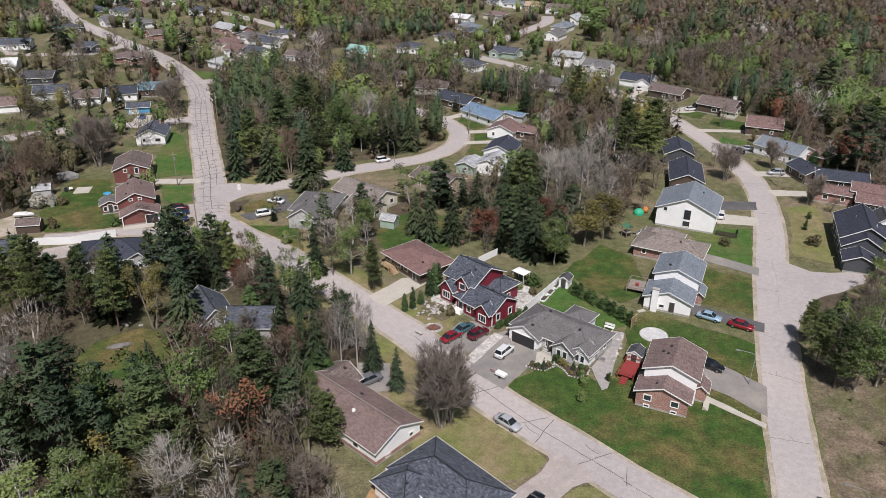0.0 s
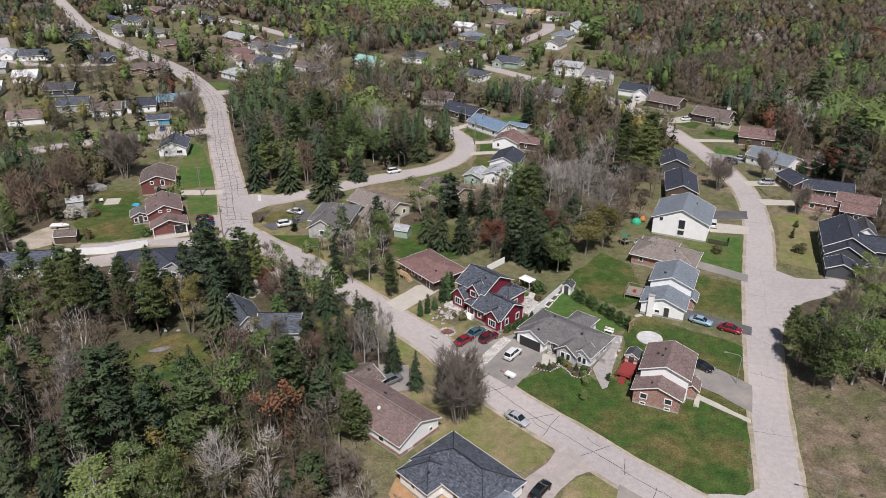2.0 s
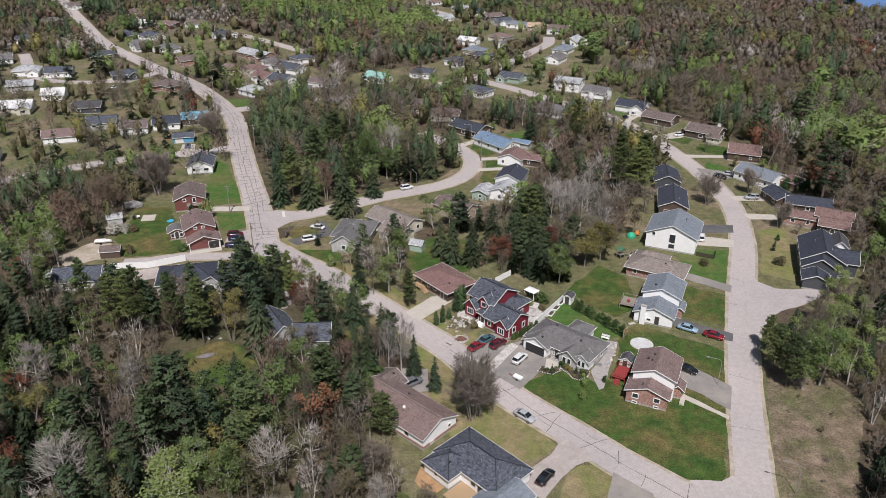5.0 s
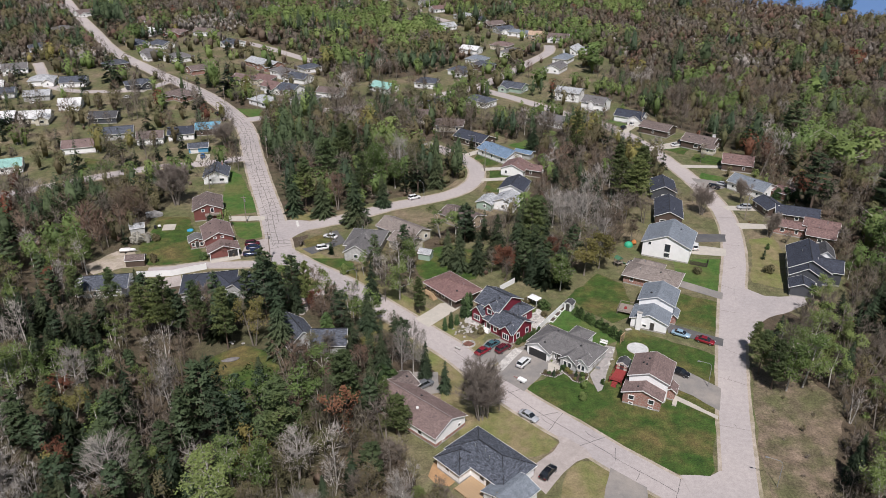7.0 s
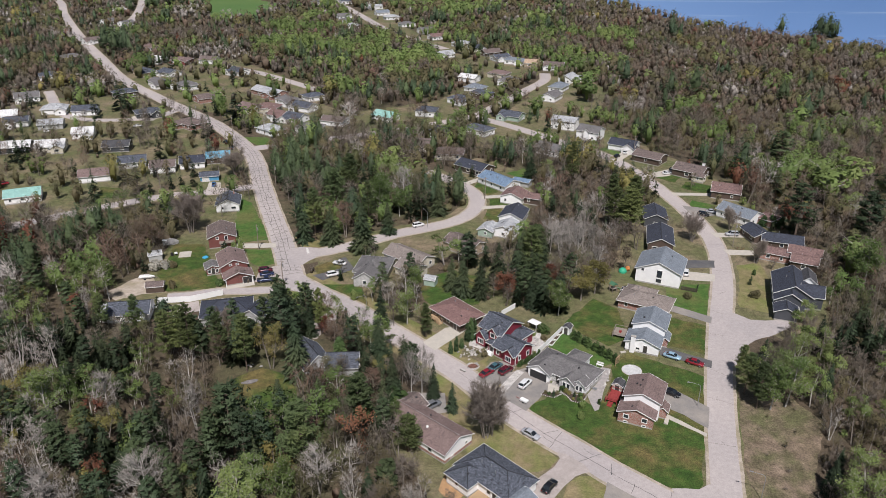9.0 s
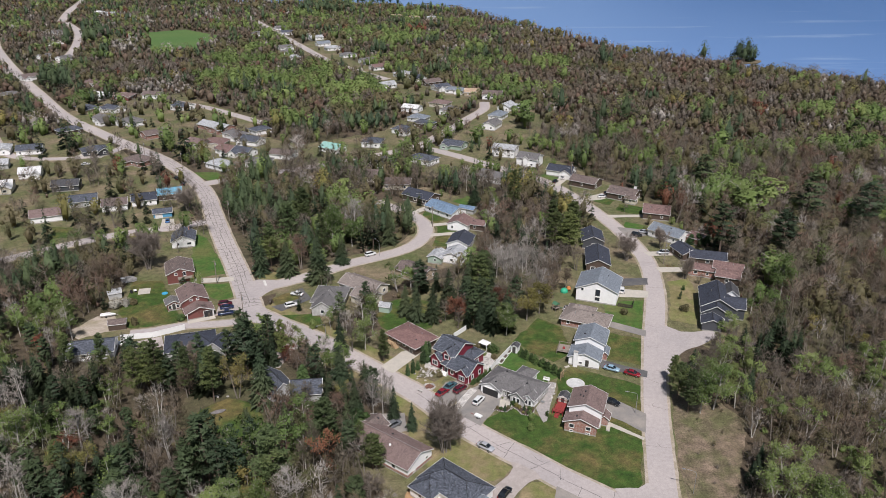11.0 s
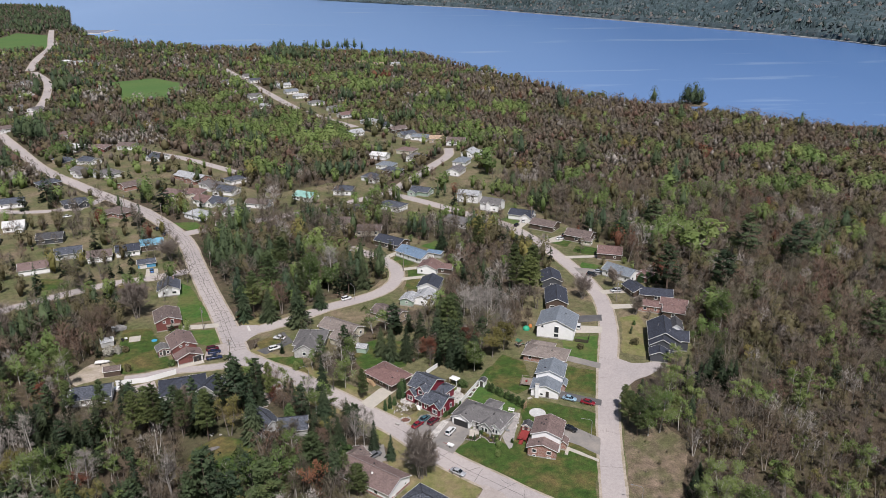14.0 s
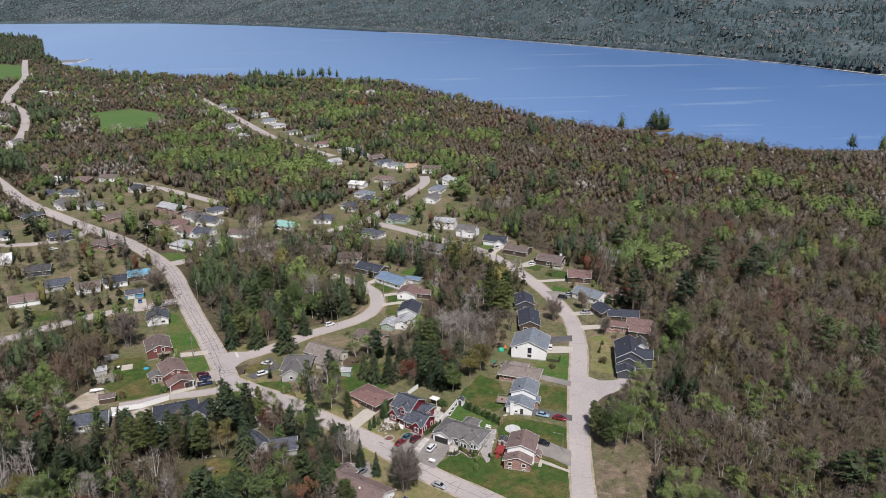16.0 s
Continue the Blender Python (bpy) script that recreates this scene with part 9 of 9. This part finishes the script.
part("rim", loft([[(x * k, y * k, z) for x, y in ring] for k, z in ((0.95, 0.0), (1.05, 0.2), (1.0, 0.32), (0.88, 0.30), (0.86, 0.1), (0.02, 0.08))]), plain("blue_pool_plastic", (0.07, 0.36, 0.55), 0.35), t)
t = thing("hot_tub", "pale eight-sided hot tub behind the white fence", "hot tub", pose(-93.2, 147.6, 0.05, 0, 0, 10))
ring = [(1.15 * math.cos(math.pi * (i + 0.5) / 4), 1.15 * math.sin(math.pi * (i + 0.5) / 4)) for i in range(8)]
part("side", Geo().prism(ring, 0.0, 0.85), M_FOUNDATION, t)
part("cover", loft([[(x * k, y * k, z) for x, y in ring] for k, z in ((1.06, 0.85), (1.06, 0.98), (0.9, 1.03), (0.02, 1.05))]), M_PVC, t, "pale padded lid")

# white canopy, bench and mulch ring round the red house
t = thing("canopy", "white flat canopy on four posts behind the red house", "canopy", pose(16.4, 136.4, 0.03, 0, 0, -44))
for x in (-1.4, 1.4):
    for y in (-1.0, 1.0):
        part("post", Geo().box(x, y, 0, 0.1, 0.1, 2.2), M_PVC, t)
part("roof", Geo().add([(-1.6, -1.2, 2.15), (1.6, -1.2, 2.15), (1.6, 1.2, 2.15), (-1.6, 1.2, 2.15), (-1.6, -1.2, 2.2), (1.6, -1.2, 2.2), (1.6, 1.2, 2.2), (-1.6, 1.2, 2.2), (-0.8, 0, 2.5), (0.8, 0, 2.5)], [(3, 2, 1, 0), (0, 1, 5, 4), (1, 2, 6, 5), (2, 3, 7, 6), (3, 0, 4, 7), (4, 5, 9, 8), (5, 6, 9), (6, 7, 8, 9), (7, 4, 8)]), M_PVC, t)
t = thing("garden_bench", "pale stone bench on the dry lawn by the street", "bench", pose(-4.3, 115.4, 0.05, 0, 0, -40))
part("seat", Geo().box(0, 0, 0.4, 1.6, 0.55, 0.12, taper=0.97), M_ROCK, t)
for x in (-0.55, 0.55):
    part("leg", Geo().box(x, 0, 0, 0.2, 0.45, 0.4), M_ROCK, t)
mulch = [(-1.6 + 1.35 * math.cos(2 * math.pi * i / 14), 117.6 + 1.25 * math.sin(2 * math.pi * i / 14)) for i in range(14)]
tagged(part("flower_bed", Geo().prism(mulch, 0.0, 0.12), surface("red_brown_mulch", (0.20, 0.095, 0.07), (0.12, 0.06, 0.045), 1.5, 7.0, contrast=0.4, bump=0.8, bump_scale=8.0)), "round red-brown mulch bed ringed with stones", "flower bed", kind="structure")

t = thing("utility_trailer", "small white utility trailer with red frame", "trailer", pose(10.0, 102.5, 0.1, 0, 0, -40))
part("box", Geo().box(0, 0, 0.4, 2.0, 1.1, 0.4, taper=0.95), M_PVC, t)
part("drawbar", Geo().box(-1.6, 0, 0.4, 1.4, 0.1, 0.08), M_DECK_RED, t)
for sy in (-1, 1):
    part("wheel", Geo().tube((0.1, sy * 0.62 - 0.07, 0.24), (0.1, sy * 0.62 + 0.07, 0.24), 0.24, 0.24, 12), M_TYRE, t)

# play set and toys
t = thing("play_set", "wooden garden play set with green slide", "play set", pose(43.4, 158.6, 0.02, 0, 0, 30))
for x in (-0.8, 0.8):
    for y in (-0.8, 0.8):
        part("post", Geo().box(x, y, 0, 0.12, 0.12, 2.6), M_WOOD, t)
part("platform", Geo().box(0, 0, 1.2, 1.8, 1.8, 0.1), M_WOOD, t)
part("canopy", Geo().add([(-1, -1, 2.55), (1, -1, 2.55), (1, 1, 2.55), (-1, 1, 2.55), (0, -1, 3.3), (0, 1, 3.3)], [(0, 1, 4), (2, 3, 5), (1, 2, 5, 4), (3, 0, 4, 5), (3, 2, 1, 0)]), plain("green_canvas", (0.06, 0.16, 0.09), 0.7), t)
part("slide", Geo().add([(0.9, -0.3, 1.25), (0.9, 0.3, 1.25), (3.0, 0.3, 0.15), (3.0, -0.3, 0.15), (0.9, -0.3, 1.19), (0.9, 0.3, 1.19), (3.0, 0.3, 0.09), (3.0, -0.3, 0.09)], [(0, 3, 2, 1), (4, 5, 6, 7), (0, 1, 5, 4), (1, 2, 6, 5), (2, 3, 7, 6), (3, 0, 4, 7)]), plain("green_plastic", (0.05, 0.25, 0.12), 0.4), t)
t = thing("bouncy_toy", "green and yellow play dome with orange ball", "toy", pose(49.4, 171.8, 0.02))
me = loft([[(1.3 * math.cos(a) * k, 1.3 * math.sin(a) * k, z) for a in (2 * math.pi * i / 12 for i in range(12))] for k, z in ((1, 0), (1.02, 0.5), (0.85, 1.0), (0.5, 1.35), (0.05, 1.5))])
part("dome", me, plain("green_play_fabric", (0.04, 0.38, 0.22), 0.5), t)
me = loft([[(0.8 * math.cos(a) * k + 1.9, 0.8 * math.sin(a) * k + 1.2, z) for a in (2 * math.pi * i / 10 for i in range(10))] for k, z in ((0.4, 0), (0.95, 0.4), (1.0, 0.8), (0.6, 1.4), (0.05, 1.6))])
part("ball", me, plain("orange_play_fabric", (0.55, 0.20, 0.06), 0.5), t)

# ---- rock garden and stones
rock_shapes = []
for k in range(6):
    r = random.Random(k)
    rings = []
    for z, w in ((0.0, 0.8), (0.25, 1.0), (0.55, 0.8), (0.8, 0.25)):
        rings.append([(w * math.cos(a) * r.uniform(0.75, 1.2), w * math.sin(a) * r.uniform(0.75, 1.2), z * r.uniform(0.9, 1.1)) for a in (2 * math.pi * i / 7 for i in range(7))])
    rock_shapes.append(loft(rings).mesh("rock", M_ROCK))
r = random.Random(9)
spots = [(-1.4 + r.gauss(0, 1.7), 124.4 + r.gauss(0, 1.6)) for _ in range(64)] + [(15.8 + r.gauss(0, 1.3), 129.6 + r.gauss(0, 2.2)) for _ in range(60)] + [(-1.6 + 1.5 * math.cos(a), 117.6 + 1.4 * math.sin(a)) for a in (k * 0.42 + r.uniform(-0.1, 0.1) for k in range(15))] + \
        [(4.6 + t * 5.4 + r.uniform(-0.7, 0.7), 107.8 + t * 7.2 + r.uniform(-0.7, 0.7)) for t in (r.random() for _ in range(50))] + [(29.8 + t * 3.6 + r.uniform(-0.4, 0.4), 107 + t * 9 + r.uniform(-0.5, 0.5)) for t in (r.random() for _ in range(24))] + \
        [(-59.5 + r.gauss(0, 1.2), 117.8 + r.gauss(0, 0.4)) for _ in range(8)]
for x, y in spots:
    s = r.uniform(0.10, 0.22) if 2 < x < 11.5 and 106 < y < 117 else r.uniform(0.14, 0.40)
    o = part("garden_rock", rock_shapes[r.randrange(6)], None, m=pose(x, y, 0.06, 0, 0, r.uniform(0, 360)) @ Matrix.Diagonal((s * r.uniform(0.9, 1.5), s, s * 0.9, 1)))
    tagged(o, "pale rounded garden rock on gravel", "rock", "garden rocks")
o = part("boulder", loft([[(w * math.cos(a) * r.uniform(0.8, 1.2), w * math.sin(a) * r.uniform(0.8, 1.2), z) for a in (2 * math.pi * i / 9 for i in range(9))] for z, w in ((0.0, 0.8), (0.25, 1.0), (0.55, 0.8), (0.8, 0.25))]), surface("grey_boulder", (0.22, 0.20, 0.20), (0.15, 0.14, 0.13), 1.2, 6.0, contrast=0.3, bump=0.5), m=pose(-57.6, 110.6, 0.0, 0, 0, 20) @ Matrix.Diagonal((2.1, 0.9, 0.7, 1)))
tagged(o, "long low grey boulder in the clearing", "boulder")

# flower beds of the stone bungalow: soil, edging stones, shrubs
beds = ([(14.6, 105.6), (15.6, 106.8), (17.2, 106.2), (19.0, 106.4), (19.4, 105.6), (17.6, 104.3), (16.0, 104.7)],
        [(19.8, 107.8), (22.4, 105.5), (25.5, 105.2), (24.8, 103.4), (22.9, 102.2), (21.5, 102.9), (20.7, 105.0), (19.5, 106.3)])
for bed in beds:
    tagged(part("flower_bed", Geo().prism(wavy(bed, 0.15, 1.0), 0.0, 0.16), m_soil), "dark curved flower bed with stone edge and shrubs", "flower bed", kind="structure")
    for k in range(len(bed)):
        a, b = Vector(bed[k]), Vector(bed[(k + 1) % len(bed)])
        n = max(2, int((b - a).length / 0.42))
        for i in range(n):
            p = a.lerp(b, i / n)
            o = part("edging_stone", rock_shapes[r.randrange(6)], None, m=pose(p.x + r.uniform(-0.06, 0.06), p.y + r.uniform(-0.06, 0.06), 0.05, 0, 0, r.uniform(0, 360)) @ Matrix.Diagonal((0.22, 0.17, 0.26, 1)))
            tagged(o, "pale edging stone of the flower bed", "rock", "edging stones")
for leaf, x, y, h_, w in (("olive", 15.6, 105.8, 0.8, 1.3), ("cedar", 16.5, 105.5, 0.7, 1.4), ("olive", 18.4, 105.7, 0.9, 1.2), ("cedar", 20.0, 107.0, 1.4, 1.1), ("yellow", 20.7, 106.4, 1.0, 1.2),
                          ("yellow", 21.3, 105.6, 0.9, 1.3), ("cedar", 23.9, 104.6, 1.0, 1.3), ("olive", 24.8, 104.7, 0.8, 1.3), ("yellow", 22.0, 103.4, 0.6, 1.4), ("cedar", 23.2, 103.0, 0.7, 1.5), ("fresh", 24.0, 103.6, 0.7, 1.3)):
    bush(leaf, x, y, h_, w, "low %s shrub in the flower bed" % {"olive": "dull green", "cedar": "dark green", "yellow": "yellow-flowering", "fresh": "bright green"}[leaf], 0.12)

# ---- poles and lamps
def utility_pole(x, y, h=9.5, lean=0.0, label="tall weathered wooden utility pole"):
    t = thing("utility_pole", label, "utility pole", pose(x, y, 0, 0, lean, 0), group="utility poles")
    part("pole", Geo().tube((0, 0, -0.3), (0, 0, h), 0.16, 0.11, 8), M_POLE, t)
    part("crossarm", Geo().box(0, 0, h - 0.7, 1.8, 0.1, 0.12), M_POLE, t)
    part("transformer", Geo().tube((0.3, 0, h - 2.2), (0.3, 0, h - 1.3), 0.2, 0.2, 8), M_METAL, t)


for row in ((-72.5, 188.3), (-58.8, 160.8), (-64.0, 213.0), (-79.0, 251.0), (-117.0, 330.0), (-98.6, 321.0), (-142.0, 352.0), (92.4, 191.4), (82.4, 295.0), (8.2, 236.6)):
    utility_pole(*row)


def street_lamp(x, y, yaw, h=6.2, reach=2.6):
    t = thing("street_lamp", "grey steel street lamp with curved arm", "street lamp", pose(x, y, 0, 0, 0, yaw), group="street lamps")
    part("pole", Geo().tube((0, 0, -0.2), (0, 0, h - 0.8), 0.08, 0.055, 8), M_METAL, t)
    arm = Geo()
    pts = [(0, 0, h - 0.8), (0.15, 0, h - 0.3), (0.6, 0, h), (reach, 0, h + 0.25)]
    for p, q in zip(pts, pts[1:]):
        arm.tube(p, q, 0.05, 0.045, 6)
    part("arm", arm, M_METAL, t)
    part("lamp_head", Geo().box(reach + 0.25, 0, h + 0.16, 0.7, 0.26, 0.16, taper=0.7), M_METAL, t)


for row in ((51.4, 101.0, 165), (54.6, 70.5, 160), (-31.5, 144.6, 215), (-14.6, 207.6, 120), (94.6, 137.5, 200), (5.6, 262, 190)):
    street_lamp(*row)

# ---- marina on the far left of the lake
t = thing("marina", "wooden marina piers with breakwater on the lake", "marina", pose(-660, 1790, LAKE_Z))
for i in range(4):
    part("pier", Geo().box(50 + 8 * i, 10 + 22 * i, 0.2, 100, 3.0, 0.7), M_WOOD, t)
part("walkway", Geo().box(4, 40, 0.2, 4.0, 90, 0.7), M_WOOD, t)
part("breakwater", Geo().box(112, 44, -0.4, 7, 90, 1.8, taper=0.8), M_ROCK, t)
part("breakwater", Geo().box(55, -16, -0.4, 112, 6, 1.8, taper=0.8), M_ROCK, t)
o = part("islet_shore", Geo().prism(wavy([(318, 690), (340, 676), (366, 672), (382, 690), (366, 702), (344, 696)], 1.5, 5), LAKE_Z - 1, LAKE_Z + 0.9), M_BARE)
tagged(o, "low reedy islet shore with pines", "islet", kind="structure")

# ---- small things round the houses
t = thing("garden_bench", "white slatted garden bench on the back lawn", "bench", pose(31.3, 117.8, 0.04, 0, 0, -30))
for i in range(4):
    part("slat", Geo().box(0, -0.3 + i * 0.17, 0.44, 1.9, 0.13, 0.05), M_TRIM, t)
for i in range(3):
    part("back_slat", Geo().box(0, 0.36, 0.6 + i * 0.17, 1.9, 0.05, 0.12), M_TRIM, t)
for sx in (-0.8, 0.8):
    for sy in (-0.3, 0.3):
        part("leg", Geo().box(sx, sy, 0, 0.08, 0.08, 0.45), M_TRIM, t)
t = thing("hose_box", "small grey garden box on the paved side path", "box", pose(27.9, 107.3, 0.08, 0, 0, -39))
part("body", Geo().box(0, 0, 0, 1.0, 0.7, 0.55, taper=0.94), M_FOUNDATION, t)
part("lid", Geo().box(0, 0, 0.55, 1.06, 0.76, 0.08, taper=0.9), M_METAL, t)
t = thing("trellis", "tan wooden garden trellis beside the hedge", "trellis", pose(35.9, 118.4, 0.02, 0, 0, 50))
for sx in (-0.9, 0.9):
    part("post", Geo().box(sx, 0, 0, 0.13, 0.13, 2.5), M_WOOD_NEW, t)
part("beam", Geo().box(0, 0, 2.42, 2.3, 0.12, 0.14), M_WOOD_NEW, t)
for i in range(7):
    part("slat", Geo().box(-0.75 + i * 0.25, 0, 0.3, 0.05, 0.04, 2.1), M_WOOD_NEW, t)
t = thing("stone_slab", "small pale stone slab in the grass", "slab", pose(38.9, 124.4, 0.04, 0, 0, 20))
part("slab", Geo().box(0, 0, 0, 1.6, 0.8, 0.1, taper=0.96), M_CONCRETE, t)
for x, y in ((64.4, 170.4), (65.9, 169.8)):
    t = thing("garden_chair", "white garden chair against the white wall", "chair", pose(x - 1.2, y - 5.6, 0.04, 0, 0, -20), group="garden chairs")
    part("seat", Geo().box(0, 0, 0.4, 0.55, 0.5, 0.06), M_TRIM, t)
    part("backrest", Geo().box(0, 0.24, 0.45, 0.55, 0.06, 0.55, taper=0.9), M_TRIM, t)
    for sx in (-0.22, 0.22):
        for sy in (-0.2, 0.2):
            part("leg", Geo().box(sx, sy, 0, 0.06, 0.06, 0.4), M_TRIM, t)
for i in range(14):
    a = 2 * math.pi * i / 14
    plant("rust" if i % 3 else "yellow", 94.3 + 1.3 * math.cos(a), 189.3 + 0.9 * math.sin(a), 0.5, 2.2, "low orange flowering plant of a ring bed")
